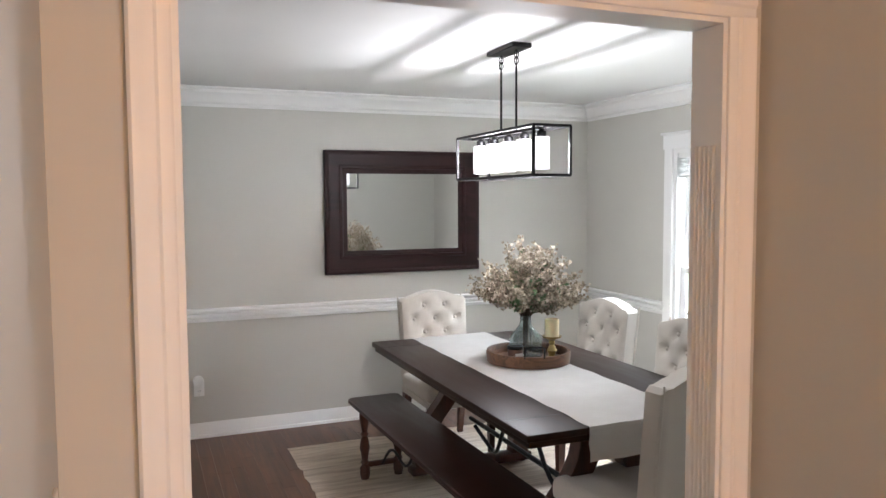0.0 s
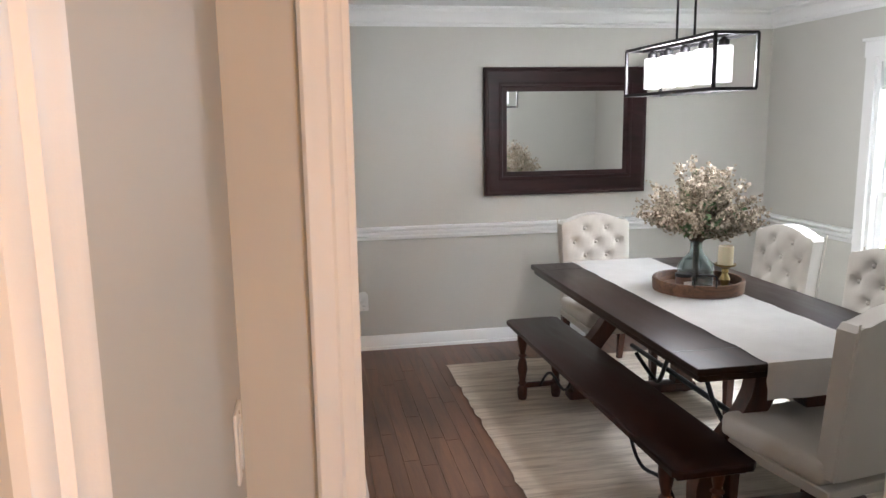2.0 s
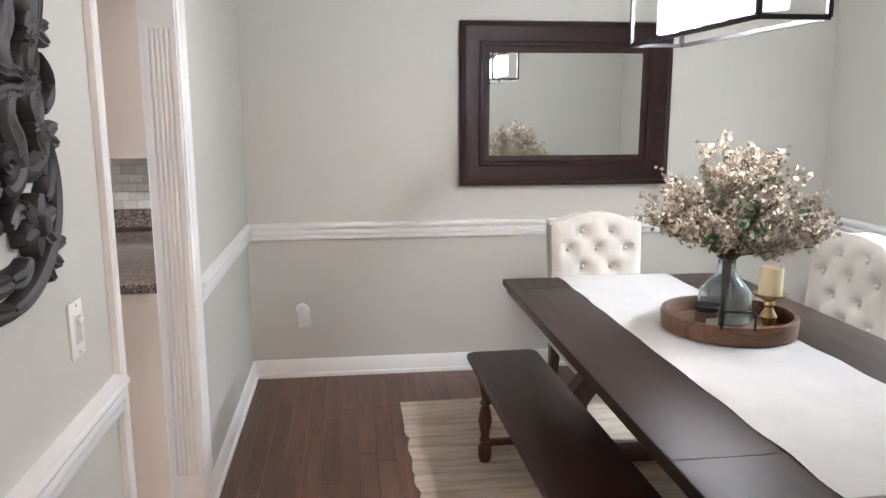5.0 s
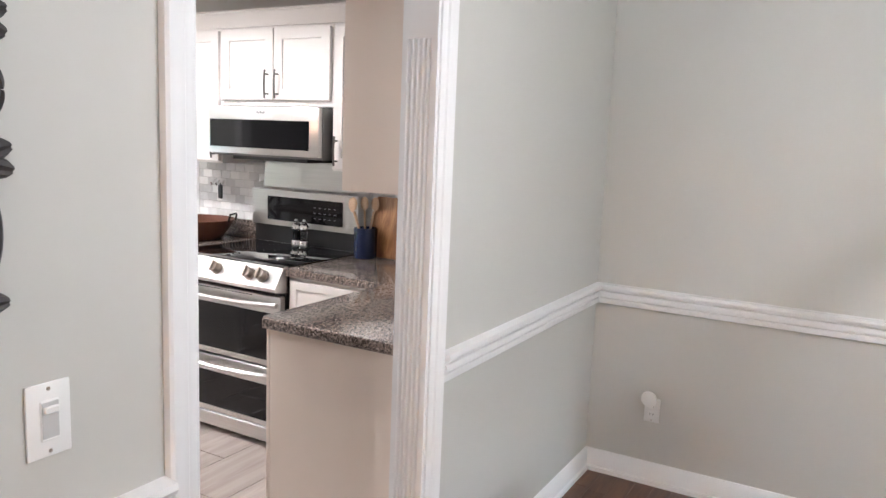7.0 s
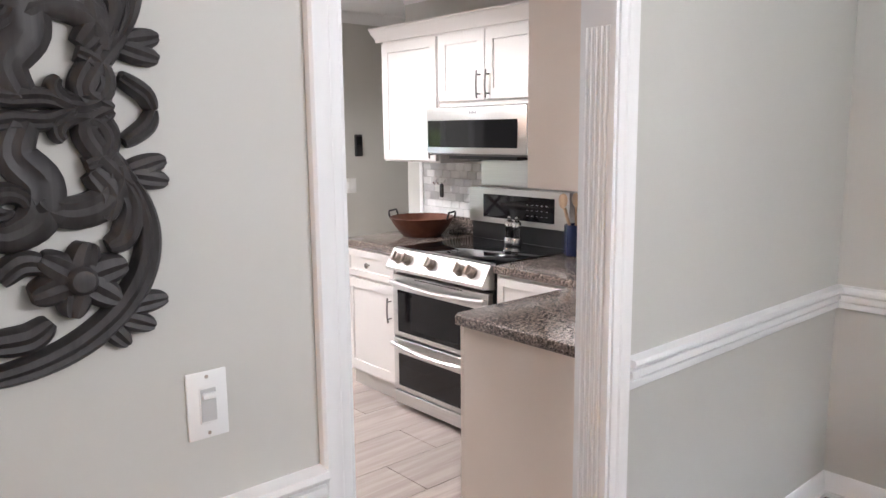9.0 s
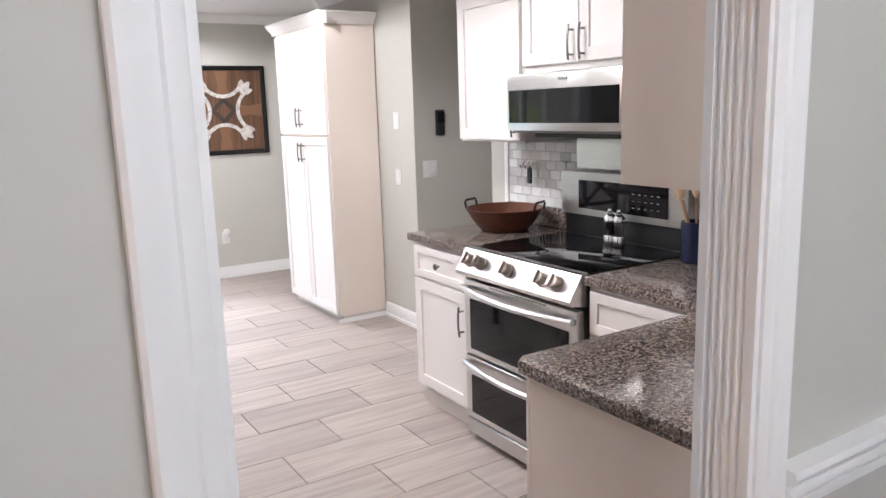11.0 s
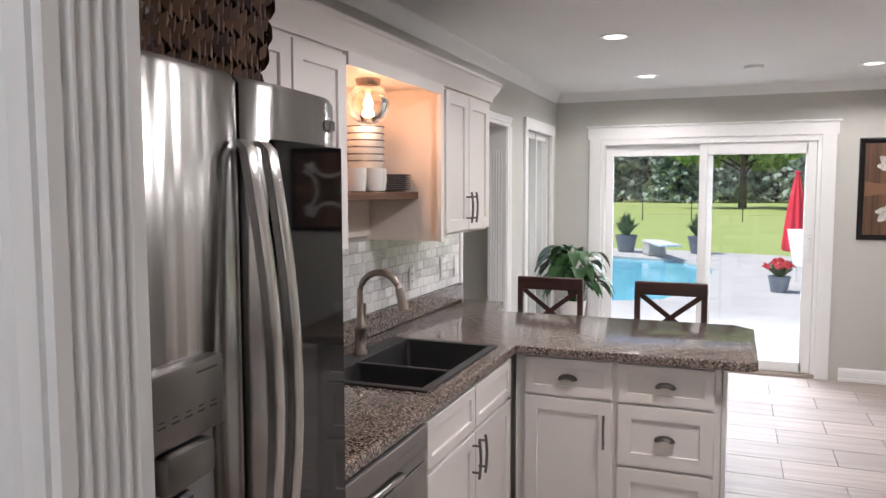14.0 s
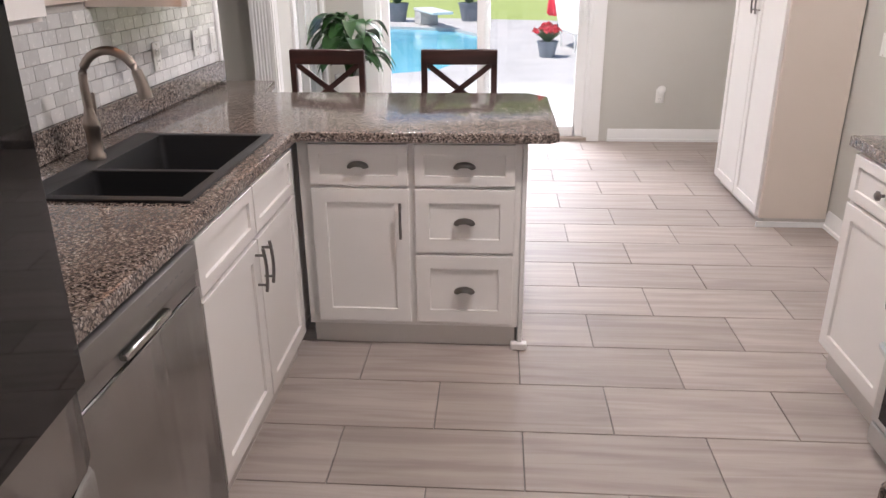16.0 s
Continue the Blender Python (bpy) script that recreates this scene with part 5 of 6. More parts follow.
for k, (x, y) in enumerate(((-1.61, 2.85), (-1.69, 2.885), (-1.745, 2.87))):
    mug = thing("mug", pose(x, y, 1.573), "white ceramic mug on the niche shelf", "mug", "white mugs on the shelf")
    part("cup", lathe(B(), [(0.03, 0), (0.036, 0.004), (0.042, 0.05), (0.043, 0.092), (0.040, 0.092), (0.038, 0.05), (0.001, 0.008)], 24), WHITE_CERAMIC, mug)
    part("handle", tube(B(), [(-0.038 - 0.026 * math.sin(math.pi * q / 8), 0, 0.02 + 0.055 * q / 8) for q in range(9)], 0.0055, 8), WHITE_CERAMIC, mug)
# pendant in the niche
pn = thing("globe_pendant", pose(-1.68, 2.87, UZ + 0.6375), "clear glass globe light with a warm lit bulb", "lamp")
part("canopy", lathe(B(), [(0.022, -0.03), (0.045, -0.026), (0.05, -0.008), (0.05, 0.0)], 24), NICKEL, pn)
gl = part("globe", lathe(B(), [(0.026, -0.03)] + [(0.083 * math.sin(a), -0.095 + 0.083 * math.cos(a)) for a in [0.33 + k * (math.pi - 0.34) / 18 for k in range(19)]], 28, cap=False), GLOBE_GLASS, pn, "clear glass globe")
gl.visible_shadow = False
part("bulb", lathe(B(), [(0.012, -0.03), (0.013, -0.05), (0.026, -0.075), (0.03, -0.098), (0.024, -0.12), (0.001, -0.13)], 18), BULB_GLOW, pn, "lit amber bulb")
lamp("niche_light", "POINT", pose(-1.68, 2.87, UZ + 0.48), 2.9, (1.0, 0.52, 0.28), 0.04)


# outlets on the sink backsplash
p = plate("wall_outlet", pose(-2.955, KS + 0.012, 1.135, 0, 0, 180), "dark outlet plate on the tiled backsplash", sockets=True)
plate("wall_outlet", pose(-2.52, KS + 0.012, 1.128, 0, 0, 180), "white outlet on the tiled backsplash", sockets=True)
plate("wall_switch", pose(-3.17, KS + 0.012, 1.13, 0, 0, 180), "white switch at the end of the backsplash")
plate("wall_outlet", pose(KW, 5.465, 0.385, 0, 0, 90), "white outlet on the breakfast wall", sockets=True)
n3 = thing("night_light", pose(KW + 0.0115, 5.465, 0.42, 0, 0, 90), "round white plug-in night light", "night light")
part("body", box(B(), -0.018, 0.018, -0.03, 0, -0.02, 0.03, 0.006, 2), PLASTIC, n3)
part("lens", lathe(B(), [(0.032, 0), (0.036, 0.006), (0.034, 0.016), (0.02, 0.022), (0.001, 0.023)], 24, pose(0, -0.03, 0.024, 90)), PLASTIC, n3)
plate("wall_switch", pose(PX0, 6.155, 1.13, 0, 0, 90), "white double switch on the passage wall", 0.117, 0.115, 2)
plate("wall_switch", pose(-3.44, 6.04, 1.46), "white switch beside the pantry")
plate("wall_switch", pose(-3.44, 6.04, 1.07), "white switch beside the pantry")
ph = thing("wall_phone", pose(PX0, 6.24, 1.44, 0, 0, 90), "slim black wall-mounted handset", "intercom")
part("body", box(B(), -0.032, 0.032, -0.025, 0, -0.085, 0.085, 0.006, 2), BLACK_PLASTIC, ph)
part("screen", box(B(), -0.025, 0.025, -0.0262, -0.0245, 0.0, 0.07), BLACK_GLASS, ph)

# pantry
pt = cabinet("pantry_cabinet", pose(-4.64, 5.65, 0), "tall white shaker pantry cabinet with four doors", 0.93, 0.38, 2.135,
             [(0.015, 0.46, 1.375, 2.115, "R", 1.50), (0.47, 0.915, 1.375, 2.115, "L", 1.50), (0.015, 0.46, 0.06, 1.355, "R", 1.24), (0.47, 0.915, 0.06, 1.355, "L", 1.24)], 0.05, PANEL)
b = B()
pr = [(0, 0), (0.012, 0), (0.016, 0.02), (0.05, 0.05), (0.056, 0.065), (0.065, 0.07), (0.065, 0.08), (0, 0.08)]
prism(b, pr, (-0.06, 0, 2.135), (0.99, 0, 2.135), (0, -1, 0), (0, 0, 1))
prism(b, pr, (0.93, 0, 2.135), (0.93, 0.38, 2.135), (1, 0, 0), (0, 0, 1))
part("crown", b, CAB, pt)
part("base_trim", prism(B(), [(0, 0), (0.014, 0), (0.01, 0.03), (0, 0.03)], (0.93, -0.015, 0.0), (0.93, 0.38, 0.0), (1, 0, 0), (0, 0, 1)), TRIM, pt)

# north run: left base, range, right base, east return
RX0, RX1 = -1.56, -0.80
NF = 5.365
bc = cabinet("base_cabinet", pose(-2.08, NF, 0), "white shaker base cabinet with drawer and door", RX0 + 2.08 - 0.006, 0.63, 0.875, [(0.02, 0.495, 0.70, 0.858, "none"), (0.02, 0.495, 0.12, 0.685, "R", 0.55)], 0.1)
part("knob", lathe(B(), [(0.006, 0), (0.006, 0.012), (0.016, 0.018), (0.017, 0.024), (0.010, 0.03), (0.001, 0.031)], 16, pose(0.26, -0.021, 0.78, 90)), PEWTER, bc, "pewter drawer knob")
cabinet("base_cabinet", pose(RX1 + 0.006, NF, 0), "white shaker base cabinet in the range corner", -0.21 - RX1 - 0.006, 0.63, 0.875, [(0.02, 0.56, 0.70, 0.858, "none"), (0.02, 0.56, 0.12, 0.685, "L", 0.55)], 0.1)
rc = thing("return_cabinet", pose(0, 0, 0), "cream base cabinet closing the short counter return", "cabinet")
part("body", box(B(), -0.2, KE - 0.002, 4.62, 6.0, 0.09, 0.876), CAB, rc)
part("toe_kick", box(B(), -0.15, KE - 0.002, 4.64, 6.0, 0.0, 0.0885), KICK, rc)
part("end_panel", box(B(), -0.205, KE - 0.002, 4.60, 4.619, 0.0, 0.876, 0.0015), PANEL, rc, "plain cream end panel")
part("corner_stile", box(B(), -0.221, -0.2055, 4.60, 4.64, 0.0, 0.876, 0.0015), PANEL, rc)
b = slab(B(), [(-2.11, 5.338), (RX0 - 0.003, 5.338), (RX0 - 0.003, KN - 0.002), (-2.11, KN - 0.002)], 0.877, 0.913, (), 0.006)
solid("worktop", b, GRANITE, "brown speckled granite worktop beside the range", "worktop")
b = slab(B(), [(RX1 + 0.003, 5.338), (-0.235, 5.338), (-0.235, 4.60), (-0.215, 4.572), (KE - 0.002, 4.572), (KE - 0.002, KN - 0.002), (RX1 + 0.003, KN - 0.002)], 0.877, 0.913, (), 0.006)
solid("worktop", b, GRANITE, "brown speckled granite corner worktop", "worktop")
solid("granite_upstand", box(B(), -2.11, RX0 - 0.004, KN - 0.026, KN - 0.001, 0.914, 1.015, 0.003), GRANITE, "granite upstand behind the copper bowl", "upstand")
solid("granite_upstand", box(B(), RX1 + 0.004, KE - 0.002, KN - 0.026, KN - 0.001, 0.914, 1.015, 0.003), GRANITE, "granite upstand in the corner", "upstand")

# range
rg = thing("range_cooker", pose(RX0, 5.33, 0), "stainless double-oven range with black glass cooktop", "range")
RW = RX1 - RX0
part("body", box(B(), 0.0, RW, 0.02, 0.66, 0.03, 0.90), BLACK_PLASTIC, rg)
part("cooktop", box(B(), 0.002, RW - 0.002, 0.0, 0.60, 0.902, 0.918, 0.004, 2), BLACK_GLASS, rg, "glossy black glass cooktop")
b = prism(B(), [(0.0, 0.0), (-0.085, 0.012), (-0.09, 0.03), (-0.03, 0.125), (-0.015, 0.13), (0.0, 0.13)], (0, 0.03, 0.79), (RW, 0.03, 0.79), (0, 1, 0), (0, 0, 1))
cp = part("control_panel", b, RANGE_STEEL, rg, "sloped stainless control panel")
for x in (0.085, 0.165, 0.355, 0.575, 0.66):
    mm = pose(x, -0.031, 0.868, 58)
    kb = part("knob", lathe(B(), [(0.031, 0), (0.031, 0.006), (0.026, 0.01), (0.0255, 0.034), (0.022, 0.038), (0.001, 0.0385)], 20, mm), NICKEL, cp, "bronze steel knob")
    part("grip", box(B(), -0.006, 0.006, -0.027, 0.027, 0.036, 0.05, 0.003, 1, mm), NICKEL, kb)
for z0, z1, hz in ((0.425, 0.775, 0.735), (0.115, 0.415, 0.385)):
    od = part("oven_door", box(B(), 0.004, RW - 0.004, -0.018, 0.018, z0, z1, 0.004), RANGE_STEEL, rg)
    part("oven_glass", box(B(), 0.05, RW - 0.05, -0.021, -0.018, z0 + 0.03, z1 - 0.085, 0.001), BLACK_GLASS, od, "black oven window")
    b = B()
    n = 14
    rings = []
    for k in range(n + 1):
        s = k / n
        y = -0.03 - 0.045 * math.sin(math.pi * (0.08 + 0.84 * s))
        rings.append([b.verts.new((0.012 + (RW - 0.024) * s, y + dy, hz - 0.010 * math.sin(math.pi * s) + dz_)) for dy, dz_ in ((0.006, -0.014), (-0.006, -0.010), (-0.008, 0.004), (0.0, 0.014), (0.009, 0.010))])
    for a, c in zip(rings, rings[1:]):
        for k in range(5):
            b.faces.new((a[k], a[(k + 1) % 5], c[(k + 1) % 5], c[k]))
    b.faces.new(rings[0])
    b.faces.new(rings[-1][::-1])
    bmesh.ops.recalc_face_normals(b, faces=b.faces[:])
    for x in (0.03, RW - 0.03):
        box(b, x - 0.014, x + 0.014, -0.045, -0.018, hz - 0.012, hz + 0.010, 0.003)
    part("handle", b, RANGE_STEEL, od, "wide bowed steel handle")
b = B()
for k in range(16):
    box(b, 0.2 + k * 0.024, 0.216 + k * 0.024, -0.0195, -0.018, 0.762, 0.768)
part("vent", b, BLACK_PLASTIC, rg)
part("bottom_panel", box(B(), 0.004, RW - 0.004, -0.016, 0.018, 0.035, 0.108, 0.004), RANGE_STEEL, rg)
bg = part("backguard", prism(B(), [(0.0, 0.0), (0.0, 0.20), (0.05, 0.20), (0.07, 0.0)], (0, 0.575, 1.02), (RW, 0.575, 1.02), (0, 1, 0), (0, 0, 1)), RANGE_STEEL, rg, "stainless backguard")
part("lower_guard", box(B(), 0.0, RW, 0.6, 0.66, 0.918, 1.02), BLACK_PLASTIC, rg)
part("display", box(B(), 0.12, RW - 0.10, 0.571, 0.575, 1.05, 1.185, 0.001), BLACK_GLASS, bg, "black control display")
b = B()
for i in range(5):
    for j in range(3):
        box(b, 0.46 + i * 0.035, 0.475 + i * 0.035, 0.5705, 0.571, 1.08 + j * 0.03, 1.083 + j * 0.03)
part("legend", b, GREY_PLASTIC, bg)
solid("steel_splash_panel", box(B(), RX0 + 0.005, RX1 - 0.005, KN - 0.012, KN - 0.001, 1.23, 1.415, 0.001), RANGE_STEEL, "stainless splash panel behind the range", "panel")
for x in (0.40, 0.455):
    gr = thing("pepper_mill" if x < 0.45 else "salt_mill", pose(RX0 + x, 5.33 + 0.50, 0.9185), "steel and clear acrylic spice mill on the cooktop", "mill", "spice mills on the cooktop")
    part("base", lathe(B(), [(0.028, 0), (0.029, 0.003), (0.029, 0.04), (0.026, 0.045)], 20), CHROME, gr)
    part("jar", lathe(B(), [(0.023, 0.045), (0.021, 0.07), (0.023, 0.10), (0.001, 0.10)], 20), JAR_GLASS if x > 0.45 else BLACK_GLASS, gr, "clear jar" if x > 0.45 else "dark jar")
    part("cap", lathe(B(), [(0.026, 0.10), (0.028, 0.104), (0.027, 0.125), (0.014, 0.14), (0.008, 0.143), (0.012, 0.152), (0.008, 0.162), (0.001, 0.163)], 20), CHROME, gr)

# microwave and north uppers
NUF, NUT = 5.68, 2.085
mwv = thing("microwave", pose(RX0 - 0.02, 5.605, 1.415), "stainless over-the-range microwave with black window", "microwave")
part("body", box(B(), 0.0, RW, 0.02, 0.40, 0.0, 0.258), GREY_PLASTIC, mwv)
mdoor = part("door", box(B(), 0.0, RW, -0.012, 0.018, 0.012, 0.258, 0.004, 2), RANGE_STEEL, mwv)
part("window", box(B(), 0.015, RW - 0.06, -0.015, -0.012, 0.045, 0.19, 0.001), BLACK_GLASS, mdoor, "black microwave window")
b = B()
for k in range(5):
    box(b, RW / 2 - 0.03 + k * 0.012, RW / 2 - 0.022 + k * 0.012, -0.0135, -0.012, 0.222, 0.236 - 0.004 * (k % 2))
part("badge", b, GREY_PLASTIC, mdoor)
b = box(B(), 0.12, RW - 0.12, 0.05, 0.36, -0.02, -0.001)
part("grease_filter", b, BLACK_PLASTIC, mwv)
cabinet("upper_cabinet", pose(-2.09, NUF, 1.365), "white shaker upper cabinet beside the microwave", RX0 + 2.09 - 0.003, 0.328, NUT - 1.365, [(0.012, 0.515, 0.012, 0.705, "R", 0.10)])
cabinet("upper_cabinet", pose(RX0, NUF, 1.68), "white shaker cabinet above the microwave", RW, 0.328, NUT - 1.68, [(0.012, RW / 2 - 0.004, 0.03, 0.39, "R", 0.11), (RW / 2 + 0.004, RW - 0.012, 0.03, 0.39, "L", 0.11)])
cabinet("upper_cabinet", pose(RX1 + 0.003, NUF, 1.365), "white upper cabinet in the range corner", 0.88, 0.328, NUT - 1.365, [(0.012, 0.86, 0.012, 0.705, "L", 0.10)])
rc = thing("return_upper_cabinet", pose(0, 0, 0), "cream wall cabinet over the short counter return", "cabinet")
part("body", box(B(), 0.096, KE - 0.002, 4.621, 5.675, 1.39, NUT), CAB, rc)
part("end_panel", box(B(), 0.094, KE - 0.002, 4.603, 4.62, 1.372, NUT, 0.0015), PANEL, rc, "plain cream end panel")
part("door", shaker(B(), 0.02, 0.51, 0.02, 0.68), CAB, rc).matrix_basis = pose(0.096, 5.66, 1.39, 0, 0, -90)
part("door", shaker(B(), 0.53, 1.02, 0.02, 0.68), CAB, rc).matrix_basis = pose(0.096, 5.66, 1.39, 0, 0, -90)
pr = [(0, 0), (0.012, 0), (0.016, 0.02), (0.05, 0.05), (0.056, 0.065), (0.065, 0.07), (0.065, 0.08), (0, 0.08)]
b = prism(B(), pr, (-2.15, NUF, NUT), (0.05, NUF, NUT), (0, -1, 0), (0, 0, 1))
prism(b, pr, (-2.09, NUF, NUT), (-2.09, KN, NUT), (-1, 0, 0), (0, 0, 1))
solid("cabinet_crown", b, CAB, "white stepped crown over the range cabinets", "moulding")

# copper bowl
bo = thing("copper_bowl", pose(-1.83, 5.755, 0.914, 0, 0, 25), "rusted copper bowl with iron handles on the granite", "bowl")
part("bowl", lathe(B(), [(0.11, 0.0), (0.12, 0.004), (0.165, 0.06), (0.195, 0.11), (0.20, 0.115), (0.195, 0.118), (0.188, 0.112), (0.158, 0.062), (0.115, 0.01), (0.001, 0.008)], 36), RUST, bo)
for s in (-1, 1):
    part("handle", tube(B(), [(s * 0.192, -0.055, 0.108), (s * 0.20, -0.055, 0.14), (s * 0.20, -0.045, 0.15), (s * 0.20, 0.045, 0.15), (s * 0.20, 0.055, 0.14), (s * 0.192, 0.055, 0.108)], 0.006, 8), BLACK_METAL, bo)
# crock with spoons, cutting board
cr = thing("utensil_crock", pose(-0.70, 5.84, 0.914), "navy ceramic crock full of wooden spoons", "crock")
part("crock", lathe(B(), [(0.055, 0), (0.06, 0.004), (0.062, 0.15), (0.06, 0.16), (0.055, 0.16), (0.054, 0.02), (0.001, 0.015)], 28), NAVY, cr)
rnd = random.Random(3)
for k in range(5):
    a = rnd.uniform(0, 6.28)
    d = Vector((math.cos(a) * 0.3, math.sin(a) * 0.3, 1)).normalized()
    b = tube(B(), [d * 0.02 + Vector((0, 0, 0.03)), d * 0.22 + Vector((0, 0, 0.03))], 0.006, 8)
    lathe(b, [(0.004, -0.03), (0.02, -0.015), (0.026, 0.01), (0.02, 0.035), (0.004, 0.045)], 10, Matrix.Translation(d * 0.25 + Vector((0, 0, 0.03))) @ Matrix.Diagonal((1, 0.35, 1, 1)))
    part("spoon", b, SPOON_WOOD, cr, "pale wooden spoon")
b = slab(B(), [(-0.20, -0.14), (-0.18, -0.16), (0.18, -0.16), (0.20, -0.14), (0.20, 0.14), (0.18, 0.16), (-0.18, 0.16), (-0.20, 0.14)], 0, 0.018, (), 0.004)
solid("cutting_board", b, BOARD_WOOD, "acacia cutting board leaning on the wall", "cutting board", pose(-0.51, 5.925, 1.073, 80, 0, 0))
hk = thing("key_hooks", pose(-1.93, KN - 0.010, 1.22), "small chrome hooks with black keys", "hooks")
for x in (-0.04, 0.0, 0.04):
    part("hook", tube(B(), [(x, 0, 0.02), (x, -0.012, 0.0), (x, -0.024, -0.01), (x, -0.032, 0.005)], 0.004, 6), CHROME, hk)
part("keys", box(B(), 0.02, 0.055, -0.035, -0.02, -0.09, -0.005, 0.006), BLACK_PLASTIC, hk, "black key fob")

# artwork on the west wall
ar = thing("framed_artwork", pose(KW, 5.545, 1.575, 0, 0, 90), "square framed panel with white fleur pattern", "picture")
A = 0.407
b = B()
loops = []
for d, inset in ((0.0, 0.0), (0.022, 0.0), (0.028, 0.012), (0.024, 0.03), (0.014, 0.042), (0.0, 0.042)):
    loops.append([b.verts.new((sx * (A - inset), -d, sz * (A - inset))) for sx, sz in ((-1, -1), (1, -1), (1, 1), (-1, 1))])
for a, c in zip(loops, loops[1:]):
    for i in range(4):
        b.faces.new((a[i], a[(i + 1) % 4], c[(i + 1) % 4], c[i]))
bmesh.ops.recalc_face_normals(b, faces=b.faces[:])
part("frame", b, BLACK_METAL, ar, "black wooden frame")
part("panel", box(B(), -A + 0.04, A - 0.04, -0.010, 0.0, -A + 0.04, A - 0.04), TILE_ART, ar, "brown stained panel")


def ribbon(bm, pts, widths, y, thick=0.002):
    """A flat ribbon in the plane of the panel, of varying width."""
    vs = []
    for i, (x, z) in enumerate(pts):
        a, c = pts[max(i - 1, 0)], pts[min(i + 1, len(pts) - 1)]
        d = Vector((c[0] - a[0], 0, c[1] - a[1])).normalized()
        n = Vector((-d.z, 0, d.x)) * widths[i]
        vs.append((bm.verts.new(Vector((x, y, z)) + n), bm.verts.new(Vector((x, y, z)) - n)))
    fs = [bm.faces.new((p[0], q[0], q[1], p[1])) for p, q in zip(vs, vs[1:])]
    bmesh.ops.recalc_face_normals(bm, faces=fs)
    bmesh.ops.solidify(bm, geom=fs, thickness=thick)


for q in range(4):
    a = math.pi / 2 * q
    cx, cz = 0.33 * math.cos(a), 0.33 * math.sin(a)
    pts = [(cx + 0.2 * math.cos(t), cz + 0.2 * math.sin(t)) for t in [a + math.pi - 0.95 + 1.9 * k / 16 for k in range(17)]]
    b = B()
    ribbon(b, pts, [0.017] * 17, -0.0135)
    part("arc", b, ART_WHITE, ar, "weathered white arc")
for q in range(4):
    a = math.pi / 4 + math.pi / 2 * q
    for da, L, wd in ((0, 0.13, 0.034), (0.62, 0.115, 0.028), (-0.62, 0.115, 0.028)):
        base = (0.235 * math.cos(a), 0.235 * math.sin(a))
        dirn = (math.cos(a + da), math.sin(a + da))
        pts = [(base[0] + dirn[0] * L * k / 8, base[1] + dirn[1] * L * k / 8) for k in range(9)]
        b = B()
        ribbon(b, pts, [0.008 + wd * math.sin(math.pi * (k / 8) ** 0.8) * 0.9 for k in range(9)], -0.0145 - abs(da) * 0.002)
        part("petal", b, ART_WHITE, ar, "weathered white petal")
for q in range(4):
    a = math.pi / 2 * q
    pts = [(0.0 + 0.36 * math.cos(a) * k / 6 * 1.0, 0.36 * math.sin(a) * k / 6) for k in range(2, 7)]
    b = B()
    ribbon(b, pts, [0.06, 0.05, 0.04, 0.05, 0.06], -0.0115)
    part("inlay", b, ART_BROWN, ar, "ochre stained inlay")
for q in range(4):
    a = math.pi / 2 * q
    b = B()
    p0, p1 = (0.10 * math.cos(a), 0.10 * math.sin(a)), (0.10 * math.cos(a + math.pi / 2), 0.10 * math.sin(a + math.pi / 2))
    ribbon(b, [(p0[0] + (p1[0] - p0[0]) * k / 4, p0[1] + (p1[1] - p0[1]) * k / 4) for k in range(5)], [0.02] * 5, -0.0125)
    part("band", b, ART_DARK, ar, "dark stained band")


# counter stools
def stool(m):
    s = thing("counter_stool", m, "cherry-brown wooden counter stool with X-shaped back", "stool", "stools at the peninsula")
    part("seat", box(B(), -0.20, 0.20, -0.20, 0.20, 0.60, 0.645, 0.012, 2), STOOL_WOOD, s)
    for x in (-0.18, 0.18):
        part("back_post", box(B(), x - 0.016, x + 0.016, 0.17, 0.20, 0.0, 1.04, 0.004), STOOL_WOOD, s)
        part("leg", box(B(), x - 0.016, x + 0.016, -0.19, -0.16, 0.0, 0.60, 0.004), STOOL_WOOD, s)
        part("stretcher", box(B(), x - 0.01, x + 0.01, -0.16, 0.17, 0.24, 0.265), STOOL_WOOD, s)
    part("top_rail", box(B(), -0.196, 0.196, 0.168, 0.204, 0.985, 1.06, 0.006), STOOL_WOOD, s)
    part("lower_rail", box(B(), -0.164, 0.164, 0.175, 0.195, 0.70, 0.73, 0.003), STOOL_WOOD, s)
    for sg in (-1, 1):
        L = math.hypot(0.328, 0.255)
        an = math.degrees(math.atan2(0.255, 0.328)) * sg
        part("cross_bar", box(B(), -L / 2, L / 2, -0.008, 0.008, -0.014, 0.014, 0.002, 1, pose(0, 0.185 + 0.004 * sg, 0.8575, 0, an, 0)), STOOL_WOOD, s)
    part("foot_rest", box(B(), -0.164, 0.164, -0.185, -0.165, 0.2, 0.225), STOOL_WOOD, s)
    return s


st = stool(pose(-3.16, 3.215, 0, 0, 0, 90))
copy_thing(st, pose(-3.16, 3.90, 0, 0, 0, 90))

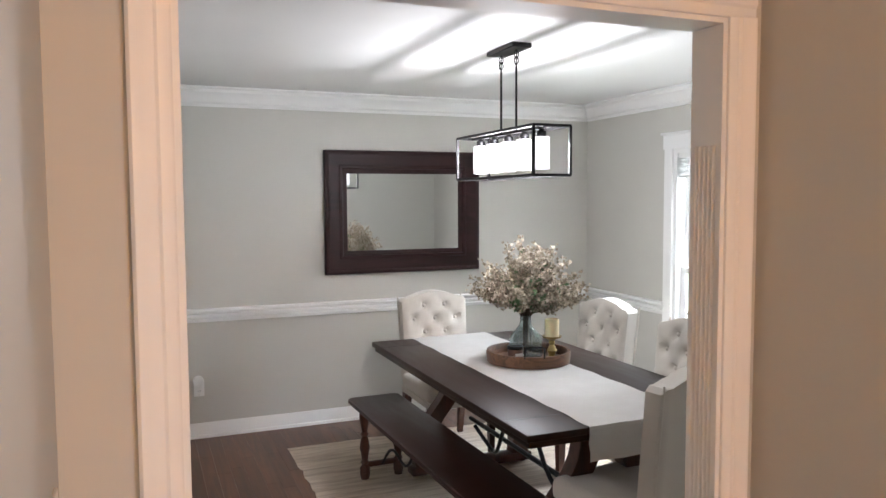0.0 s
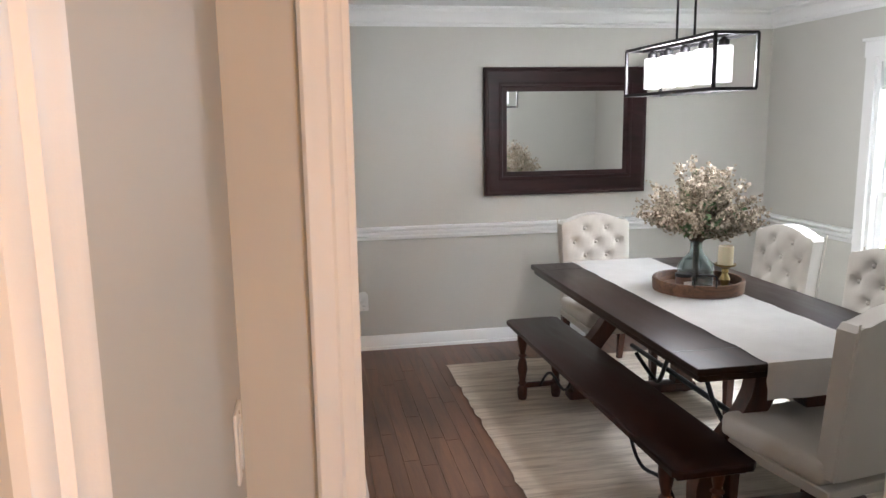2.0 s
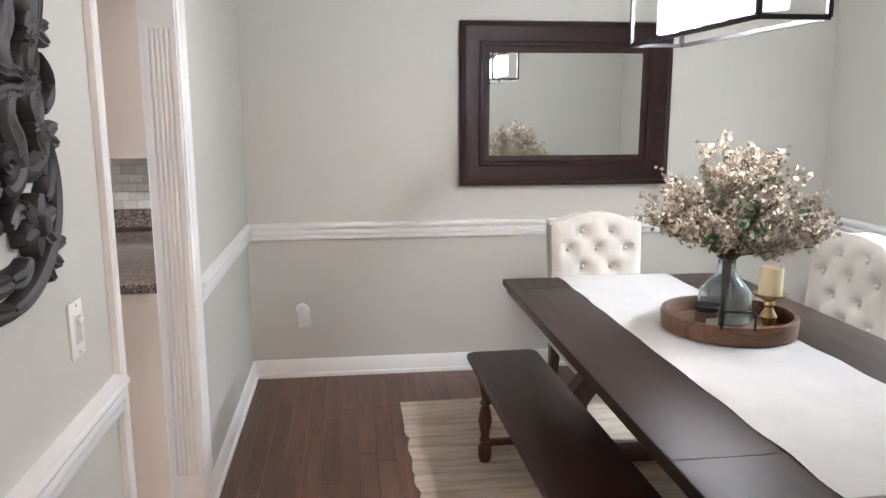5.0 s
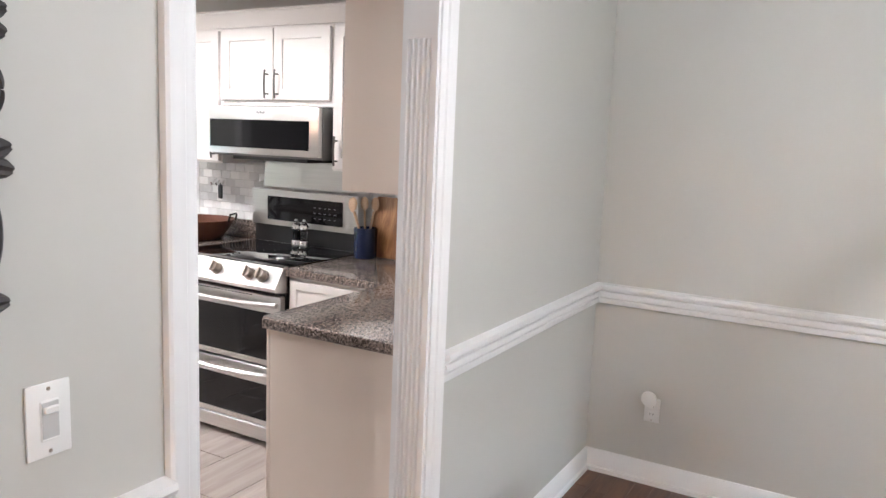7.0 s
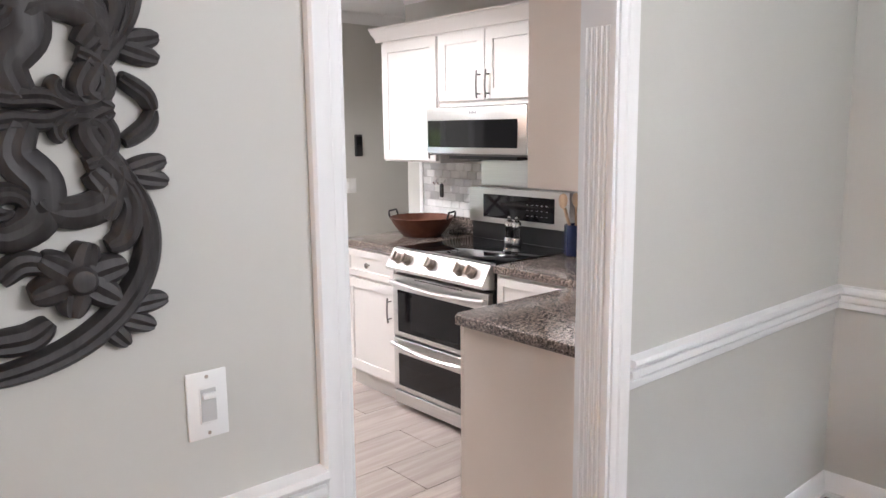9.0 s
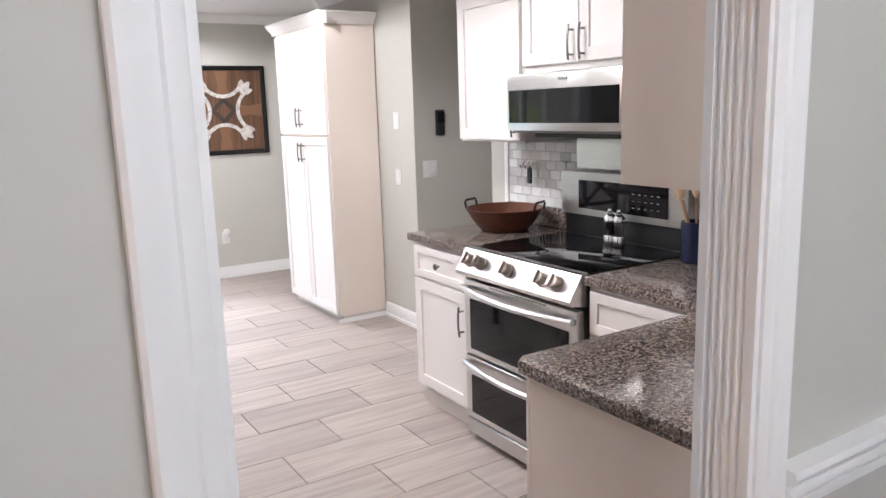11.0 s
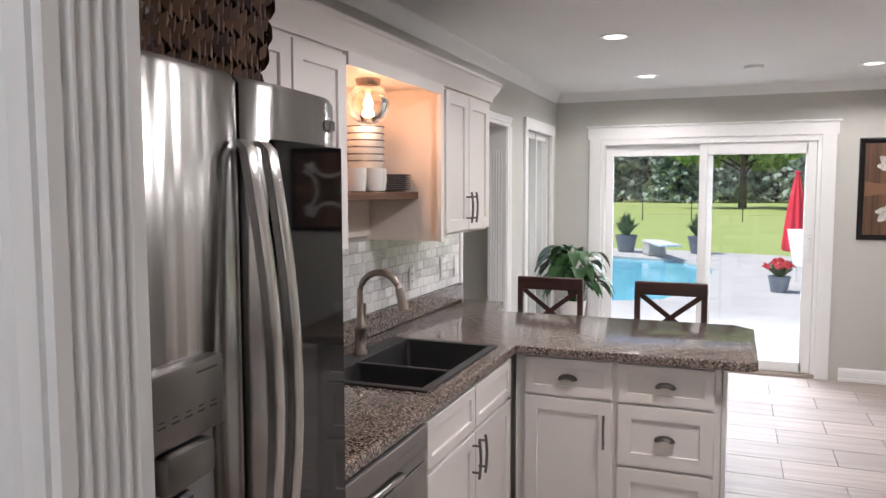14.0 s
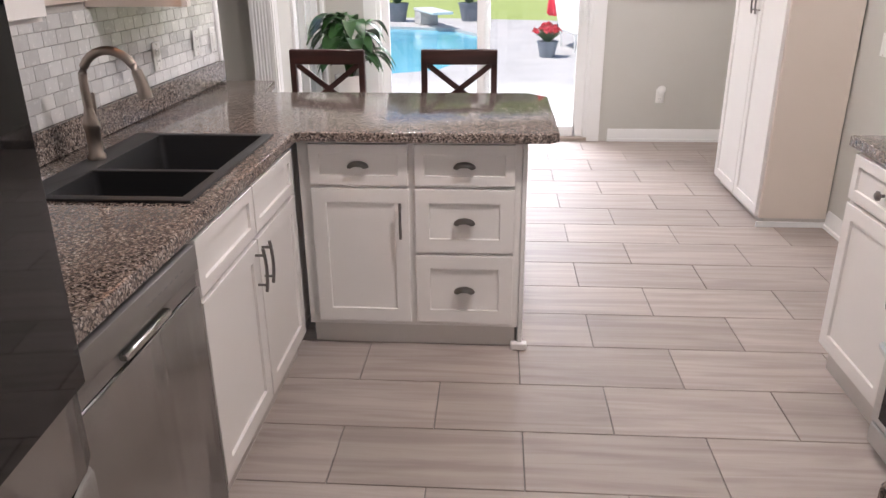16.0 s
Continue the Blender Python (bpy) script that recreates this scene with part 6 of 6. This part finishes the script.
# potted plant on a stand
pl = thing("potted_plant", pose(-5.30, 2.95, 0), "leafy green peace lily in a white pot", "plant")
part("stand", lathe(B(), [(0.12, 0.0), (0.12, 0.015), (0.02, 0.03), (0.02, 0.40), (0.12, 0.42), (0.12, 0.435)], 24), STOOL_WOOD, pl)
part("pot", lathe(B(), [(0.085, 0.437), (0.09, 0.44), (0.12, 0.62), (0.125, 0.64), (0.115, 0.64), (0.11, 0.60), (0.001, 0.60)], 28), WHITE_CERAMIC, pl, "white ceramic pot")
rnd = random.Random(8)
for k in range(64):
    a = rnd.uniform(0, 6.283)
    ln, up = rnd.uniform(0.03, 0.17), rnd.uniform(0.12, 0.46)
    L, wd = rnd.uniform(0.14, 0.22), rnd.uniform(0.042, 0.068)
    b = B()
    tip = Vector((ln * math.cos(a), ln * math.sin(a), 0.62 + up))
    tube(b, [(0.02 * math.cos(a), 0.02 * math.sin(a), 0.60), (0.45 * ln * math.cos(a), 0.45 * ln * math.sin(a), 0.62 + up * 0.75), tip], 0.003, 5)
    d = Vector((math.cos(a), math.sin(a), 0))
    s = Vector((-math.sin(a), math.cos(a), 0))
    prev = None
    for q in range(8):
        t = q / 7
        c = tip + d * L * t + Vector((0, 0, 0.06 * math.sin(t * 2.2) - 0.16 * t * t))
        hw_ = wd * math.sin(math.pi * min(1, 0.08 + 0.92 * t)) ** 0.8
        row = [b.verts.new(c - s * hw_ + Vector((0, 0, 0.012))), b.verts.new(c), b.verts.new(c + s * hw_ + Vector((0, 0, 0.012)))]
        if prev:
            b.faces.new((prev[0], prev[1], row[1], row[0]))
            b.faces.new((prev[1], prev[2], row[2], row[1]))
        prev = row
    part("leaf", b, LEAF, pl)

# recessed lights; the last one, unseen, is added to brighten the range side
for x, y in ((-3.41, 3.56), (-5.02, 3.56), (-5.0, 5.09), (-3.41, 5.09), (-1.45, 4.40)):
    rl = thing("recessed_light", pose(x, y, H), "lit round recessed ceiling light with white trim", "ceiling light", "recessed lights in the kitchen ceiling")
    part("trim_ring", lathe(B(), [(0.062, -0.004), (0.085, -0.006), (0.09, -0.002), (0.09, 0.0)], 28, cap=False), PLASTIC, rl)
    part("lens", lathe(B(), [(0.001, -0.003), (0.064, -0.003), (0.064, -0.001)], 28, cap=False), DISC_GLOW, rl)
    lamp("recessed_lamp", "SPOT", pose(x, y, H - 0.02), 47 if x < -2 else 92, (1, 0.95, 0.88), 0.06, angle=162)
sd = lathe(B(), [(0.06, -0.02), (0.065, -0.016), (0.065, 0.0)], 24)
solid("smoke_detector", sd, PLASTIC, "white round smoke detector on the ceiling", "detector", pose(-4.81, 4.32, H))

# hall lamp behind the walker
hl = thing("hall_ceiling_light", pose(0.95, -0.5, H), "warm flush hall ceiling light", "ceiling light")
part("base", lathe(B(), [(0.16, -0.02), (0.165, 0.0)], 28), NICKEL, hl)
part("diffuser", lathe(B(), [(0.001, -0.10), (0.08, -0.092), (0.14, -0.06), (0.155, -0.02)], 28, cap=False), glow("lit_warm_diffuser", (1.0, 0.62, 0.3), 4.0), hl)
lamp("hall_lamp", "POINT", pose(0.95, -0.5, H - 0.16), 44, (1.0, 0.43, 0.10), 0.12)


# carved wall panel
def smooth(pts, k=5):
    """A rounded line through a few points."""
    if len(pts) > 12:
        return pts
    out = []
    for i in range(len(pts) - 1):
        p0, p1, p2, p3 = (Vector(pts[max(0, min(len(pts) - 1, j))]) for j in (i - 1, i, i + 1, i + 2))
        for q in range(k):
            t = q / k
            out.append(tuple(0.5 * (2 * p1 + (p2 - p0) * t + (2 * p0 - 5 * p1 + 4 * p2 - p3) * t * t + (3 * p1 - p0 - 3 * p2 + p3) * t ** 3)))
    return out + [tuple(pts[-1])]


def carved_panel(m):
    o = thing("carved_wall_panel", m, "dark carved openwork scroll wall panel", "wall art")
    def scroll(pts, wd, name="scroll", d=0.03):
        """A rounded ribbon of carved wood; local x along the wall, z up, -y out."""
        pts = smooth(pts)
        b = B()
        n = len(pts)
        rings = []
        for i, (x, z) in enumerate(pts):
            a, c = pts[max(i - 1, 0)], pts[min(i + 1, n - 1)]
            t = Vector((c[0] - a[0], 0, c[1] - a[1])).normalized()
            nn = Vector((-t.z, 0, t.x))
            k = wd * 1.2 * (0.35 + 0.65 * math.sin(math.pi * min(1, 0.12 + 0.86 * i / (n - 1))) ** 0.6)
            p = Vector((x, 0, z))
            rings.append([b.verts.new(p + nn * s * k + Vector((0, y, 0))) for s, y in ((-1, 0), (-1, -d * 0.55), (-0.6, -d * 0.9), (-0.2, -d * 0.8), (0.2, -d * 0.98), (0.7, -d * 0.85), (1, -d * 0.5), (1, 0))])
        for a, c in zip(rings, rings[1:]):
            for k in range(8):
                b.faces.new((a[k], a[(k + 1) % 8], c[(k + 1) % 8], c[k]))
        b.faces.new(rings[0])
        b.faces.new(rings[-1][::-1])
        bmesh.ops.recalc_face_normals(b, faces=b.faces[:])
        part(name, b, CARVED, o)
    def arc(cx, cz, r0, r1, a0, a1, n=22):
        return [(cx + (r0 + (r1 - r0) * k / n) * math.cos(a0 + (a1 - a0) * k / n), cz + (r0 + (r1 - r0) * k / n) * math.sin(a0 + (a1 - a0) * k / n)) for k in range(n + 1)]
    pi = math.pi
    for mz in (1, -1):
        for mx in (1, -1):
            def S(p):
                return [(mx * x * 1.03, mz * z * 0.82) for x, z in p]
            # outer rim of the lobe and inner scrolls
            scroll(S(arc(0.0, -0.225, 0.235, 0.225, -pi / 2, 0.42, 30)), 0.018, "rim")
            scroll(S([(0.205, -0.135), (0.165, -0.075), (0.15, -0.03), (0.185, 0.0)]), 0.018)
            scroll(S([(0.20, -0.06), (0.235, -0.03), (0.245, 0.0)]), 0.012)
            scroll(S(arc(0.135, -0.045, 0.055, 0.02, -1.4, 3.6)), 0.014)
            scroll(S(arc(0.115, -0.125, 0.075, 0.05, 0.3, -2.4)), 0.022)
            scroll(S([(0.0, -0.035), (0.05, -0.02), (0.10, -0.02), (0.135, 0.0)]), 0.013)
            scroll(S([(0.07, -0.02), (0.055, -0.075), (0.085, -0.13), (0.075, -0.19), (0.035, -0.215), (0.01, -0.20)]), 0.026)
            scroll(S(arc(0.035, -0.165, 0.03, 0.006, 0, 5.6)), 0.014)
            scroll(S([(0.15, -0.11), (0.175, -0.155), (0.165, -0.20)]), 0.018)
            scroll(S([(0.19, -0.13), (0.205, -0.18), (0.19, -0.235), (0.165, -0.25)]), 0.018)
            scroll(S([(0.02, -0.29), (0.05, -0.265), (0.085, -0.275)]), 0.016)
            scroll(S([(0.0, -0.40), (0.05, -0.40), (0.08, -0.375)]), 0.018)
            for k in range(6):
                a = pi / 3 * k + 0.3
                scroll(S([(0.122 + 0.008 * math.cos(a), -0.305 + 0.008 * math.sin(a)), (0.122 + 0.035 * math.cos(a), -0.305 + 0.035 * math.sin(a)), (0.122 + 0.068 * math.cos(a), -0.305 + 0.068 * math.sin(a))]), 0.021, "petal", 0.034)
            bb = lathe(B(), [(0.022, 0.0), (0.022, 0.034), (0.016, 0.042), (0.001, 0.044)], 18, pose(mx * 0.1257, 0, mz * -0.2501, 90))
            part("flower_centre", bb, CARVED, o)
            for px, pz, an in ((0.20, -0.12, -0.25), (0.20, -0.115, 0.35), (0.17, -0.385, -0.5), (0.185, -0.37, 0.1), (0.15, -0.39, -1.0)):
                scroll(S([(px, pz), (px + 0.03 * math.cos(an), pz + 0.03 * math.sin(an)), (px + 0.062 * math.cos(an), pz + 0.062 * math.sin(an))]), 0.015, "leaf_tip", 0.024)
    return o


carved_panel(pose(DW, 3.045, 1.592, 0, 0, 90))


# ---- outside ----
gb = B()
GZ = -0.22
for x0, x1, y0, y1 in ((-900, 900, -900, 900),):
    vs = [gb.verts.new((x, y, GZ)) for x, y in ((x0, y0), (x1, y0), (x1, y1), (x0, y1))]
    gb.faces.new(vs)
tagged(new("ground", mesh_of(gb, "ground", GRASS)), "mown green lawn reaching to the trees", "ground", kind="structure")
# pool deck with pool opening
POOL = [(-11.3, -2.5), (-10.3, 0.0), (-10.0, 2.0), (-10.7, 3.2), (-12.3, 3.75), (-15.6, 3.85), (-17.2, 3.1), (-17.8, 1.5), (-17.4, -1.5), (-15.5, -3.4), (-13.2, -3.6)]
db = slab(B(), [(KW - 0.17, -7), (KW - 0.17, 9), (-14.0, 8.5), (-19.0, 6.6), (-20.4, 2.0), (-20.0, -6)], GZ + 0.002, -0.10, [POOL])
tagged(new("patio", mesh_of(db, "patio", CONCRETE)), "pale concrete patio round the pool", "patio", kind="structure")
pb = B()
pb.faces.new([pb.verts.new((x * 1.0, y * 1.0, -0.16)) for x, y in POOL])
bmesh.ops.recalc_face_normals(pb, faces=pb.faces[:])
if pb.faces[:][0].normal.z < 0:
    bmesh.ops.reverse_faces(pb, faces=pb.faces[:])
tagged(new("pool_water", mesh_of(pb, "pool_water", WATER)), "bright turquoise swimming pool water", "water", kind="structure")


def leaf_cloud(bm, rnd, centre, radii, count, size, flat=0.0):
    c = Vector(centre)
    for _ in range(count):
        d = Vector((rnd.gauss(0, 1), rnd.gauss(0, 1), rnd.gauss(0, 1))).normalized() * (rnd.random() ** 0.45)
        p = c + Vector((d.x * radii[0], d.y * radii[1], d.z * radii[2]))
        R = Euler((rnd.uniform(-1, 1) * (1 - flat) * 3, rnd.uniform(-1, 1) * (1 - flat) * 3, rnd.uniform(0, 6))).to_matrix()
        s = size * rnd.uniform(0.6, 1.4)
        bm.faces.new([bm.verts.new(p + R @ Vector(q) * s) for q in ((-0.5, 0, 0), (0, -0.32, 0.1), (0.6, 0, 0), (0, 0.32, 0.1))])


def evergreen(m, label, seed, h=17):
    rnd = random.Random(seed)
    t = thing("evergreen_tree", m, label, "tree", "evergreens along the field edge")
    part("trunk", lathe(B(), [(0.28, 0), (0.2, h * 0.4), (0.05, h * 0.97)], 8), BARK, t)
    b = B()
    for k in range(46):
        z = 0.8 + (h - 1.2) * (k / 45)
        r = 3.6 * (1 - k / 46) ** 0.8 + 0.25
        n = int(7 + 5 * (1 - k / 46))
        for q in range(n):
            a = rnd.uniform(0, 6.283)
            rr = r * rnd.uniform(0.75, 1.15)
            for w in range(5):
                s = (w + 1) / 5
                leaf_cloud(b, rnd, (rr * s * math.cos(a), rr * s * math.sin(a), z - 0.5 * s * s + rnd.uniform(-0.1, 0.1)), (0.35, 0.35, 0.2), 3, 0.75, 0.6)
    part("crown", b, PINE, t)
    return t


def broadleaf(m, label, seed, h=15, size=0.55, mat_=None):
    rnd = random.Random(seed)
    t = thing("broadleaf_tree", m, label, "tree", "leafy trees")
    tb = B()
    lathe(tb, [(0.38, 0), (0.28, h * 0.15), (0.22, h * 0.35), (0.08, h * 0.8)], 10)
    cb = B()
    for k in range(26):
        a, z0 = rnd.uniform(0, 6.283), h * rnd.uniform(0.16, 0.75)
        L = h * 0.36 * (1.15 - z0 / h * 0.8) * rnd.uniform(0.7, 1.1)
        pts = [Vector((0, 0, z0))]
        for q in range(1, 5):
            pts.append(Vector((L * q / 4 * math.cos(a + 0.1 * q), L * q / 4 * math.sin(a + 0.1 * q), z0 + L * 0.45 * (q / 4) ** 0.8)))
        tube(tb, pts, 0.11, 5, 0.02)
        for q in range(2, 5):
            for w in range(3):
                leaf_cloud(cb, rnd, pts[q] + Vector((rnd.gauss(0, 0.7), rnd.gauss(0, 0.7), rnd.gauss(0, 0.5))), (1.25, 1.25, 0.75), 70, size)
    part("trunk", tb, BARK, t)
    part("crown", cb, mat_ or BROADLEAF, t)
    return t


ev = evergreen(pose(-100, -10.0, GZ), "blue-green spruce in a row beyond the field", 1)
rnd = random.Random(21)
for k, y in enumerate((-46, -41, -36, -31.5, -27, -22.5, -18.5, -14, -6.5, -2.5, 1.5, 5.0, 9, 13, 17.5, 22, 27, 32)):
    copy_thing(ev, pose(-100 + rnd.uniform(-4, 4), y, GZ, 0, 0, rnd.uniform(0, 360)))
bt_ = broadleaf(pose(-62, 10.5, GZ), "fresh green maple beside the field", 4, 17)
for x, y in ((-70, 4.8), (-66, 17), (-78, 25), (-82, -30), (26, 8), (31, 0.5), (30, 15), (-8, -24), (-2, -30), (-15, -27), (38, -10)):
    copy_thing(bt_, pose(x, y, GZ, 0, 0, rnd.uniform(0, 360)))
# field fence
fe = thing("field_fence", pose(-42, 0, GZ), "thin wire fence across the field", "fence")
pm = mesh_of(lathe(B(), [(0.03, 0), (0.03, 1.15)], 6), "post", BARK)
for k in range(20):
    piece("post", pm, fe, pose(0, -24 + 2.6 * k, 0))
for z in (0.35, 0.75, 1.1):
    part("wire", tube(B(), [(0, -24, z), (0, 25.4, z)], 0.006, 4), NICKEL, fe)
# umbrella
um = thing("patio_umbrella", pose(-17.0, 5.47, -0.10), "closed red patio umbrella standing on the patio", "umbrella")
part("pole", tube(B(), [(0, 0, 0.05), (0, 0, 2.02)], 0.022, 10), BLACK_METAL, um)
part("base", lathe(B(), [(0.25, 0), (0.25, 0.05), (0.05, 0.08), (0.03, 0.16)], 20), BLACK_METAL, um)
b = B()
n = 40
rings = []
for z, r in ((0.30, 0.20), (0.36, 0.255), (0.6, 0.235), (0.9, 0.205), (1.25, 0.165), (1.6, 0.11), (1.85, 0.065), (1.95, 0.04), (2.03, 0.05), (2.06, 0.01)):
    rings.append([b.verts.new((r * (1 + 0.16 * math.sin(8 * 2 * math.pi * k / n)) * math.cos(2 * math.pi * k / n), r * (1 + 0.16 * math.sin(8 * 2 * math.pi * k / n)) * math.sin(2 * math.pi * k / n), z)) for k in range(n)])
for a, c in zip(rings, rings[1:]):
    for k in range(n):
        b.faces.new((a[k], a[(k + 1) % n], c[(k + 1) % n], c[k]))
part("canopy", b, PLASTER, um, "folded red canvas canopy")


def planter(name, x, y, z, label, r, h, leaf, seed, spread, up, flower=None, pot=SLATE):
    rnd = random.Random(seed)
    p = thing(name, pose(x, y, z), label, "planter")
    part("pot", lathe(B(), [(r * 0.7, 0), (r * 0.72, 0.01), (r, h * 0.92), (r * 1.06, h * 0.93), (r * 1.06, h), (r * 0.9, h), (r * 0.85, h * 0.9), (0.001, h * 0.9)], 24), pot, p)
    b = B()
    for k in range(170):
        a, e = rnd.uniform(0, 6.283), rnd.uniform(0.15, 1.0)
        d = Vector((math.cos(a) * spread * e, math.sin(a) * spread * e, h + up * (1.1 - 0.6 * e) * rnd.uniform(0.7, 1.1)))
        s = Vector((-math.sin(a), math.cos(a), 0)) * 0.025
        o = Vector((d.x * 0.12, d.y * 0.12, h * 0.9))
        mid = (o + d) / 2 + Vector((0, 0, 0.12 * up))
        b.faces.new([b.verts.new(v) for v in (o, mid - s, d, mid + s)])
    part("foliage", b, leaf, p)
    if flower:
        f = B()
        for k in range(26):
            a, e = rnd.uniform(0, 6.283), rnd.uniform(0.1, 1)
            leaf_cloud(f, rnd, (math.cos(a) * spread * e, math.sin(a) * spread * e, h + up * (1.05 - 0.5 * e)), (0.05, 0.05, 0.04), 16, 0.05)
        part("blooms", f, flower, p, "red flower heads")
    return p


planter("patio_planter", -19.3, 3.38, -0.10, "potted grassy shrub at the pool edge", 0.28, 0.45, SHRUB, 3, 0.45, 0.62)
planter("patio_planter", -19.2, 1.55, -0.10, "potted grassy shrub at the pool edge", 0.28, 0.45, SHRUB, 6, 0.45, 0.6)
planter("flower_pot", -12.2, 4.92, -0.10, "grey-blue pot of red and white flowers", 0.17, 0.26, SHRUB, 9, 0.26, 0.26, RED_FLOWER)
# diving board
dv = thing("diving_board", pose(-18.4, 2.35, -0.10, 0, 0, 20), "short white diving board at the pool end", "diving board")
part("stand", box(B(), -0.3, 0.3, -0.22, 0.22, 0, 0.32, 0.02), CONCRETE, dv)
part("board", box(B(), -0.3, 1.5, -0.24, 0.24, 0.322, 0.38, 0.01), PLASTIC, dv)
# chaise
cz = thing("sun_chair", pose(-13.6, 5.55, -0.10, 0, 0, 100), "white reclining patio chair beside the pool", "chair")
part("seat", box(B(), -0.3, 0.3, -0.9, 0.25, 0.30, 0.34, 0.01), PLASTIC, cz)
part("backrest", box(B(), -0.3, 0.3, 0.0, 0.75, -0.02, 0.02, 0.01, 1, pose(0, 0.24, 0.33, 52)), PLASTIC, cz)
for x in (-0.27, 0.27):
    for y in (-0.8, 0.15):
        part("leg", tube(B(), [(x, y, 0.0), (x, y, 0.31)], 0.018, 8), PLASTIC, cz)

# ---- floor pieces, tiles ----
# kitchen floor tiles, 0.61 x 0.302, staggered by half
TLX, TLY, GAP = 0.302, 0.612, 0.004
tile_me = mesh_of(box(B(), -TLX / 2 + GAP / 2, TLX / 2 - GAP / 2, -TLY / 2 + GAP / 2, TLY / 2 - GAP / 2, -0.008, 0.0, 0.0012), "tile", FLOOR_TILE)
rest = B()
count = 0
k0 = -16
for k in range(-6, 22):
    xc = -1.28 - TLX * (k + 0.5)
    off = 3.59 if k % 2 == 0 else 3.90
    for j in range(-6, 8):
        yc = off + TLY * (j + 0.5)
        x0, x1, y0, y1 = xc - TLX / 2, xc + TLX / 2, yc - TLY / 2, yc + TLY / 2
        if x1 <= KW or x0 >= 0.355 or y1 <= 0.9 or y0 >= 7.6:
            continue
        inside = x0 >= KW and x1 <= 0.355 and y0 >= KS - 0.9 and y1 <= 6.5
        if inside and count < 290 and y0 > 2.4:
            piece("tile", tile_me, floor_kitchen, pose(xc, yc, 0))
            count += 1
        else:
            x0, x1, y0, y1 = max(x0, KW - 0.1), min(x1, 0.40), max(y0, 0.9), min(y1, 7.6)
            if x1 - x0 > 0.01 and y1 - y0 > 0.01:
                box(rest, x0 + GAP / 2, x1 - GAP / 2, y0 + GAP / 2, y1 - GAP / 2, -0.008, 0.0)
tagged(part("edge_tiles", rest, FLOOR_TILE, floor_kitchen), kind="stuff")
# oak strips of the dining room and hall, running along y
rnd = random.Random(2)
PW = 0.083
sizes = [0.62, 0.85, 1.1, 1.35]
strips = [mesh_of(box(B(), -PW / 2 + 0.0006, PW / 2 - 0.0006, -s / 2 + 0.0006, s / 2 - 0.0006, -0.012, 0.0, 0.0008), "plank", OAK) for s in sizes]
rest = B()
count = 0
x = 0.17 + PW / 2
while x < DE:
    y = -1.6 - rnd.uniform(0, 0.8)
    top_y = DN if x > KE + 0.04 else DS - 0.1
    while y < top_y:
        i = rnd.randrange(4)
        s = sizes[i]
        if y + s > top_y:
            if top_y - y > 0.02:
                box(rest, x - PW / 2 + 0.0006, x + PW / 2 - 0.0006, y + 0.0006, top_y, -0.012, 0.0)
        elif y > 1.2 and x < 2.3 and count < 290 and (x > 0.5 or not (OP0 - 0.1 < y < OP1 + 0.1)):
            piece("plank", strips[i], floor_dining, pose(x, y + s / 2, 0))
            count += 1
        else:
            box(rest, x - PW / 2 + 0.0006, x + PW / 2 - 0.0006, max(y, -1.6) + 0.0006, y + s - 0.0006, -0.012, 0.0)
        y += s
    x += PW
tagged(part("other_planks", rest, OAK, floor_dining), kind="stuff")


# backsplash tiles
def splash(name, x0, x1, z0, z1, wall, out, label, tw=0.078, th=0.0475):
    bed = structure(name, box(B(), x0, x1, min(wall, wall + out * 0.003), max(wall, wall + out * 0.003), z0, z1), LIGHT_GROUT, label, "backsplash")
    me = mesh_of(box(B(), -tw / 2 + 0.001, tw / 2 - 0.001, -0.003, 0.003, -th / 2 + 0.001, th / 2 - 0.001, 0.001), "tile", SPLASH)
    rest = B()
    n = 0
    j = 0
    z = z0 + th / 2
    while z + th / 2 <= z1 + 0.001:
        x = x0 + tw / 2 + (tw / 2 if j % 2 else 0)
        if j % 2:
            box(rest, x0, x0 + tw / 2 - 0.001, wall + out * 0.003 - 0.003 if out < 0 else wall, wall if out < 0 else wall + 0.006, z - th / 2 + 0.001, z + th / 2 - 0.001)
        while x + tw / 2 <= x1 + 0.001:
            if n < 295:
                piece("tile", me, bed, pose(x, wall + out * 0.0055, z, random.uniform(-0.5, 0.5), 0, random.uniform(-0.4, 0.4)))
                n += 1
            else:
                box(rest, x - tw / 2 + 0.001, x + tw / 2 - 0.001, wall + out * 0.0055 - 0.003, wall + out * 0.0055 + 0.003, z - th / 2 + 0.001, z + th / 2 - 0.001)
            x += tw
        z += th
        j += 1
    tagged(part("cut_tiles", rest, SPLASH, bed), kind="stuff")


splash("backsplash_sink", -3.27, -0.46, 1.016, 1.374, KS, 1, "pearly brick-pattern mosaic backsplash behind the sink")
splash("backsplash_range", -2.11, KE, 1.016, 1.384, KN, -1, "pearly brick-pattern mosaic backsplash behind the range")
structure("backsplash_trim", box(B(), -3.30, -3.275, KS, KS + 0.012, 0.914, 1.375), TRIM, "white tile edge trim", "trim")
structure("backsplash_trim_range", box(B(), -2.145, -2.112, KN - 0.012, KN, 0.914, 1.385), TRIM, "white tile edge trim", "trim")
